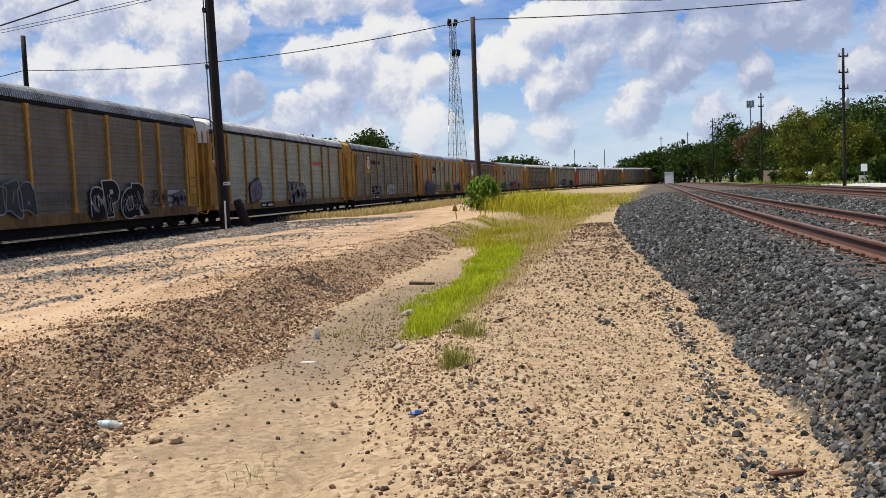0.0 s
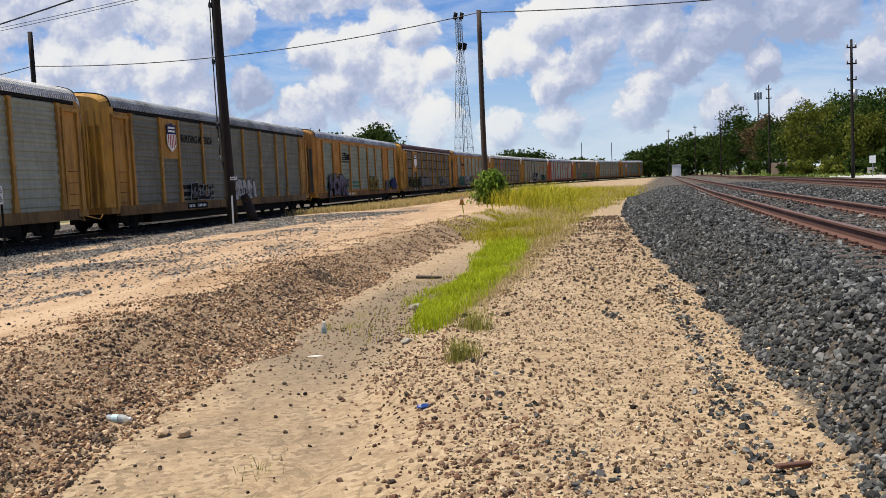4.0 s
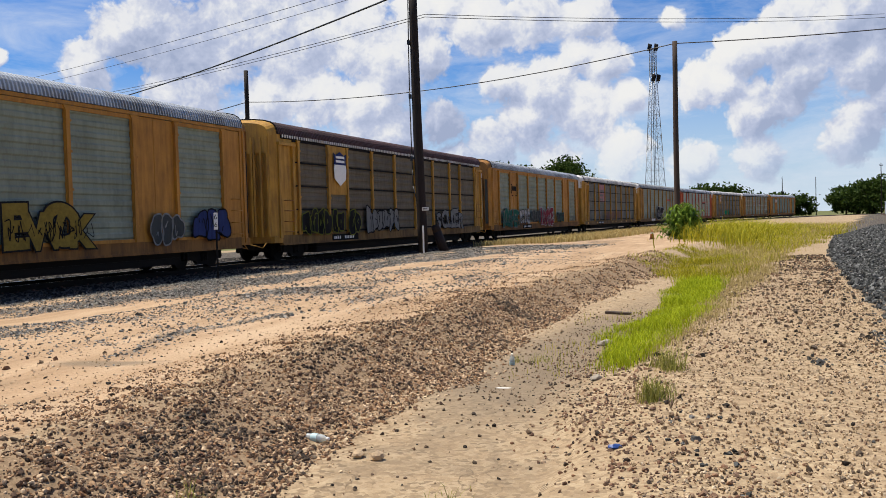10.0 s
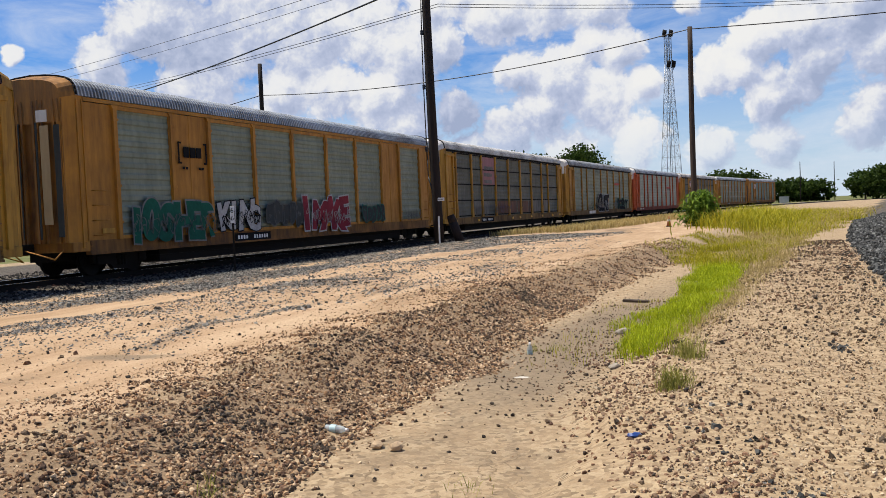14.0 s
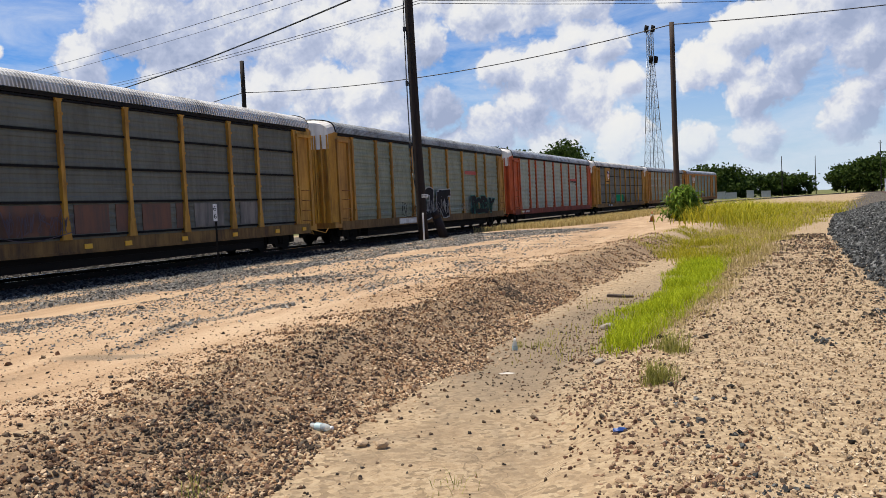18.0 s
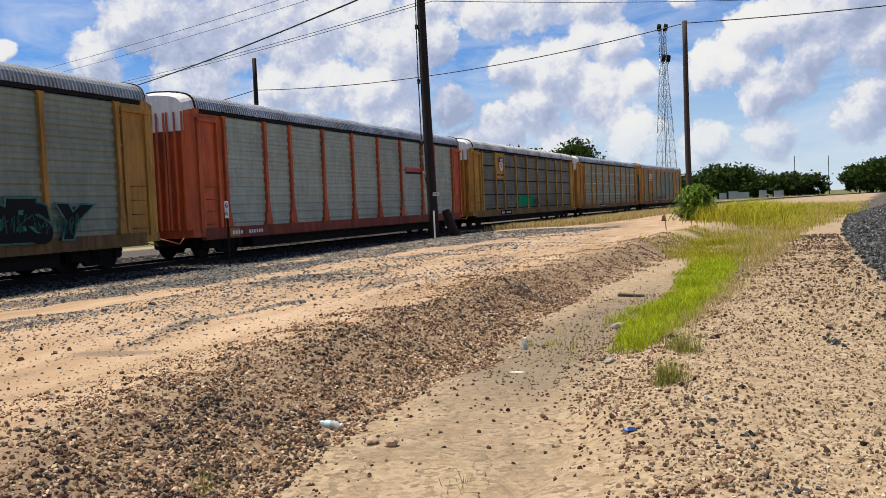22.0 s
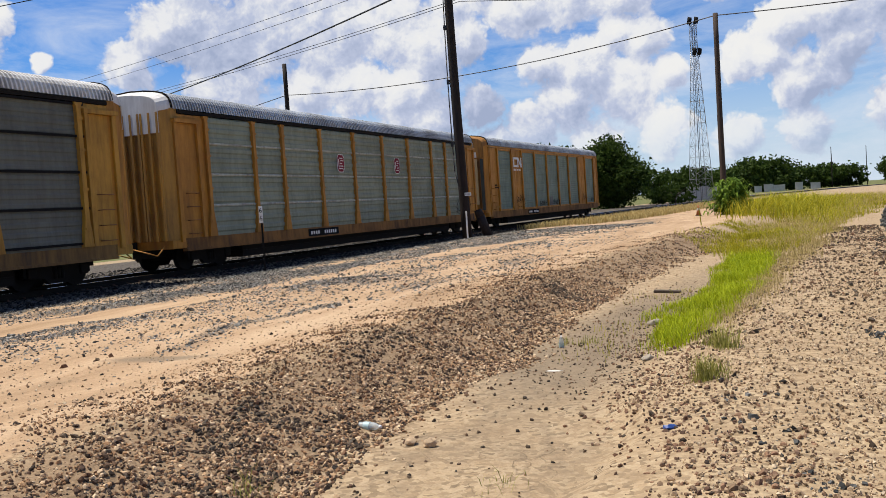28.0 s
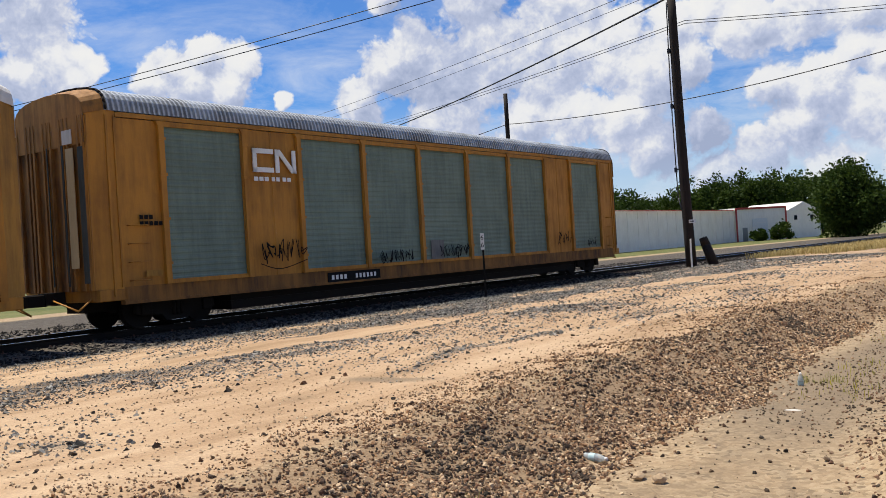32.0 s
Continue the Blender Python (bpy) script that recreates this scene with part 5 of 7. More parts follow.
def bright_tag_wagon(car):
    bm = bmesh.new()
    x = 4.0 - BODY / 2
    for a in ((0.0, 0.06, 3.3, 4.0), (1.44, 1.5, 3.3, 4.0), (0.0, 0.16, 3.94, 4.0), (1.34, 1.5, 3.94, 4.0), (0.0, 0.16, 3.3, 3.36), (1.34, 1.5, 3.3, 3.36)):
        box(bm, x + a[0], x + a[1], -HALF - 0.08, -HALF - 0.06, a[2], a[3])
    for u in (0.28, 0.62, 0.94):
        box(bm, x + u, x + u + 0.26, -HALF - 0.08, -HALF - 0.06, 3.5, 3.84)
    for u in (0.2, 0.36, 1.05, 1.2):
        box(bm, x + u, x + u + 0.1, -HALF - 0.08, -HALF - 0.06, 3.12, 3.2)
    tagged(part("sign", bm, BLACK, car, "dark painted sign of plain blocks in a frame"), kind="stuff")
    tag(car, "10SHER", 1.5, 0.98, 1.45, "green", "silver", 0.98, 0.0, 0.05)
    tag(car, "KING", 6.0, 1.12, 1.25, "white", "black", 0.95, 0.0, 0.05)
    scrawl(car, 9.0, 1.15, 2.6, 0.9, "silver", 34, 61, "slate")
    tag(car, "IMAKE", 11.7, 1.0, 1.5, "red", "white", 1.05, 0.0, 0.05)
    scrawl(car, 17.0, 1.1, 2.4, 0.75, "teal", 30, 62, "slate")
    scrawl(car, 22.0, 1.1, 1.9, 0.6, "silver", 22, 63)
    number_board(car, 7.0, BLACK)
    patch(car, "placard", 0.45, 0.95, 1.2, 1.34, PAINT["yellow"], 0.075, "yellow placard")


def shield_wagon_old(car):
    patch(car, "plate_panel", 4.02, 5.84, 2.72, 4.86, PAINT["yellow"], 0.05)
    shield(car, 4.3, 5.5, 3.1, 4.62, False)
    for a, b in ((1.6, 2.5), (2.7, 3.7), (4.2, 4.9), (5.9, 6.6)):
        patch(car, "graffiti", a, b, 1.05, 1.85, BLACK, 0.14)
        scrawl(car, a - 0.2, 1.0, b - a + 0.4, 1.0, "lime", 16, int(a * 10), "black")
    scrawl(car, 7.5, 1.0, 3.9, 1.15, "black", 44, 72, "silver")
    tag(car, "SOULER", 16.9, 1.08, 1.25, "silver", "black", 1.2, 0.0, 0.045)
    number_board(car, 4.2, BLACK, 2.6)
    bm = bmesh.new()
    box(bm, 0, 0.09, -HALF - 0.045, -HALF - 0.02, EAVE - 0.10, EAVE + 0.02)
    tooth = bpy.data.meshes.new("trim_tooth")
    bm.to_mesh(tooth)
    bm.free()
    tooth.materials.append(PAINT["white"])
    for i in range(130):
        share("trim_tooth", tooth, car, pose(-BODY / 2 + 0.1 + i * 0.194, 0, 0))


def slanted_sign_wagon(car):
    bm = bmesh.new()
    x = 6.25 - BODY / 2
    for i in range(4):
        prism(bm, [(x + 0.16 * i * 0.4, 3.52 + i * 0.16), (x + 1.1, 3.52 + i * 0.16), (x + 1.1, 3.60 + i * 0.16), (x + 0.16 * i * 0.4, 3.60 + i * 0.16)], -HALF - 0.045, -HALF - 0.02)
    prism(bm, [(x + 1.05, 3.5), (x + 1.25, 3.5), (x + 0.75, 4.1), (x + 0.62, 4.1)], -HALF - 0.05, -HALF - 0.02)
    for u in (1.3, 1.75):
        box(bm, x + u, x + u + 0.38, -HALF - 0.045, -HALF - 0.02, 3.52, 3.98)
    bars(bm, x - 0.02, 3.32, [0.11] * 7 + [-0.05] + [0.11] * 6, 0.10, 0.03, -HALF - 0.02)
    tagged(part("sign", bm, BLACK, car, "black painted sign of plain bars"), kind="stuff")
    tag(car, "HORK", 2.1, 0.88, 1.75, "mauve", "black", 1.3, 0.0, 0.045)
    scrawl(car, 6.6, 1.2, 1.0, 0.8, "black", 22, 81)
    tag(car, "EWOK", 14.2, 1.05, 1.3, "yellow", "black", 1.1, 0.0, 0.05)
    patch(car, "graffiti", 9.2, 11.2, 1.2, 1.9, TAG["teal"], -0.005)
    scrawl(car, 20.0, 1.0, 1.6, 0.9, "white", 26, 82, "slate")
    patch(car, "graffiti", 22.5, 24.2, 1.1, 1.7, TAG["blue"], 0.0, "dark blue sprayed block")
    scrawl(car, 22.3, 1.0, 2.0, 1.0, "black", 30, 83, "blue")
    number_board(car, 7.4, PAINT["orange"], 2.6)


def striped_shield_wagon(car):
    patch(car, "plate_panel", 3.98, 5.80, 3.05, 4.86, PAINT["tan"], 0.05)
    shield(car, 4.4, 5.35, 3.35, 4.66, True)
    bm = bmesh.new()
    bm.free()
    lettering(car, "sign", "BUILDING AMERICA", 6.05 - BODY / 2, 3.86, 0.50, BLACK, -HALF - 0.034, 0.0, 0.006, 0.82)
    patch(car, "graffiti", 6.0, 9.6, 1.1, 1.9, TAG["black"], 0.0)
    tag(car, "BLU", 6.6, 1.15, 1.0, "black", "white", 1.5, 0.0, 0.04)
    tag(car, "AKWAN", 11.6, 1.08, 1.15, "white", "slate", 1.15, 0.0, 0.06)
    number_board(car, 6.4, BLACK)


def hots_wagon(car):
    patch(car, "sign", 17.2, 19.6, 3.45, 3.66, REDPAINT, 0.03, "faded red stripe")
    scrawl(car, 4.2, 1.1, 1.8, 1.2, "black", 46, 91, "mauve")
    tag(car, "HOYS", 11.4, 0.95, 1.55, "silver", "black", 1.1, 0.0, 0.05)
    number_board(car, 6.2, BLACK)


def spor_wagon(car):
    scrawl(car, 8.0, 1.0, 3.2, 1.2, "white", 30, 94, "slate")
    scrawl(car, 12.0, 1.2, 2.2, 0.9, "silver", 24, 95)
    tag(car, "SPOR", 15.0, 0.85, 1.7, "black", "white", 1.25, 0.0, 0.045)
    scrawl(car, 20.0, 1.2, 1.6, 0.8, "black", 26, 96)
    patch(car, "graffiti", 22.1, 24.4, 1.1, 1.85, TAG["white"], 0.0, "white sprayed block")
    tag(car, "TOS", 22.3, 1.15, 0.8, "mauve", "black", 1.2, 0.0, 0.04)


PAINT["orange_end"] = weathered("grimy_orange_end_paint", (0.36, 0.155, 0.022), (0.085, 0.05, 0.03), 0.95, 0.65)
PAINT["tan_strip"] = weathered("faded_tan_strip", (0.45, 0.34, 0.19), (0.25, 0.16, 0.08), 0.5, 0.7)
PAINT["rust"] = weathered("faded_rust_spray", (0.17, 0.075, 0.045), (0.08, 0.07, 0.062), 0.9, 0.7)
PAINT["fog"] = weathered("faded_white_spray", (0.20, 0.185, 0.165), (0.085, 0.085, 0.08), 1.0, 0.7)
PAINT["pale_rib"] = weathered("pale_galvanised_rib", (0.46, 0.48, 0.42), (0.20, 0.19, 0.16), 0.9, 0.5)
PAINT["pink"] = weathered("faded_pink_paint", (0.34, 0.15, 0.17), (0.16, 0.11, 0.10), 0.7, 0.65)
PAINT["reflector"] = plain("yellow_reflector", (0.80, 0.42, 0.02), 0.35)
STYLES = [
    dict(label="orange car-carrier wagon with blue-grey screens, last of the train", frame="orange", screen="screen_blue", roof="roof_grey", end="orange_end", ribs=(0.16, 0.014), bays=bays(PLATED), extras=tail_wagon),
    dict(label="tan-framed car-carrier wagon with grey screens and red marks", frame="orange", screen="screen_mid", roof="roof_grey", end="tan", cap="white", foot=0.12, bright_rows=True, bays=bays(POSTED), extras=red_mark_wagon),
    dict(label="yellow-framed car-carrier wagon with grey panels and white roof", frame="yellow", screen="screen_grey", roof="roof_white", end="orange", cap="white", foot=0.1, rows=True, ribs=(0.24, 0.02), bays=bays(POSTED), extras=shield_wagon_new),
    dict(label="red-orange framed car-carrier wagon with pale ribbed screens", frame="red", screen="screen_light", roof="roof_grey", end="red", cap="white", foot=0.16, bays=bays(POSTED), extras=red_wagon),
    dict(label="yellow-framed car-carrier wagon with grey-green screens and big black graffiti", frame="tan", screen="screen_mid", roof="roof_dull", end="yellow", cap="white", foot=0.08, bays=bays(POSTED), extras=big_tag_wagon),
    dict(label="yellow-framed car-carrier wagon with grey panels and a pink sign", frame="yellow", screen="screen_grey", roof="roof_white", end="yellow", cap="white", foot=0.1, rows=True, ribs=(0.24, 0.02), bays=bays(POSTED), extras=pink_sign_wagon),
    dict(label="orange car-carrier wagon with grey-green screens and bright graffiti", frame="orange", screen="screen_mid", roof="roof_grey", end="orange_end", bays=bays(PLATED), extras=bright_tag_wagon),
    dict(label="yellow-framed car-carrier wagon with dark brown panels and maroon roof", frame="yellow", screen="screen_brown", roof="roof_maroon", end="yellow", foot=0.06, rows=True, ribs=(0.30, 0.025), bays=bays(POSTED), extras=shield_wagon_old),
    dict(label="orange car-carrier wagon with pale screens and mauve graffiti", frame="orange", screen="screen_mid", roof="roof_grey", end="orange_end", bays=bays(PLATED), extras=slanted_sign_wagon),
    dict(label="tan-framed car-carrier wagon with grey screens and a striped shield", frame="tan", screen="screen_dusk", roof="roof_dull", end="yellow", foot=0.08, bays=bays(POSTED), extras=striped_shield_wagon),
    dict(label="tan-framed car-carrier wagon with grey-green screens and white end cap", frame="tan", screen="screen_pale", roof="roof_white", end="tan", cap="white", foot=0.08, bays=bays(POSTED), extras=hots_wagon),
    dict(label="yellow-framed car-carrier wagon with dark screens and bubble graffiti", frame="yellow", screen="screen_dark", roof="roof_dull", end="yellow", foot=0.08, bays=bays(POSTED), extras=spor_wagon),
]
# where the rear side edge of the last wagon is along the track, second by second
TAIL_T, TAIL_S = [0, 9, 16.5, 20, 23, 28.5, 31, 32], [342.8, 253.2, 178.35, 143.62, 114.1, 59.45, 34.98, 25.5]


def tail_at(t):
    return float(np.interp(t, TAIL_T, TAIL_S))


CARS = [make_car(st) for st in STYLES]


def wagon_pose(k, t):
    tail = tail_at(t) - k * PITCH
    a, b = train_at(tail - BODY + 1.75), train_at(tail - 1.75)
    return pose((a[0] + b[0]) / 2, (a[1] + b[1]) / 2, RAIL_Z, 0, 0, math.degrees(math.atan2(b[1] - a[1], b[0] - a[0])))


# ---- loose stones ----
def stone_shapes(n, rng, flat=0.65, many=False):
    """Angular lumps: twelve-cornered hulls, or plainer eight-cornered ones with the corners drawn in."""
    if many:
        g = (1 + 5 ** 0.5) / 2
        v = np.array([(-1, g, 0), (1, g, 0), (-1, -g, 0), (1, -g, 0), (0, -1, g), (0, 1, g), (0, -1, -g), (0, 1, -g), (g, 0, -1), (g, 0, 1), (-g, 0, -1), (-g, 0, 1)]) / 1.9
        f = np.array([(0, 11, 5), (0, 5, 1), (0, 1, 7), (0, 7, 10), (0, 10, 11), (1, 5, 9), (5, 11, 4), (11, 10, 2), (10, 7, 6), (7, 1, 8), (3, 9, 4), (3, 4, 2), (3, 2, 6), (3, 6, 8), (3, 8, 9), (4, 9, 5), (2, 4, 11), (6, 2, 10), (8, 6, 7), (9, 8, 1)])
        a, b = 0.20, 0.10
    else:
        v = np.array([(-0.9, -0.5, -1), (0.5, -0.9, -1), (0.9, 0.5, -1), (-0.5, 0.9, -1), (-0.55, -0.75, 0.9), (0.75, -0.55, 0.9), (0.55, 0.75, 0.9), (-0.75, 0.55, 0.9)], float) * 0.8
        f = np.array([(0, 2, 1), (0, 3, 2), (4, 5, 6), (4, 6, 7), (0, 1, 5), (0, 5, 4), (1, 2, 6), (1, 6, 5), (2, 3, 7), (2, 7, 6), (3, 0, 4), (3, 4, 7)])
        a, b = 0.12, 0.13
    shapes = []
    for _ in range(n):
        s = v * (1 + rng.normal(0, a, (len(v), 1))) + rng.normal(0, b, (len(v), 3))
        s = s * np.array([1, rng.uniform(0.65, 1.0), rng.uniform(flat * 0.8, flat * 1.25)])
        shapes.append(s)
    return shapes, f


def pebble_shapes(n, rng, flat):
    """Six-cornered lumps for the smallest stones."""
    v = np.array([(1, 0, 0), (-1, 0, 0), (0, 1, 0), (0, -1, 0), (0, 0, 1), (0, 0, -1)], float)
    f = np.array([(0, 2, 4), (2, 1, 4), (1, 3, 4), (3, 0, 4), (2, 0, 5), (1, 2, 5), (3, 1, 5), (0, 3, 5)])
    return [(v * (1 + rng.normal(0, 0.12, (6, 1))) + rng.normal(0, 0.12, (6, 3))) * np.array([1, rng.uniform(0.6, 1.0), flat]) for _ in range(n)], f


def scatter(name, x, y, size, mat, seed, label, category, sink=0.25, flat=0.65, simple=False, many=False):
    rng = np.random.default_rng(seed)
    shapes, f = pebble_shapes(14, rng, flat) if simple else stone_shapes(14, rng, flat, many)
    shapes = np.array(shapes)
    seen = (np.hypot(x, y) > 3.6) & (x < 0.58 * y + 0.6) & (x > -1.6 * y - 0.6)      # the strip of ground that matters
    x, y, size = x[seen], y[seen], size[seen]
    corners = shapes.shape[1]
    n = len(x)
    size = np.minimum(size, np.median(size) * 2.3)
    z = ground_z(x, y)
    pick = rng.integers(0, 14, n)
    a, b, c = rng.uniform(0, 2 * np.pi, n), rng.normal(0, 0.7, n), rng.normal(0, 0.7, n)
    ca, sa, cb, sb, cc, sc_ = np.cos(a), np.sin(a), np.cos(b), np.sin(b), np.cos(c), np.sin(c)
    R = np.stack([np.stack([ca * cb, ca * sb * sc_ - sa * cc, ca * sb * cc + sa * sc_], -1), np.stack([sa * cb, sa * sb * sc_ + ca * cc, sa * sb * cc - ca * sc_], -1), np.stack([-sb, cb * sc_, cb * cc], -1)], 1)
    V = np.einsum("nij,nkj->nki", R, shapes[pick]) * (size / 2)[:, None, None]
    V = V + np.stack([x, y, z + size * (0.5 * flat - sink)], -1)[:, None, :]
    F = (f[None] + (np.arange(n) * corners)[:, None, None]).reshape(-1, 3)
    ob = new(name, mesh_of(name, V.reshape(-1, 3), F, [mat]))
    return tagged(ob, label, category, kind="stuff")


def make_stones():
    rng = np.random.default_rng(11)
    # ballast shoulder of the main track: thick near the camera, larger and sparser further off
    xs, ys, ss = [], [], []
    for y0, y1, per, size in ((2.6, 9.5, 1150, 0.034), (9.5, 15.0, 680, 0.042), (15.0, 28.0, 300, 0.057), (28.0, 60.0, 75, 0.095)):
        area = (y1 - y0) * 9.0
        n = int(per * area)
        y = rng.uniform(y0, y1, n)
        off = rng.uniform(-4.4, 5.0, n)
        edge = shoulder(y) + 0.05 * np.sin(y * 2.1) + 0.04 * np.sin(y * 5.3 + 1)
        keep = (off < edge - 0.05) & ((off > 1.0) | (rng.random(n) < 0.5)) & ((off > -1.2) | (y > 12))
        y, off = y[keep], off[keep]
        xs.append(main_x(y) - off)
        ys.append(y)
        ss.append(size * rng.lognormal(0, 0.34, len(y)))
    x, y, s = np.concatenate(xs), np.concatenate(ys), np.concatenate(ss)
    near = y < 9.5
    scatter("ballast_stones", x[near], y[near], s[near], BALLAST, 21, "dark grey angular ballast stones of the track shoulder", "ballast", 0.10, 0.8, many=True)
    scatter("far_ballast_stones", x[~near], y[~near], s[~near], BALLAST, 55, "dark grey angular ballast stones along the tracks", "ballast", 0.10, 0.8, True)
    # a thinning fringe of ballast at the shoulder's foot
    n = 900
    y = 2.6 + 26 * rng.random(n) ** 1.6
    off = shoulder(y) - 0.1 + np.abs(rng.normal(0, 0.36, n))
    scatter("ballast_fringe", main_x(y) - off, y, 0.034 * rng.lognormal(0, 0.35, n), BALLAST, 22, "dark stones at the foot of the ballast shoulder", "stones", 0.25)
    # brown and grey stones strewn over the bank
    n = 1900
    y = 2.6 + 24 * rng.random(n) ** 1.5
    x0, x1 = ditch_x(y) + 0.5, main_x(y) - shoulder(y)
    x = x0 + (x1 - x0) * rng.random(n)
    keep = rng.random(n) < 0.15 + 1.2 * smooth(vnoise(x, y, 1.3, 8) * 1.6 - 0.5)
    x, y = x[keep], y[keep]
    scatter("strewn_stones", x, y, 0.025 * rng.lognormal(0, 0.5, len(x)), STRAY, 31, "brown and grey stones strewn over the sandy bank", "stones", 0.2, 0.65, many=True)
    n = 2600
    y = rng.uniform(9.5, 32, n)
    x0, x1 = ditch_x(y) + 1.0, main_x(y) - shoulder(y) - 0.1
    x = x0 + (x1 - x0) * rng.random(n) ** 0.8
    scatter("far_strewn_stones", x, y, 0.040 * (0.6 + y / 40) * rng.lognormal(0, 0.42, n), STRAY, 57, "dark stones strewn along the sandy bank", "stones", 0.2, 0.6)
    # a few heaps of dark stones that slid down to the bank
    xs, ys = [], []
    for cx, cy, r, k in ((1.68, 9.4, 0.11, 46), (1.45, 5.2, 0.3, 22), (0.55, 4.7, 0.10, 18), (0.62, 4.2, 0.12, 22), (0.35, 5.6, 0.2, 16), (0.25, 6.3, 0.25, 22), (1.0, 4.6, 0.22, 16)):
        xs.append(rng.normal(cx, r * 0.6, k))
        ys.append(rng.normal(cy, r * 1.3, k))
    # a strand of stones along the shoulder's foot, with a bare line of dirt behind it
    y = rng.uniform(3.6, 11.5, 420)
    xs.append(np.interp(y, [3.6, 4.25, 5.05, 6.4, 7.7, 10.2, 11.5], [1.42, 1.52, 1.60, 1.86, 2.08, 2.52, 2.72]) + rng.normal(0, 0.055, 420) * np.interp(y, [4, 7, 11], [1.6, 1.2, 1.0]))
    ys.append(y)
    x, y = np.concatenate(xs), np.concatenate(ys)
    scatter("stone_heaps", x, y, 0.037 * rng.lognormal(0, 0.35, len(x)), BALLAST, 23, "small spills of dark stones on sand", "stones", 0.15, 0.5)
    # tan pebbles of the right bank
    n = 52000
    y = 2.5 + 26 * rng.random(n) ** 1.9
    u = rng.random(n)
    x0, x1 = ditch_x(y) + 0.1, main_x(y) - shoulder(y) + 0.2
    x = x0 + (x1 - x0) * u
    keep = rng.random(n) < smooth((x - x0 - 0.75 + 0.9 * (vnoise(x, y, 1.1, 30) - 0.3)) / 1.1)
    x, y, n = x[keep], y[keep], keep.sum()
    scatter("tan_pebbles", x, y, 0.017 * rng.lognormal(0, 0.45, n), PEBBLE, 24, "fine tan pebbles on the sandy bank", "gravel", 0.15, 0.8, True)
    n = 5200
    y = 2.6 + 18 * rng.random(n) ** 1.5
    x = ditch_x(y) + 0.80 + 0.5 * (vnoise(y, y * 0, 1.3, 31) - 0.5) + rng.normal(0.05, 0.30, n) + 0.45 * smooth((7.5 - y) / 3)
    scatter("bank_stones", x, y, 0.021 * rng.lognormal(0, 0.45, n), REDDISH, 25, "reddish brown stones along the foot of the bank", "stones", 0.25, 0.65, many=True)
    # rubble of the left bank
    xs, ys, ss = [], [], []
    for y0, y1, n, size in ((2.5, 9.0, 36000, 0.0165), (9.0, 16.0, 19000, 0.023), (16.0, 30.0, 8000, 0.036), (2.5, 9.0, 1500, 0.034), (9.0, 18.0, 900, 0.040)):
        y = rng.uniform(y0, y1, n)
        w = np.interp(y, [2.5, 6, 10, 16, 30], [2.3, 2.4, 2.6, 2.7, 2.5])
        off = rng.beta(1.25, 1.9, n) * w - 0.18 + 0.55 * (vnoise(y, y * 0, 1.1, 44) - 0.5) - np.where(rng.random(n) < 0.07, np.abs(rng.normal(0, 0.28, n)), 0)
        xs.append(bank_foot(y) - off)
        ys.append(y)
        ss.append(size * rng.lognormal(0, 0.45, n) * (1.3 - 0.6 * off / w))
    x, y, s = np.concatenate(xs), np.concatenate(ys), np.concatenate(ss)
    bare = rng.random(len(x)) < 0.75 * smooth(vnoise(x, y * 0.6, 0.9, 45) * 2.2 - 0.9) * smooth((bank_foot(y) - 0.5 - x) / 0.7)
    x, y, s = x[~bare], y[~bare], s[~bare]
    dark = 1.3 * vnoise(x, y, 1.4, 9) + 0.7 * vnoise(x, y, 3.5, 10) + rng.normal(0, 0.16, len(x)) > 1.36 + 0.2 * smooth((bank_foot(y) - 0.9 - x) / 0.8) + 0.22 * smooth((y - 9.0) / 3.0)
    near = ~dark & ((y < 5.5) | (s > 0.032) & (y < 9.0))
    rest = ~dark & ~near
    scatter("bank_rubble", x[near], y[near], s[near], RUBBLE, 26, "brown and tan rubble on the ditch bank", "rubble", 0.3, 0.7, many=True)
    scatter("far_bank_rubble", x[rest], y[rest], s[rest] * 1.08, RUBBLE, 29, "brown and tan rubble further along the ditch bank", "rubble", 0.3, 0.7, True)
    scatter("dark_bank_rubble", x[dark], y[dark], s[dark] * 1.0, STRAY, 27, "dark grey stones in the rubble bank", "rubble", 0.25, 0.7, many=True)
    # spilled gravel between the road and the train
    n = 195000
    y = 2 + 44 * rng.random(n) ** 1.35
    x = np.interp(y, TRAIN_Y, TRAIN_X) + 2.9 + rng.random(n) * np.interp(y, [2, 20, 46], [14, 13, 10])
    keep = (rng.random(n) < 0.9 * spill_at(x, y) ** 1.05) & (x < bank_foot(y) - 1.3)
    x, y = x[keep], y[keep]
    s = 0.027 * (1 + y / 40) * rng.lognormal(0, 0.38, len(x))
    near = (y < 9) | (s > 0.065)
    scatter("spilled_gravel", x[near], y[near], s[near], GRAVEL, 28, "grey gravel spilled beside the dirt road", "gravel", 0.3, 0.6)
    scatter("far_spilled_gravel", x[~near], y[~near], s[~near], GRAVEL, 39, "grey gravel spilled beside the track", "gravel", 0.3, 0.6, True)
    n = 240
    y = 3 + 18 * rng.random(n) ** 1.3
    x = bank_foot(y) - 1.9 - 4.2 * rng.random(n)
    scatter("road_stones", x, y, 0.045 * rng.lognormal(0, 0.4, n), STRAY, 40, "loose dark stones on the dirt road", "stones", 0.2, 0.55)
    n = 16000
    y = 2 + 30 * rng.random(n) ** 1.6
    x = bank_foot(y) - 1.2 - rng.random(n) ** 1.3 * 6
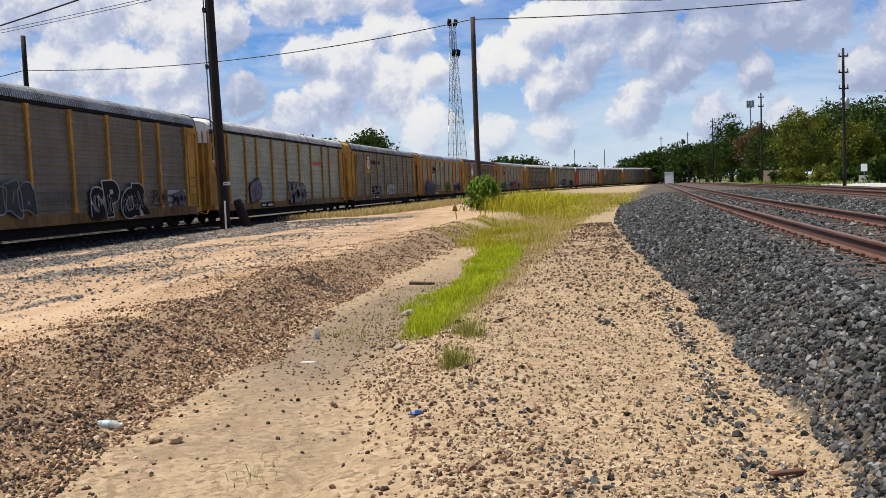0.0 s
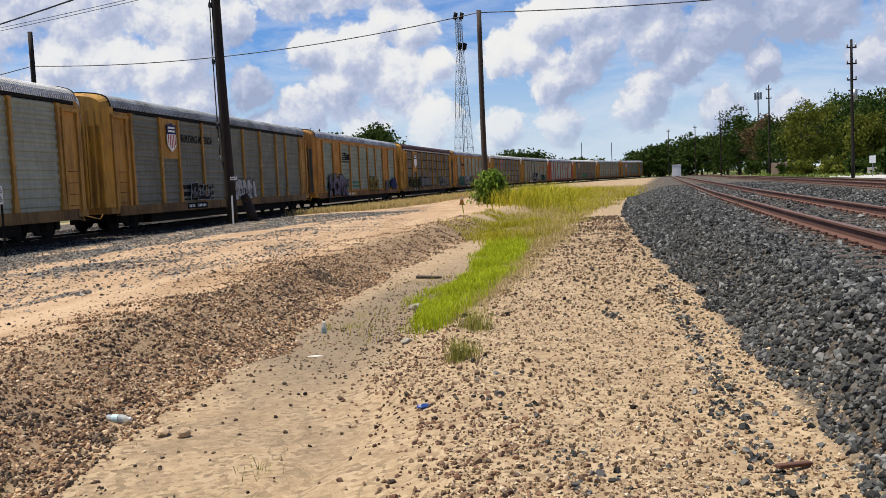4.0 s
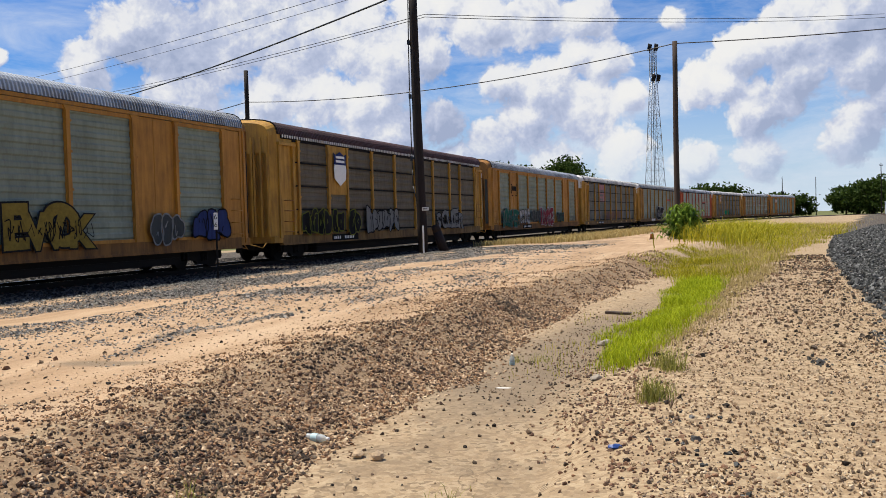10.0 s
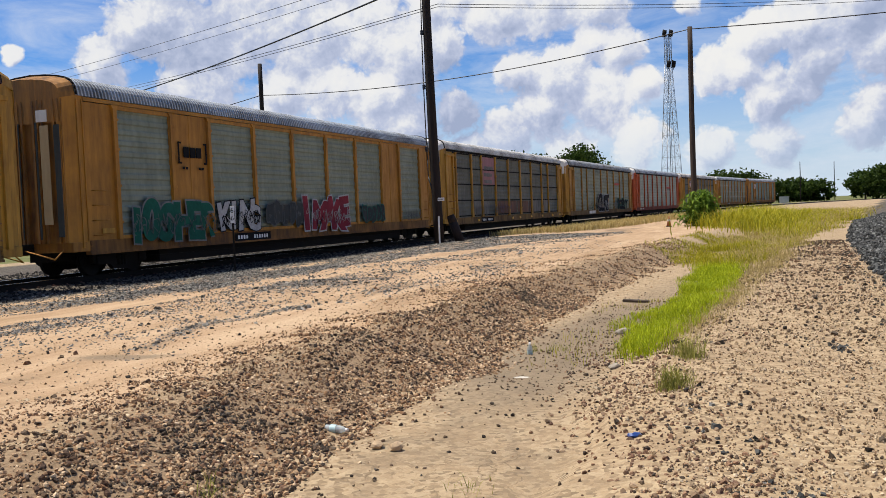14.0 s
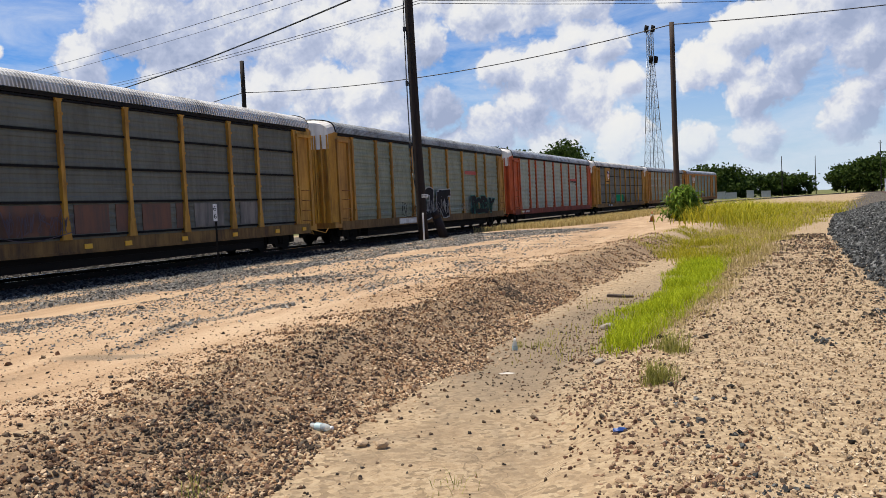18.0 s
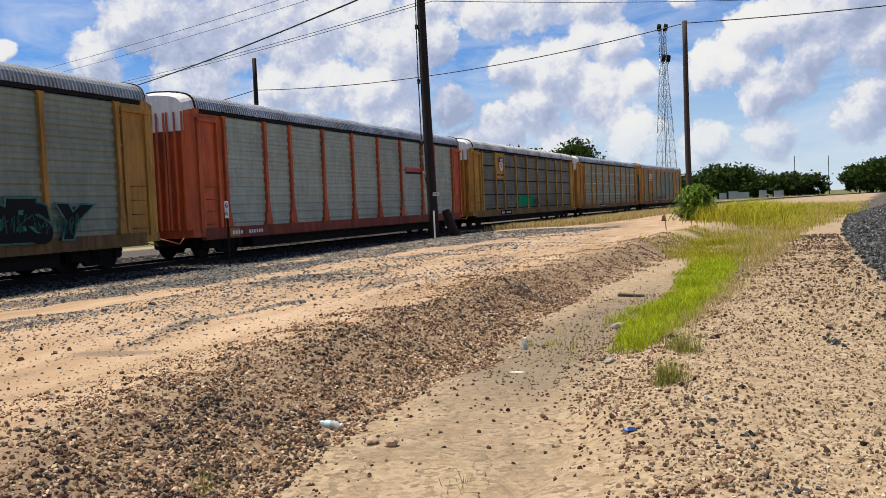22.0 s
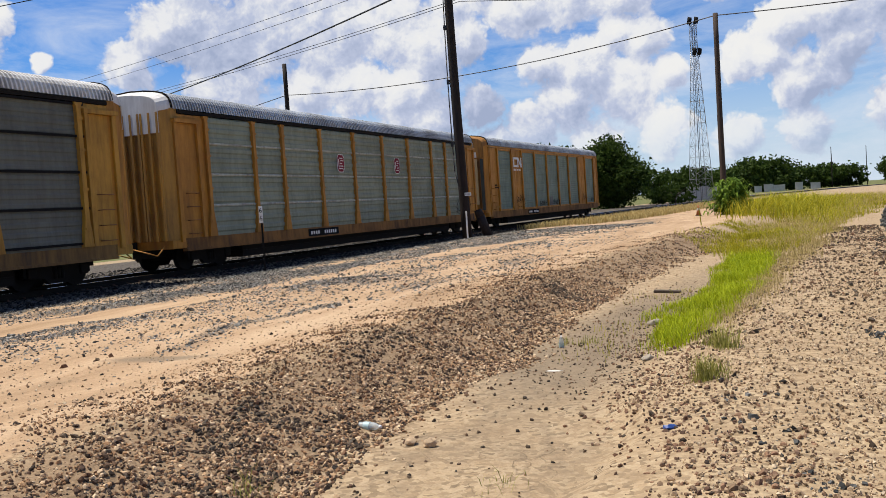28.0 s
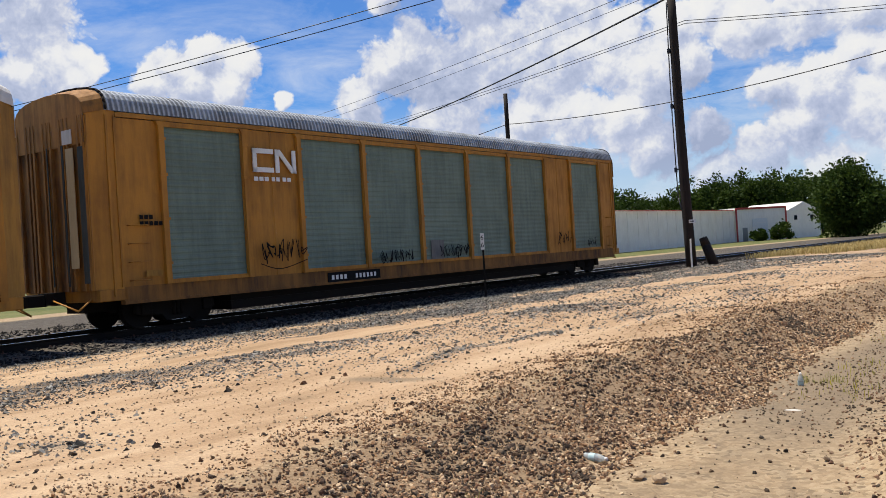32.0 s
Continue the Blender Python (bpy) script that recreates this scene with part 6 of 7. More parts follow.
    scatter("road_pebbles", x, y, 0.017 * rng.lognormal(0, 0.5, n), PEBBLE, 30, "pebbles strewn over the dirt road", "gravel", 0.25, 0.65, True)
    # bed of the train's track; its oily tint also darkens the train's shadow
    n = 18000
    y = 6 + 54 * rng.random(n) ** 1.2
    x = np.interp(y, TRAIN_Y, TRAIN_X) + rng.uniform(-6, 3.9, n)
    scatter("track_ballast", x, y, 0.09 * rng.lognormal(0, 0.3, n), OILYSHADE, 54, "dark ballast stones of the train's track bed", "ballast", 0.3, 0.65, True)
    # floor of the ditch
    n = 55
    y = 3.5 + 9 * rng.random(n)
    x = ditch_x(y) + rng.normal(-0.1, 0.55, n)
    scatter("ditch_stones", x, y, 0.028 * rng.lognormal(0, 0.45, n), STRAY, 38, "fist-sized stones on the dried mud", "stones", 0.15, 0.6, many=True)
    n = 5200
    y = 3 + 14 * rng.random(n) ** 1.1
    x = ditch_x(y) + rng.normal(0.2, 0.42, n)
    keep = rng.random(n) < np.interp(y, [3, 6, 7.2, 8, 12, 17], [0.02, 0.03, 0.3, 1.0, 1.0, 0.5]) * (0.35 + 0.9 * vnoise(x, y, 1.6, 46))
    x, y, n = x[keep], y[keep], keep.sum()
    scatter("ditch_pebbles", x, y, 0.017 * rng.lognormal(0, 0.5, n), STRAY, 29, "scattered stones on the dried mud of the ditch", "stones", 0.25)


# ---- grass and weeds ----
def blades(name, x, y, height, width, lean, mat, seed, label, category="grass", droop=0.5):
    """Bent blades of two joints, each a tapering strip."""
    rng = np.random.default_rng(seed)
    n = len(x)
    z = ground_z(x, y) - 0.01
    a = rng.uniform(0, 2 * np.pi, n)
    out = np.stack([np.cos(a), np.sin(a), np.zeros(n)], -1)
    side = np.stack([-np.sin(a), np.cos(a), np.zeros(n)], -1)
    base = np.stack([x, y, z], -1)
    h, l = height, lean * height * rng.uniform(0.3, 1.0, n)
    up = np.array([0, 0, 1.0])
    m = base + out * (l * 0.35)[:, None] + up * (h * 0.6)[:, None]
    tip = base + out * l[:, None] + up * (h * (1 - droop * 0.2 * lean))[:, None]
    w = side * (width / 2)[:, None]
    V = np.stack([base - w, base + w, m + w * 0.8, m - w * 0.8, tip], 1)
    k = (np.arange(n) * 5)[:, None]
    F = np.concatenate([k + np.array([[0, 1, 2]]), k + np.array([[0, 2, 3]]), k + np.array([[3, 2, 4]])], 1).reshape(-1, 3)
    return tagged(new(name, mesh_of(name, V.reshape(-1, 3), F, [mat])), label, category, kind="stuff")


def strip(rng, n, rows, ragged=0.7):
    """Places between two edges given as (y, left x, right x), thinning out to ragged edges."""
    rows = np.array(rows)
    y = rng.uniform(rows[0, 0], rows[-1, 0], n * 4)
    l, r = np.interp(y, rows[:, 0], rows[:, 1]), np.interp(y, rows[:, 0], rows[:, 2])
    wide = r - l
    l = l + wide * ragged * (vnoise(y, y * 0, 0.8, rows[0, 1]) - 0.6)
    r = r + wide * ragged * (vnoise(y, y * 0, 0.8, rows[0, 2] + 3) - 0.4)
    u = rng.random(n * 4)
    ends = np.minimum(1, np.minimum(y - rows[0, 0], rows[-1, 0] - y) / (0.12 * (rows[-1, 0] - rows[0, 0])))
    x = l + (r - l) * u
    thick = 0.55 + 0.9 * vnoise(x, y * 0.7, 1.2, 20)
    keep = rng.random(n * 4) < (wide / np.max(rows[:, 2] - rows[:, 1])) * np.minimum(1, 3.2 * u * (1 - u)) * ends * thick
    return x[keep][:n], y[keep][:n]


def make_grass():
    rng = np.random.default_rng(31)
    x, y = strip(rng, 30000, [(8.4, -0.50, -0.22), (9.4, -0.78, 0.0), (10.5, -0.70, 0.22), (12.0, -0.55, 0.55), (14.5, 0.05, 0.95), (16.1, 0.22, 1.3), (18.0, 0.42, 1.6), (20.3, 0.58, 1.8), (23.0, 0.9, 1.8)], 0.5)
    n = len(x)
    clump = vnoise(x, y * 0.7, 1.5, 12) + 0.5 * vnoise(x, y, 4.0, 13)
    keep = clump + np.interp(y, [8.8, 11.5, 14], [-0.45, -0.12, 0.30]) + rng.normal(0, 0.10, n) > 0.62
    x, y, clump = x[keep], y[keep], clump[keep]
    n = len(x)
    blades("ditch_grass", x, y, rng.uniform(0.05, 0.15, n) * (0.35 + 0.85 * clump) * np.interp(y, [9, 14, 23], [0.9, 1.0, 1.3]), rng.uniform(0.004, 0.008, n) * np.interp(y, [9, 23], [1.0, 1.6]), 0.7, GRASS, 32, "fresh lime-green grass growing in the ditch")
    x, y = strip(rng, 1300, [(8.6, -1.5, -0.2), (9.2, -1.7, -0.1), (10.5, -1.4, 0.0), (13, -1.1, 0.3), (16, -0.9, 0.3)])
    n = len(x)
    keep = vnoise(x, y, 2.2, 14) > 0.55
    x, y, n = x[keep], y[keep], keep.sum()
    blades("thin_grass", x, y, rng.uniform(0.04, 0.13, n), rng.uniform(0.003, 0.006, n), 0.6, WEED, 33, "thin pale grass on damp mud")
    # straw edge on the bank side of the lime grass
    y = rng.uniform(10, 24, 3800)
    x = np.interp(y, [10, 12.4, 15, 17.5, 20, 24], [0.05, 0.75, 1.15, 1.65, 2.2, 3.1]) + rng.normal(0, 0.16, 3800)
    n = len(x)
    blades("straw_edge", x, y, rng.uniform(0.05, 0.16, n), rng.uniform(0.003, 0.007, n), 0.9, DRY, 50, "straw-coloured grass fringing the green grass")
    # yellow-green weeds: a near lobe and the tall stand further on
    x, y = strip(rng, 24000, [(21.0, 0.4, 1.9), (25, 0.2, 2.7), (29, 0.4, 3.6), (34, 1.4, 4.6), (40, 2.4, 5.4)])
    n = len(x)
    blades("low_weeds", x, y, rng.uniform(0.08, 0.30, n) * (0.15 + 1.3 * vnoise(x, y, 0.9, 15) ** 1.5), rng.uniform(0.006, 0.013, n), 0.8, WEED, 51, "low yellow-green weeds at the head of the ditch", "weeds")
    x, y = strip(rng, 26000, [(29, 2.2, 3.8), (33, 2.4, 4.6), (38, 3.0, 5.9), (47, 4.2, 8.0), (60, 6.2, 11.6), (77, 9.0, 15.2), (95, 12.5, 19.0)])
    n = len(x)
    tall = vnoise(x, y, 0.45, 16) + 0.5 * vnoise(x, y, 1.2, 17)
    blades("yellow_weeds", x, y, rng.uniform(0.25, 0.95, n) * (0.05 + 0.8 * tall ** 1.8) * np.interp(y, [33, 45, 60, 95], [0.5, 0.8, 0.95, 0.9]), rng.uniform(0.007, 0.018, n) * (1 + y / 70), 1.3, WEED, 34, "tall yellow-green weeds along the ditch", "weeds")
    x, y = strip(rng, 4500, [(17.5, 1.3, 1.9), (20, 1.5, 2.5), (24, 1.5, 3.4), (29, 1.9, 4.3), (36, 2.8, 5.6), (42, 3.6, 6.2)])
    n = len(x)
    blades("straw_grass", x, y, rng.uniform(0.10, 0.32, n) * (0.5 + vnoise(x, y, 0.9, 19)), rng.uniform(0.005, 0.010, n) * (1 + y / 60), 0.9, DRY, 52, "pale straw-coloured grass between the weeds")
    x, y = strip(rng, 11000, [(30, 2.2, 4.6), (33, 2.4, 5.2), (40, 3.0, 6.6), (60, 6.0, 11.6), (110, 14.0, 23.5)])
    n = len(x)
    blades("dry_grass", x, y, rng.uniform(0.10, 0.40, n) * (0.5 + vnoise(x, y, 0.7, 18)) * np.interp(y, [19, 33, 60], [0.8, 1.0, 1.4]), rng.uniform(0.005, 0.012, n) * (1 + y / 60), 0.9, DRY, 35, "dry straw-coloured grass at the weeds' edge")
    y = rng.normal(61, 7, 7000)
    x = np.interp(y, [40, 60, 80], [3.7, 5.6, 9.6]) + rng.normal(0, 1.1, 7000)
    blades("tall_weeds", x, y, rng.uniform(0.45, 1.45, 7000) * (0.45 + 0.8 * vnoise(x, y, 0.6, 22)), rng.uniform(0.02, 0.045, 7000), 1.3, WEED, 53, "tall yellow weeds beside the cane clump", "weeds")
    # dry grass beside the train's track
    y = rng.uniform(52, 120, 9000)
    x = np.interp(y, TRAIN_Y, TRAIN_X) + rng.uniform(3.2, 8.5, 9000) * np.interp(y, [52, 60, 120], [0.9, 1.0, 1.2])
    blades("track_grass", x, y, rng.uniform(0.15, 0.45, len(x)), rng.uniform(0.02, 0.05, len(x)) * 1.5, 0.6, DRY, 36, "dry grass between the road and the track")
    # tufts
    for cx, cy, h, k, m in ((0.02, 7.1, 0.17, 260, "olive"), (0.10, 7.4, 0.13, 120, "olive"), (0.23, 8.6, 0.2, 260, "olive"), (0.12, 8.9, 0.17, 140, "olive"), (-1.45, 10.1, 0.10, 50, "olive"), (-1.2, 10.2, 0.10, 60, "olive"), (-2.6, 4.6, 0.14, 40, "olive"), (-1.2, 5.0, 0.1, 26, "olive")):
        t = np.random.default_rng(int(abs(cx * 100) + cy * 10))
        x, y = t.normal(cx, 0.065, k), t.normal(cy, 0.09, k)
        ob = blades("grass_tuft", x, y, t.uniform(0.3, 1.15, k) ** 1.5 * h * 1.2, t.uniform(0.003, 0.007, k), 0.9, OLIVE, int(cy * 7), "small olive grass tuft on the sandy bank", "grass tuft")
    # ground cover beyond the tracks
    y = rng.uniform(95, 330, 9000)
    off = rng.uniform(13.5, 30, 9000) * np.interp(y, [95, 330], [1.0, 1.3])
    blades("verge_grass", main_x(y) + off, y, rng.uniform(0.15, 0.5, 9000), rng.uniform(0.10, 0.25, 9000), 0.6, VERGE, 37, "mown green grass verge beyond the tracks")


OLIVE = leafy("olive_grass", (0.10, 0.115, 0.02), (0.42, 0.39, 0.10))
VERGE = leafy("verge_green", (0.08, 0.13, 0.02), (0.24, 0.30, 0.07))
make_stones()
make_grass()


def make_cane():
    """A stand of tall leafy canes."""
    rng = np.random.default_rng(41)
    cx, cy = 2.62, 57.0
    bm = bmesh.new()
    leaf_v, leaf_f = [], []
    plant = new("cane_clump")
    plant.matrix_basis = pose(cx, cy, float(ground_z(cx, cy)))
    tagged(plant, "dense clump of tall dark green canes at a pole's foot", "bush")
    k = 0
    for i in range(150):
        bx, by = rng.normal(0.0, 0.36), rng.normal(0, 0.36)
        h = rng.uniform(1.2, 2.3) * (1 - 0.25 * abs(bx))
        tx, ty = bx + rng.normal(0, 0.22), by + rng.normal(0, 0.2)
        tube(bm, (bx, by, 0), (tx, ty, h), 0.014, 0.008, 5)
        for u in np.arange(0.12, 1.02, 0.075):
            p = np.array([bx + (tx - bx) * u, by + (ty - by) * u, h * u])
            a = rng.uniform(0, 6.28)
            d = np.array([np.cos(a), np.sin(a), 0])
            l = rng.uniform(0.35, 0.75)
            s = np.array([-d[1], d[0], 0]) * rng.uniform(0.045, 0.08)
            m = p + d * l * 0.5 + np.array([0, 0, l * 0.25])
            t = p + d * l + np.array([0, 0, -l * rng.uniform(0.0, 0.5)])
            leaf_v += [p - s * 0.5, p + s * 0.5, m + s, m - s, t]
            leaf_f += [(k, k + 1, k + 2), (k, k + 2, k + 3), (k + 3, k + 2, k + 4)]
            k += 5
    part("stems", bm, CANE, plant)
    ob = new("leaves", mesh_of("leaves", np.array(leaf_v), np.array(leaf_f), [CANE]))
    ob.parent = plant


make_cane()


# ---- poles, wires, tower ----
def pole(name, x, y, top, r0, r1, mat, label, lean=(0.0, 0.0)):
    ob = new(name)
    z0 = float(ground_z(x, y))
    ob.matrix_basis = pose(x, y, z0)
    tagged(ob, label, "utility pole")
    bm = bmesh.new()
    us = [i / 8 for i in range(9)]
    loft(bm, [(lean[0] * u + 0.02 * math.sin(u * 5 + x), lean[1] * u, -0.3 + (top - z0 + 0.3) * u) for u in us], [r0 + (r1 - r0) * u for u in us])
    part("pole_shaft", bm, mat, ob)
    return ob


def wire(name, pts, r, label, mat=None):
    cu = bpy.data.curves.new(name, "CURVE")
    cu.dimensions, cu.bevel_depth, cu.bevel_resolution = "3D", r, 1
    sp = cu.splines.new("POLY")
    sp.points.add(len(pts) - 1)
    for p, q in zip(sp.points, pts):
        p.co = (*q, 1)
    cu.materials.append(mat or WIRE)
    return tagged(new(name, cu), label, "cable")


def sag(a, b, drop, n=24):
    a, b = Vector(a), Vector(b)
    return [a.lerp(b, i / n) - Vector((0, 0, drop * 4 * (i / n) * (1 - i / n))) for i in range(n + 1)]


def far(az, el, d):
    """The place that lies that way from where the camera stands, d metres off."""
    return Vector((d * math.sin(radians(az)), d * math.cos(radians(az)), 1.6 + d * math.tan(radians(el))))


POLE1 = (-10.35, 42.2)
p1 = pole("utility_pole", *POLE1, 13.2, 0.255, 0.20, POLEWOOD, "thick dark creosoted wooden utility pole beside the track", (-0.2, 0.0))
bm = bmesh.new()
box(bm, 0.06, 0.13, -0.31, -0.24, 0.0, 1.35, 0, 0.015)
part("cable_guard", bm, WHITE, p1, "white plastic cable guard at the pole's foot")
bm = bmesh.new()
box(bm, 0.08, 0.40, -0.29, -0.265, 2.08, 2.24)
part("sign", bm, WHITE, p1, "small white sign plate")
bm = bmesh.new()
bars(bm, 0.12, 2.13, [0.04, 0.03, 0.04, 0.03], 0.06, 0.02, -0.29)
part("sign_mark", bm, BLACK, p1)
bm = bmesh.new()
prev = None
for i in range(13):
    u = i / 12
    q = (-0.38 - 0.05 * math.sin(u * 3.1), -0.12, 3.3 + u * 9.2)
    if prev:
        tube(bm, prev, q, 0.028, None, 6)
    prev = q
for z in (4.6, 7.6, 10.2):
    box(bm, -0.44, -0.15, -0.15, -0.09, z, z + 0.05)
    box(bm, -0.47, -0.35, -0.19, -0.06, z - 0.10, z + 0.12)
tube(bm, (-0.38, -0.12, 3.3), (-0.16, -0.2, 2.4), 0.028, None, 6)
part("riser_cable", bm, WIRE, p1, "black cable down the pole's side")
stub = new("leaning_stub")
tagged(stub, "short dark wooden stub leaning against the pole's foot", "post")
stub.matrix_basis = pose(-9.35, 42.5, float(ground_z(-9.35, 42.5)) - 0.05, 0, -19, 0)
bm = bmesh.new()
tube(bm, (0, 0, 0), (0, 0, 1.05), 0.235, 0.225, 12)
tube(bm, (0, 0, 1.05), (0, 0, 1.42), 0.225, 0.19, 12)
part("stub_shaft", bm, POLEWOOD, stub)

POLE2 = (2.5, 62.6)
p2 = pole("wooden_pole", *POLE2, 13.3, 0.20, 0.16, GREYWOOD, "brown wooden pole behind the cane clump")
LPOLE = far(-24.57, 0, 82)
pole("wooden_pole", LPOLE.x, LPOLE.y, 15.5, 0.22, 0.19, POLEWOOD, "dark wooden pole beyond the train")
hook = Vector((LPOLE.x, LPOLE.y, 12.7))
wire("overhead_cable", sag(hook, (POLE2[0], POLE2[1], 13.15), 1.0), 0.035, "black overhead cable between wooden poles")
RPOLE = far(40.0, 0, 66)
pole("wooden_pole", RPOLE.x, RPOLE.y, 13.3, 0.20, 0.16, GREYWOOD, "brown wooden pole beside the main track")
wire("overhead_cable", sag((POLE2[0], POLE2[1], 13.15), (RPOLE.x, RPOLE.y, 13.1), 0.75), 0.035, "black overhead cable over the tracks")
end = far(-40.0, 4.0, 120)
wire("overhead_cable", sag(hook, end, 0.6), 0.035, "black overhead cable beyond the train")
top1 = Vector((POLE1[0], POLE1[1], 12.9))
back = far(-46, 5.6, 150)
wire("overhead_cable", sag(top1, far(-38.5, 6.2, 115), 1.0), 0.045, "thick black overhead cable from the pole")
for dz, de in ((12.3, 7.0), (12.16, 6.85)):
    wire("overhead_wire", sag((POLE1[0] - 0.3, POLE1[1] + 3.0, dz), far(-38.5, de, 120), 0.6), 0.017, "thin dark overhead wire beside the track")
    wire("overhead_wire", sag((POLE1[0] - 0.3, POLE1[1] + 3.0, dz), far(14.0, 11.0 if dz > 12.2 else 10.8, 75), 0.3), 0.017, "thin dark overhead wire beside the track")
wire("overhead_wire", sag(far(-10.0, 16.6, 48), far(-40, 8.0, 118), 0.5), 0.018, "thin dark overhead wire beside the track")
wire("overhead_wire", sag(far(-10.0, 16.0, 48), far(-40, 7.6, 118), 0.5), 0.015, "thin dark overhead wire beside the track")
wire("overhead_wire", sag(far(-22.0, 17.5, 40), far(-60, 8.2, 70), 0.3), 0.022, "thin dark overhead wire beside the track")
wire("overhead_wire", sag(far(-22.0, 16.9, 40), far(-60, 8.0, 70), 0.3), 0.022, "thin dark overhead wire beside the track")


def lattice_tower():
    d, az = 150.0, 1.0
    c = far(az, 0, d)
    z0, ztop, w0, w1 = 0.0, 28.6, 1.5, 0.42
    tower = new("lattice_tower")
    tower.matrix_basis = pose(c.x, c.y, z0, 0, 0, 22)
    tagged(tower, "tall steel lattice floodlight tower", "tower")
    def half(z):
        return w0 + (w1 - w0) * min(1, z / 24.0)
    corners = ((-1, -1), (1, -1), (1, 1), (-1, 1))
    for sx, sy in corners:
        bm = bmesh.new()
        for a, b in ((0, 12), (12, 24), (24, ztop)):
            tube(bm, (sx * half(a), sy * half(a), a), (sx * half(b), sy * half(b), b), 0.05, 0.045, 6)
        part("leg", bm, STEEL, tower)
    zs = np.linspace(0, ztop, 17)
    for a, b in zip(zs, zs[1:]):
        for i in range(4):
            p, q = corners[i], corners[(i + 1) % 4]
            for p, q, lo in ((p, q, b), (p, q, a), (q, p, a)):
                bm = bmesh.new()
                tube(bm, (p[0] * half(lo), p[1] * half(lo), lo), (q[0] * half(b), q[1] * half(b), b), 0.022, None, 4)
                part("brace", bm, STEEL, tower)
    bm = bmesh.new()
    tube(bm, (-0.1, 0, 0), (-0.1, 0, ztop), 0.05, None, 6)
    tube(bm, (0.15, 0, 0), (0.15, 0, ztop), 0.03, None, 6)
    part("cable_ladder", bm, DARKSTEEL, tower)
    for z, spots in ((28.9, ((-0.55, 0), (0.55, 0))), (23.9, ((-0.2, -0.6), (0.75, -0.3)))):
        for u, v in spots:
            bm = bmesh.new()
            tube(bm, (u - 0.25, v + 0.1, z), (u + 0.3, v - 0.15, z - 0.1), 0.62, 0.5, 14)
            tube(bm, (u, v, z - 0.9), (u, v, z), 0.06, None, 6)
            part("floodlight", bm, DARKSTEEL, tower, "round dark floodlight")


lattice_tower()


def street_pole(az, el, d, arms, label="wooden line pole with crossarms beyond the tracks"):
    p = far(az, el, d)
    ob = pole("line_pole", p.x, p.y, p.z, 0.17, 0.11, POLEWOOD, label)
    h = p.z - float(ground_z(p.x, p.y))
    for k in range(arms):
        bm = bmesh.new()
        z = h - 0.8 - 1.5 * k
        box(bm, -0.45, 0.45, -0.06, 0.06, z, z + 0.12)
        part("crossarm", bm, POLEWOOD, ob)
        for u in (-0.4, 0.4):
            bm = bmesh.new()
            tube(bm, (u, 0, z + 0.12), (u, 0, z + 0.42), 0.07, 0.05, 6)
            part("insulator", bm, STEEL, ob)
    return ob


big = street_pole(24.15, 7.1, 93, 3)
bm = bmesh.new()
tube(bm, (0.25, 0, 7.3), (0.25, 0, 8.3), 0.25, 0.25, 10)
part("transformer", bm, STEEL, big, "grey pole transformer")
for az, el, d, n in ((19.62, 4.91, 160, 2), (16.82, 3.58, 215, 1), (15.34, 2.81, 270, 1), (14.76, 2.32, 320, 1), (13.75, 2.65, 290, 1), (8.42, 2.1, 330, 0), (10.28, 2.01, 360, 0), (16.0, 1.9, 300, 1)):
    street_pole(az, el, d, n)
mast = far(19.02, 4.62, 250)
am = pole("antenna_mast", mast.x, mast.y, mast.z, 0.22, 0.16, STEEL, "slim grey antenna mast above the trees")
bm = bmesh.new()
for a in range(6):
    u, v = 0.8 * math.cos(a * 1.047), 0.8 * math.sin(a * 1.047)
    box(bm, u - 0.18, u + 0.18, v - 0.1, v + 0.1, mast.z - 2.6, mast.z - 0.8)
    tube(bm, (0, 0, mast.z - 1.7), (u, v, mast.z - 1.7), 0.05, None, 5)
part("antenna_panels", bm, STEEL, am)


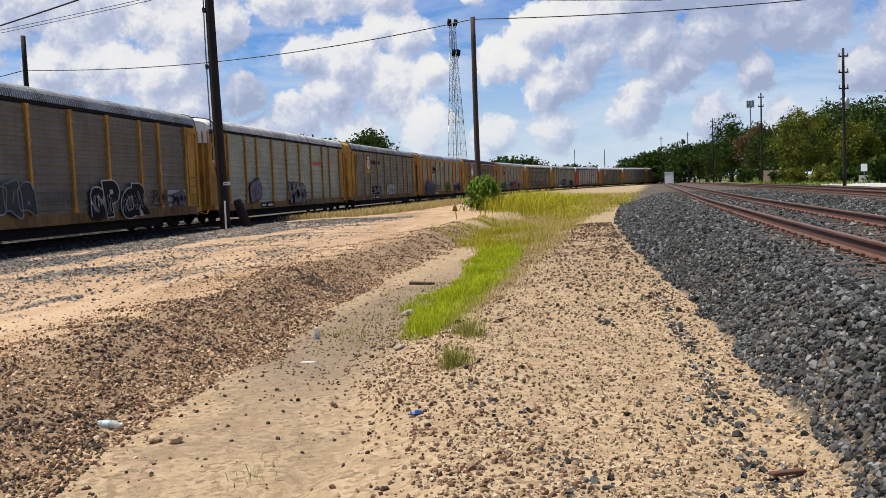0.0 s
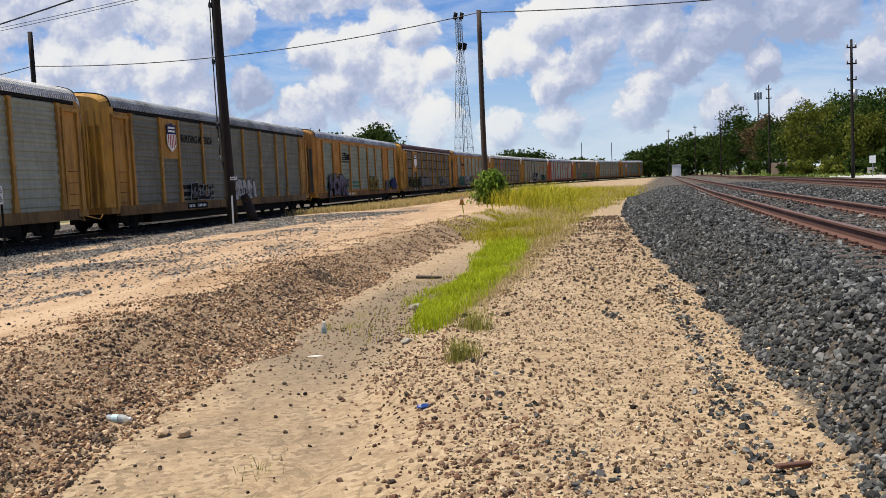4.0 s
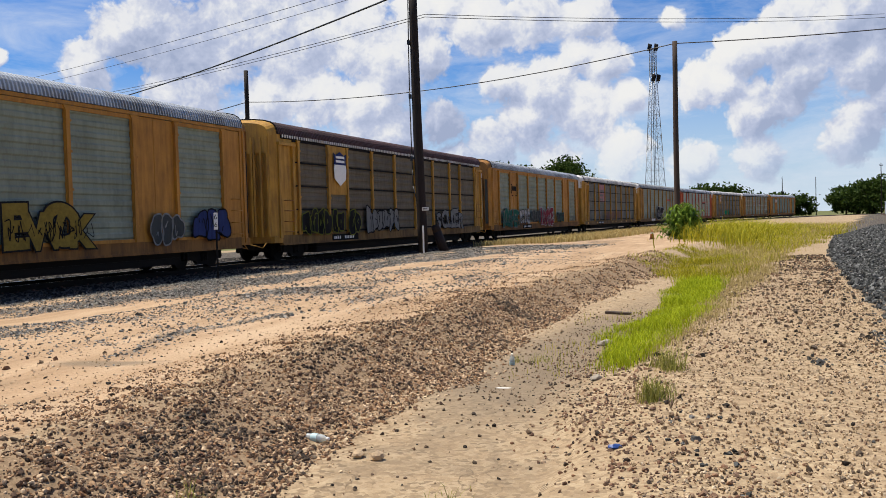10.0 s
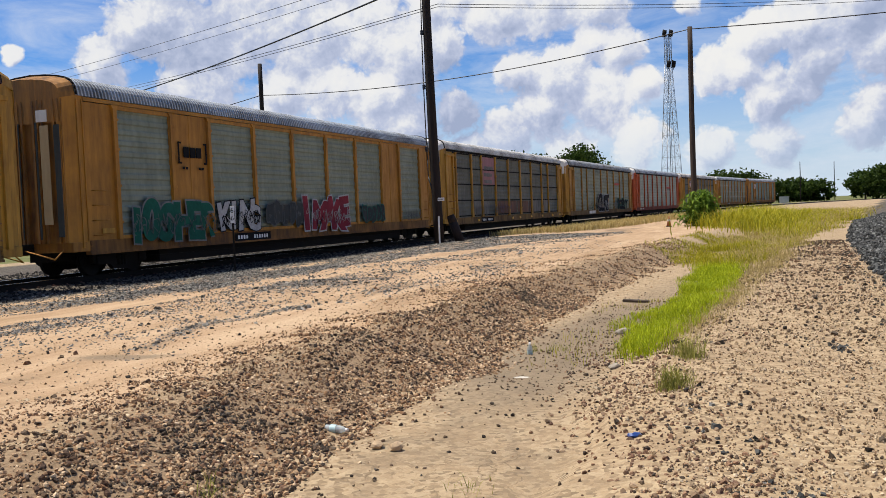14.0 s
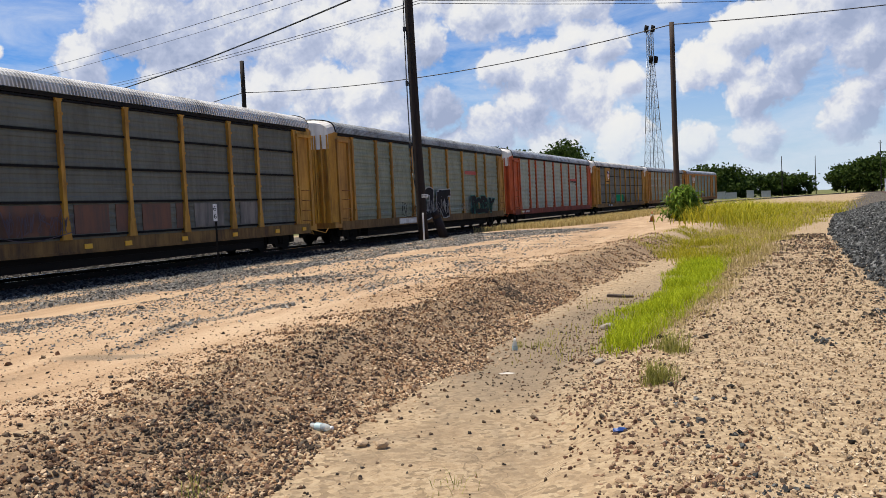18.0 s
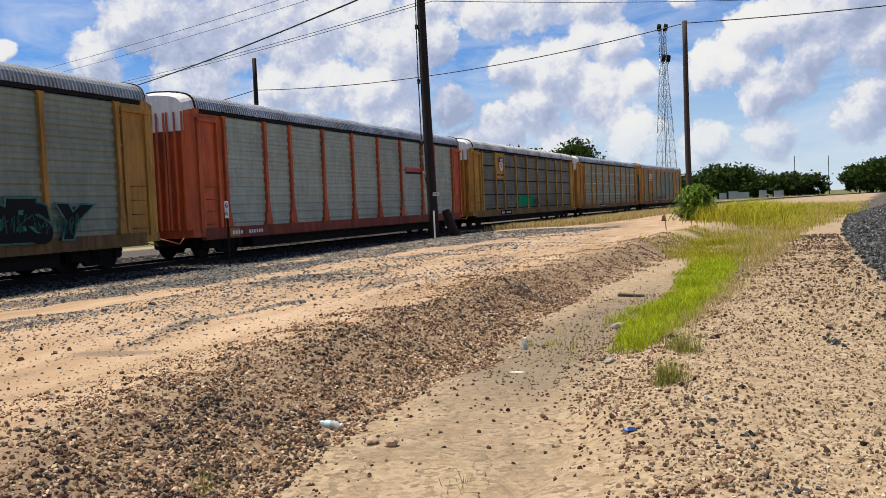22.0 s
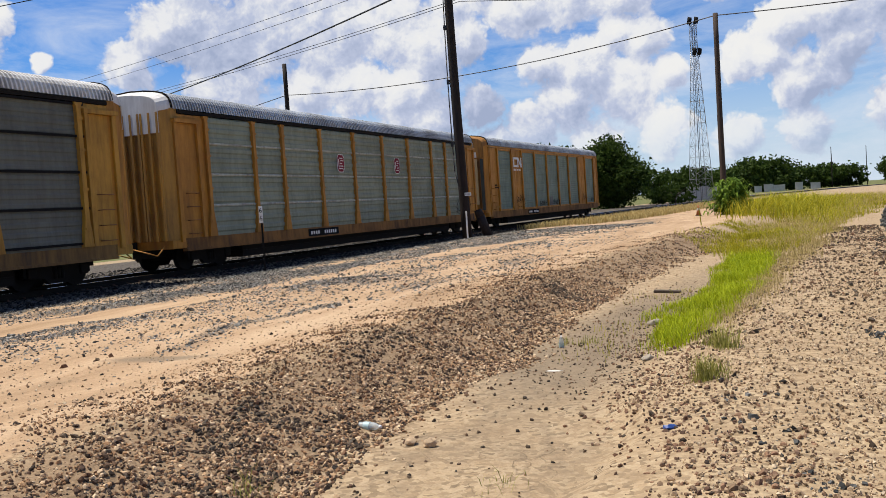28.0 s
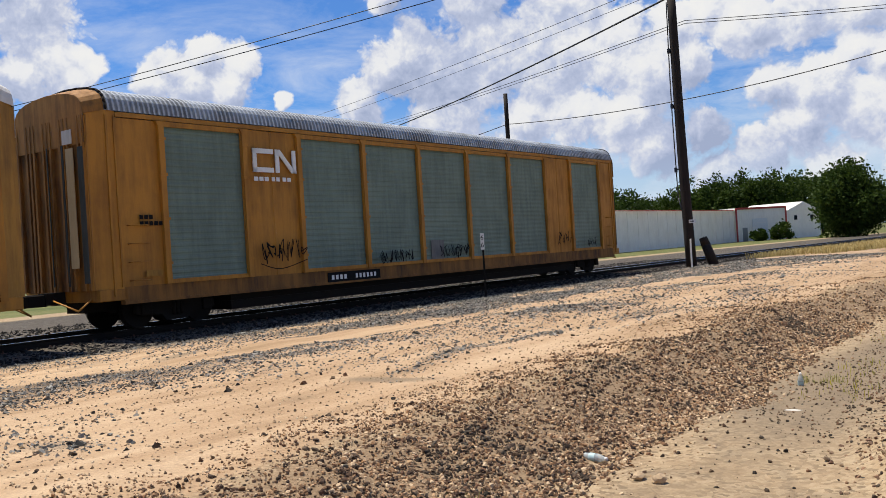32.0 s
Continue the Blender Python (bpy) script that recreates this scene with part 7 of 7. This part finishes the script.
# ---- trees ----
def tree(x, y, h, r, mat, seed, label, low=0.22, leaf=0.34, clumps=70, per=42):
    rng = np.random.default_rng(seed)
    t = new("tree")
    z0 = float(ground_z(x, y))
    t.matrix_basis = pose(x, y, z0)
    tagged(t, label, "tree")
    bm = bmesh.new()
    tube(bm, (0, 0, -0.3), (0.1, 0.05, h * 0.35), h * 0.03 + 0.05, h * 0.02 + 0.03, 8)
    for i in range(6):
        a = i * 1.05 + rng.uniform(-0.3, 0.3)
        s = h * rng.uniform(0.2, 0.35)
        e = (math.cos(a) * r * 0.6, math.sin(a) * r * 0.6, h * rng.uniform(0.5, 0.8))
        tube(bm, (0.05, 0, s), e, h * 0.014 + 0.03, 0.03, 6)
    part("trunk", bm, BARK, t)
    # crown: clumps over an uneven heap, leaves in each
    n = clumps
    d = rng.normal(0, 1, (n, 3))
    d /= np.linalg.norm(d, axis=1)[:, None]
    rad = rng.uniform(0.45, 1.0, n) ** 0.6
    lump = 1 + 0.22 * np.sin(d[:, 0] * 4 + seed) * np.cos(d[:, 1] * 3 + seed * 0.7) + 0.12 * rng.normal(0, 1, n)
    hz = h * (1 - low) / 2
    C = d * (rad * lump)[:, None] * np.array([r, r, hz * 1.02]) + np.array([0, 0, h * low + hz])
    C[:, 2] = np.maximum(C[:, 2], h * low * 0.6 + 0.3)
    cr = r * rng.uniform(0.20, 0.36, n)
    P = np.repeat(C, per, 0) + rng.normal(0, 0.5, (n * per, 3)) * np.repeat(cr, per)[:, None] * np.array([1, 1, 0.75])
    m = len(P)
    u = rng.normal(0, 1, (m, 3))
    u /= np.linalg.norm(u, axis=1)[:, None]
    v = np.cross(u, rng.normal(0, 1, (m, 3)))
    v /= np.linalg.norm(v, axis=1)[:, None]
    s = leaf * rng.uniform(0.5, 1.25, m)
    u, v = u * s[:, None], v * (s * 0.55)[:, None]
    V = np.stack([P - u, P + v, P + u, P - v], 1).reshape(-1, 3)
    F = np.arange(m * 4).reshape(-1, 4)
    ob = new("crown", mesh_of("crown", V, F, [mat]))
    ob.parent = t
    return t


BROWNLEAF = leafy("brown_leaves", (0.06, 0.04, 0.02), (0.17, 0.11, 0.055))
# beyond the main tracks
for az, el, d, w, m in ((11.9, 1.35, 345, 6, 0), (12.6, 1.6, 340, 6, 0), (13.3, 1.75, 335, 6, 0), (14.1, 1.8, 330, 6, 0), (14.9, 1.95, 320, 6, 0), (15.7, 1.9, 310, 6, 0), (16.4, 1.9, 290, 6, 0),
                       (17.2, 2.3, 240, 5, 0), (17.9, 3.35, 220, 4.6, 0), (18.7, 2.8, 215, 4.5, 0), (19.5, 2.9, 200, 4.6, 2), (20.4, 2.7, 195, 5, 0), (21.2, 3.0, 180, 5, 0), (21.8, 3.75, 132, 3.4, 1), (22.9, 3.3, 165, 5.2, 0), (23.8, 3.8, 160, 5, 0), (24.7, 3.7, 155, 5, 0),
                       (24.9, 2.7, 118, 2.3, 1), (25.8, 3.75, 150, 5.2, 0), (26.7, 3.8, 140, 5, 0), (27.8, 3.9, 140, 5, 0), (29.0, 4.0, 140, 5, 0), (30.5, 3.6, 140, 5, 0)):
    p = far(az, el, d)
    tree(p.x, p.y, p.z, w, (LEAF, LEAFY, BROWNLEAF)[m] if m else LEAF, int(az * 10), ("dense dark green tree beyond the tracks", "light yellow-green tree beyond the tracks", "thin brownish tree beyond the tracks")[m], 0.1 if m != 2 else 0.3, 0.19 if m == 1 else 0.30 if d < 250 else 0.60, 120 if m == 1 else 110 if d < 250 else 80, 80 if m == 1 else 50 if d < 250 else 36)
for az, d, h in ((21.5, 128, 2.2), (23.3, 120, 2.6), (24.4, 116, 2.4), (26.0, 110, 2.8), (27.0, 112, 3.0), (18.6, 190, 3.0), (20.6, 150, 2.2)):
    p = far(az, 0, d)
    tree(p.x, p.y, h, h * 0.7, LEAFY if int(az) % 2 else LEAF, int(az * 31), "low green bush beyond the tracks", 0.02, 0.3, 30, 36)
# beyond the train
tree(*far(-4.5, 0, 130).xy, 8.7, 4.5, LEAF, 5, "full dark green tree beyond the track", 0.04, 0.27, 330, 80)
for az, el, d, w in ((-19.5, 2.8, 175, 5), (-18.2, 2.9, 185, 5), (-16.9, 2.6, 190, 5), (-15.6, 2.4, 195, 5), (-14.4, 2.5, 190, 5), (-13.2, 2.9, 190, 5.5), (-12.0, 3.1, 190, 5.5), (-10.8, 3.3, 190, 5.5), (-9.6, 3.2, 190, 5.5), (-8.4, 3.35, 190, 5.5), (-7.0, 3.1, 200, 5.5), (-6.0, 2.6, 200, 5), (-21.0, 2.6, 180, 5), (-22.5, 2.6, 185, 5)):
    p = far(az, el, d)
    tree(p.x, p.y, p.z, w, LEAF, int(-az * 10) + 3, "dark green tree behind the white building", 0.1, 0.38, 110, 44)
for az, el, d, w in ((-2.0, 1.4, 330, 7), (-0.6, 1.3, 340, 7), (0.6, 1.4, 335, 7), (1.9, 1.35, 330, 7), (3.1, 1.5, 320, 7), (4.2, 1.72, 310, 7), (5.2, 1.6, 315, 7), (6.1, 1.25, 330, 7), (7.2, 1.0, 340, 7), (8.2, 1.05, 345, 7), (9.0, 1.0, 350, 6)):
    p = far(az, el, d)
    tree(p.x, p.y, p.z, w, LEAF, int(az * 10) + 90, "distant dark green tree", 0.05, 0.68, 70, 34)
for az, d, h in ((-8.3, 143, 2.3), (-9.6, 138, 1.5), (-0.6, 130, 3.0), (-1.5, 150, 2.4)):
    p = far(az, 0, d)
    tree(p.x, p.y, h, h * 0.8, LEAF, int(-az * 17) + 300, "green bush beside the track", 0.02, 0.28, 30, 36)


# ---- buildings and far things ----
def wall_box(name, a, b, depth, h, mat, parent, z0=0.0):
    """A box whose front runs from a to b and which reaches back from there."""
    a, b = Vector((a[0], a[1], 0)), Vector((b[0], b[1], 0))
    t = (b - a).normalized()
    nrm = Vector((-t.y, t.x, 0))
    bm = bmesh.new()
    lo = [a, b, b + nrm * depth, a + nrm * depth]
    vs = [bm.verts.new(p + Vector((0, 0, z0 + dz))) for dz in (0, h) for p in lo]
    for q in ((0, 3, 2, 1), (4, 5, 6, 7), (0, 1, 5, 4), (1, 2, 6, 5), (2, 3, 7, 6), (3, 0, 4, 7)):
        bm.faces.new([vs[i] for i in q])
    bmesh.ops.recalc_face_normals(bm, faces=bm.faces[:])
    return part(name, bm, mat, parent), t, nrm


def warehouse():
    w = new("warehouse")
    tagged(w, "long low white metal warehouse with dark red trim", "building")
    a, b = far(-27.0, 0, 78), far(-10.9, 0, 142)
    wall_box("wall", a, b, 22, 4.75, WHITEWALL, w)
    t = (b - a).normalized()
    t.z = 0
    n = Vector((-t.y, t.x, 0))
    L = (b - a).length
    ang = math.degrees(math.atan2(t.y, t.x))
    def place(ob, u, out, z):
        p = Vector((a.x, a.y, 0)) + t * u - n * out
        ob.matrix_basis = pose(p.x, p.y, z, 0, 0, ang)
    bm = bmesh.new()
    box(bm, 0, L, -0.12, 0.0, 4.74, 4.85)
    place(part("eave_trim", bm, REDPAINT, w, "dark red eave trim"), 0, 0.002, 0)
    bm = bmesh.new()
    vs = [bm.verts.new(p) for p in ((-0.2, -0.4, 4.8), (L, -0.4, 4.8), (L, 11, 5.7), (-0.2, 11, 5.7), (L, 22.3, 4.8), (-0.2, 22.3, 4.8))]
    bm.faces.new((vs[0], vs[1], vs[2], vs[3]))
    bm.faces.new((vs[3], vs[2], vs[4], vs[5]))
    bm.faces.new((vs[1], vs[4], vs[2]))
    bm.faces.new((vs[0], vs[3], vs[5]))
    bmesh.ops.solidify(bm, geom=bm.faces[:], thickness=0.08)
    place(part("roof", bm, WHITEWALL, w), 0, 0.0, 0)
    for u in np.arange(1.5, L, 3.0):
        bm = bmesh.new()
        box(bm, -0.03, 0.03, -0.05, 0, 0, 4.55)
        place(part("wall_rib", bm, WHITEWALL, w), u, 0.003, 0)
    # taller end unit with a gable
    g = new("gabled_unit")
    tagged(g, "white metal shed with red corner trim and a garage door", "building")
    p0, p1_, p2_ = far(-10.9, 0, 141), far(-8.0, 0, 149), far(-6.15, 0, 158)
    wall, t2, n2 = wall_box("wall", p0, p1_, 10, 5.1, WHITEWALL, g)
    ang2 = math.degrees(math.atan2(t2.y, t2.x))
    L2 = (p1_ - p0).length
    def put(ob):
        ob.matrix_basis = pose(p0.x, p0.y, 0, 0, 0, ang2)
        return ob
    bm = bmesh.new()
    for u in (0.0, L2 - 0.3):
        box(bm, u, u + 0.3, -0.08, -0.003, 0, 5.1)
    box(bm, 0.3, L2 - 0.3, -0.1, -0.003, 4.85, 5.15)
    put(part("trim", bm, REDPAINT, g, "dark red trim"))
    bm = bmesh.new()
    for k in range(5):
        box(bm, 3.4, 6.6, -0.06, -0.004, 0.05 + 0.68 * k, 0.05 + 0.68 * k + 0.64)
    put(part("garage_door", bm, WHITE, g, "white panelled garage door"))
    bm = bmesh.new()
    box(bm, 1.3, 2.3, -0.05, -0.003, 0.0, 2.1)
    put(part("door", bm, STEEL, g))
    # gable end
    gw, t3, n3 = wall_box("wall", p1_, p2_, 9, 4.3, WHITEWALL, g)
    L3 = (p2_ - p1_).length
    ang3 = math.degrees(math.atan2(t3.y, t3.x))
    bm = bmesh.new()
    prism(bm, [(-0.2, 4.3), (L3 + 0.2, 4.3), (L3 / 2, 5.75)], -0.05, 9.2)
    ob = part("roof", bm, WHITEWALL, g)
    ob.matrix_basis = pose(p1_.x, p1_.y, 0, 0, 0, ang3)
    for u in (2.2, 7.2):
        bm = bmesh.new()
        box(bm, u, u + 0.9, -0.06, -0.003, 2.9, 3.6)
        ob = part("window", bm, BLACK, g, "small dark window")
        ob.matrix_basis = pose(p1_.x, p1_.y, 0, 0, 0, ang3)


warehouse()


def cabinet(az, d, w, h, label, mat=WHITE, depth=1.6):
    p = far(az, 0, d)
    ob = new("equipment_cabinet")
    z0 = float(ground_z(p.x, p.y))
    ob.matrix_basis = pose(p.x, p.y, z0, 0, 0, -az)
    tagged(ob, label, "cabinet")
    bm = bmesh.new()
    box(bm, -w / 2, w / 2, 0, depth, 0.15, h, 0, 0.03)
    part("body", bm, mat, ob)
    bm = bmesh.new()
    box(bm, -w / 2 - 0.1, w / 2 + 0.1, -0.1, depth + 0.1, h, h + 0.12)
    part("lid", bm, mat, ob)
    bm = bmesh.new()
    box(bm, -w / 2, w / 2, -0.02, depth, 0, 0.15)
    part("plinth", bm, CONCRETE, ob)
    bm = bmesh.new()
    box(bm, -w * 0.3, w * 0.3, -0.03, -0.002, 0.3, h - 0.3)
    part("door", bm, mat, ob)
    return ob


cabinet(14.19, 245, 2.3, 3.1, "white signal equipment cabinet beside the tracks")
for az, d, w, h in ((0.75, 165, 3.6, 2.3), (1.7, 170, 3.0, 2.1), (2.5, 175, 2.6, 1.9), (-0.3, 160, 1.6, 1.5)):
    cabinet(az, d, w, h, "pale equipment box by the tower", CONCRETE)
for i, az in enumerate((4.3, 4.9, 5.5, 6.6, 7.5)):
    cabinet(az, 300, 2.2 + 0.6 * (i % 3), 1.9 + 0.4 * (i % 2), "small pale box in the distance", CONCRETE)


TANBOARD = woody("tan_board", (0.28, 0.19, 0.13), (0.48, 0.35, 0.26))


def fence(az0, az1, d, h, mat, label):
    a, b = far(az0, 0, d), far(az1, 0, d)
    f = new("fence")
    tagged(f, label, "fence")
    t = Vector((b.x - a.x, b.y - a.y, 0))
    L = t.length
    ang = math.degrees(math.atan2(t.y, t.x))
    f.matrix_basis = pose(a.x, a.y, float(ground_z(a.x, a.y)), 0, 0, ang)
    n = max(2, int(L / 0.9))
    bm = bmesh.new()
    box(bm, 0.01, L / n - 0.02, -0.04, 0.04, 0, h)
    me = bpy.data.meshes.new("board")
    bm.to_mesh(me)
    bm.free()
    me.materials.append(mat)
    for i in range(n):
        share("board", me, f, pose(L * i / n, 0, 0.02 * (i % 3)))
    return f


fence(19.7, 21.9, 150, 2.05, TANBOARD, "tan board fence beyond the tracks")
fence(24.9, 28.5, 112, 0.9, CONCRETE, "low pale wall beyond the tracks")

sg = far(25.19, 0.18, 95)
sign = new("road_sign")
tagged(sign, "small pale sign on a thin post beyond the tracks", "sign")
sign.matrix_basis = pose(sg.x, sg.y, float(ground_z(sg.x, sg.y)), 0, 0, -25)
bm = bmesh.new()
tube(bm, (0, 0, 0), (0, 0, 2.0), 0.035, None, 6)
part("post", bm, STEEL, sign)
bm = bmesh.new()
box(bm, -0.28, 0.28, -0.06, -0.035, 1.35, 2.05, 0, 0.01)
part("sign_plate", bm, WHITE, sign)

# mileage stake by the train
mk = new("marker_post")
MK = (-12.75, 25.3)
mk.matrix_basis = pose(*MK, float(ground_z(*MK)), 0, 0, 27)
tagged(mk, "thin dark trackside stake with a small white number plate", "marker post")
bm = bmesh.new()
box(bm, -0.03, 0.03, -0.03, 0.03, 0, 1.75)
part("stake", bm, DARKSTEEL, mk)
bm = bmesh.new()
box(bm, -0.07, 0.05, -0.05, -0.032, 1.50, 2.02, 0, 0.006)
part("number_plate", bm, WHITE, mk, "narrow white plate")
for z in (1.79, 1.55):
    cu = bpy.data.curves.new("numeral", "FONT")
    cu.body, cu.size, cu.extrude = "6", 0.21, 0.003
    cu.materials.append(BLACK)
    ob = new("numeral", cu)
    ob.parent = mk
    ob.matrix_basis = pose(-0.067, -0.055, z + 0.03, 90, 0, 0)


def cone():
    p = far(0.71, 0, 60)
    c = new("traffic_cone")
    tagged(c, "weathered orange traffic cone on the gravel", "cone")
    c.matrix_basis = pose(p.x, p.y, float(ground_z(p.x, p.y)))
    bm = bmesh.new()
    tube(bm, (0, 0, 0.04), (0, 0, 0.68), 0.16, 0.035, 14)
    part("cone_body", bm, ORANGE, c)
    bm = bmesh.new()
    box(bm, -0.2, 0.2, -0.2, 0.2, 0, 0.045, 0, 0.02)
    part("cone_base", bm, BLACK, c)
    bm = bmesh.new()
    tube(bm, (0, 0, 0.36), (0, 0, 0.50), 0.107, 0.082, 14, 0, False)
    part("cone_band", bm, CONCRETE, c)


cone()


# ---- litter and small things in the ditch ----



def crumple(name, x, y, l, w, h, mat, rz, seed, label, category, lift=0.0):
    rng = random.Random(seed)
    bm = bmesh.new()
    bmesh.ops.create_icosphere(bm, subdivisions=2, radius=0.5)
    for v in bm.verts:
        k = 1 + rng.uniform(-0.22, 0.18)
        v.co = Vector((v.co.x * l * k, v.co.y * w * k, v.co.z * h * (1 + rng.uniform(-0.3, 0.3))))
    ob = link(name, bm, mat)
    ob.matrix_basis = pose(x, y, float(ground_z(x, y)) + h * 0.32 + lift, rng.uniform(-8, 8), rng.uniform(-8, 8), rz)
    return tagged(ob, label, category)


PLASTIC, N = material("clear_plastic")
see = N.n("ShaderNodeBsdfTransparent", {"Color": (0.93, 0.96, 0.95, 1)}).outputs[0]
gloss = N.n("ShaderNodeBsdfPrincipled", {"Base Color": (0.72, 0.77, 0.76, 1), "Roughness": 0.18}).outputs[0]
N.n("ShaderNodeOutputMaterial", {"Surface": N.n("ShaderNodeMixShader", {0: 0.42, 1: see, 2: gloss}).outputs[0]})
PALEROCK = weathered("pale_rock", (0.40, 0.35, 0.27), (0.16, 0.12, 0.08), 0.6, 0.9)
PAPER = plain("dirty_paper", (0.62, 0.58, 0.50), 0.8)
PALELABEL = plain("pale_label", (0.42, 0.56, 0.56), 0.5)
BLUEWRAP = plain("blue_wrapper", (0.03, 0.07, 0.24), 0.4)


def bottle(x, y, rz, tilt, s, label):
    b = new("plastic_bottle")
    b.matrix_basis = pose(x, y, float(ground_z(x, y)) + 0.045 * s, 90 - tilt, 0, rz) @ Matrix.Scale(s, 4)
    tagged(b, label, "bottle")
    bm = bmesh.new()
    prof = [(0.0, 0.030), (0.01, 0.036), (0.05, 0.034), (0.07, 0.037), (0.10, 0.033), (0.13, 0.037), (0.17, 0.030), (0.205, 0.014)]
    for (z0, r0), (z1, r1) in zip(prof, prof[1:]):
        tube(bm, (0, 0, z0 - 0.1), (0, 0, z1 - 0.1), r0, r1, 14, 0, False)
    bm.faces.new([v for v in bm.verts if abs(v.co.z + 0.1) < 1e-5][:14])
    part("bottle_body", bm, PLASTIC, b)
    bm = bmesh.new()
    tube(bm, (0, 0, 0.105), (0, 0, 0.128), 0.015, 0.015, 10)
    part("cap", bm, WHITE, b)
    bm = bmesh.new()
    tube(bm, (0, 0, -0.045), (0, 0, 0.015), 0.0385, 0.0385, 14, 0, False)
    part("bottle_label", bm, PALELABEL, b)


bottle(-2.46, 6.3, 80, 0, 0.85, "crushed clear plastic bottle lying on rubble")
bottle(-1.47, 9.85, 10, 75, 0.8, "pale plastic bottle upright in mud")
crumple("blue_wrapper", -0.23, 5.8, 0.10, 0.07, 0.035, BLUEWRAP, 30, 4, "crumpled blue plastic wrapper on gravel", "litter")
crumple("paper_scrap", -1.36, 8.45, 0.18, 0.05, 0.012, PAPER, 5, 6, "flat white paper scrap on mud", "litter")
crumple("pale_rock", -0.5, 11.3, 0.20, 0.12, 0.09, PALEROCK, 20, 7, "pale broken rock in the ditch grass", "rock")
crumple("pale_rock", -0.48, 8.5, 0.16, 0.1, 0.05, PALEROCK, 60, 8, "pale flat rock on mud", "rock")
crumple("brown_rock", -1.84, 5.82, 0.10, 0.085, 0.075, PEBBLE, 20, 9, "tan rock on dried mud", "rock")
crumple("brown_rock", -1.99, 5.86, 0.11, 0.08, 0.06, PEBBLE, 70, 10, "tan rock on dried mud", "rock")
crumple("white_litter", 1.6, 17.25, 0.07, 0.05, 0.035, PAPER, 0, 11, "white litter at the grass edge", "litter")
lg = new("weathered_board")
tagged(lg, "dark weathered board lying at the edge of the grass", "board")
lg.matrix_basis = pose(-0.42, 15.1, float(ground_z(-0.42, 15.1)) + 0.02, 0, 3, -8)
bm = bmesh.new()
box(bm, -0.22, 0.22, -0.05, 0.05, -0.025, 0.025, 0, 0.012)
part("board_body", bm, TIE, lg)
bt = new("rail_fragment")
tagged(bt, "rusty flat iron scrap among the ballast", "scrap")
bt.matrix_basis = pose(1.64, 4.31, float(ground_z(1.64, 4.31)) + 0.03, 0, 5, 25)
bm = bmesh.new()
box(bm, -0.11, 0.11, -0.018, 0.018, -0.01, 0.01, 0, 0.004)
part("scrap_body", bm, RAILSIDE, bt)


# ---- what moves ----
def motions():
    for k, car in enumerate(CARS):
        walk(car, [(t, wagon_pose(k, t)) for t in range(0, 33)])


motions()
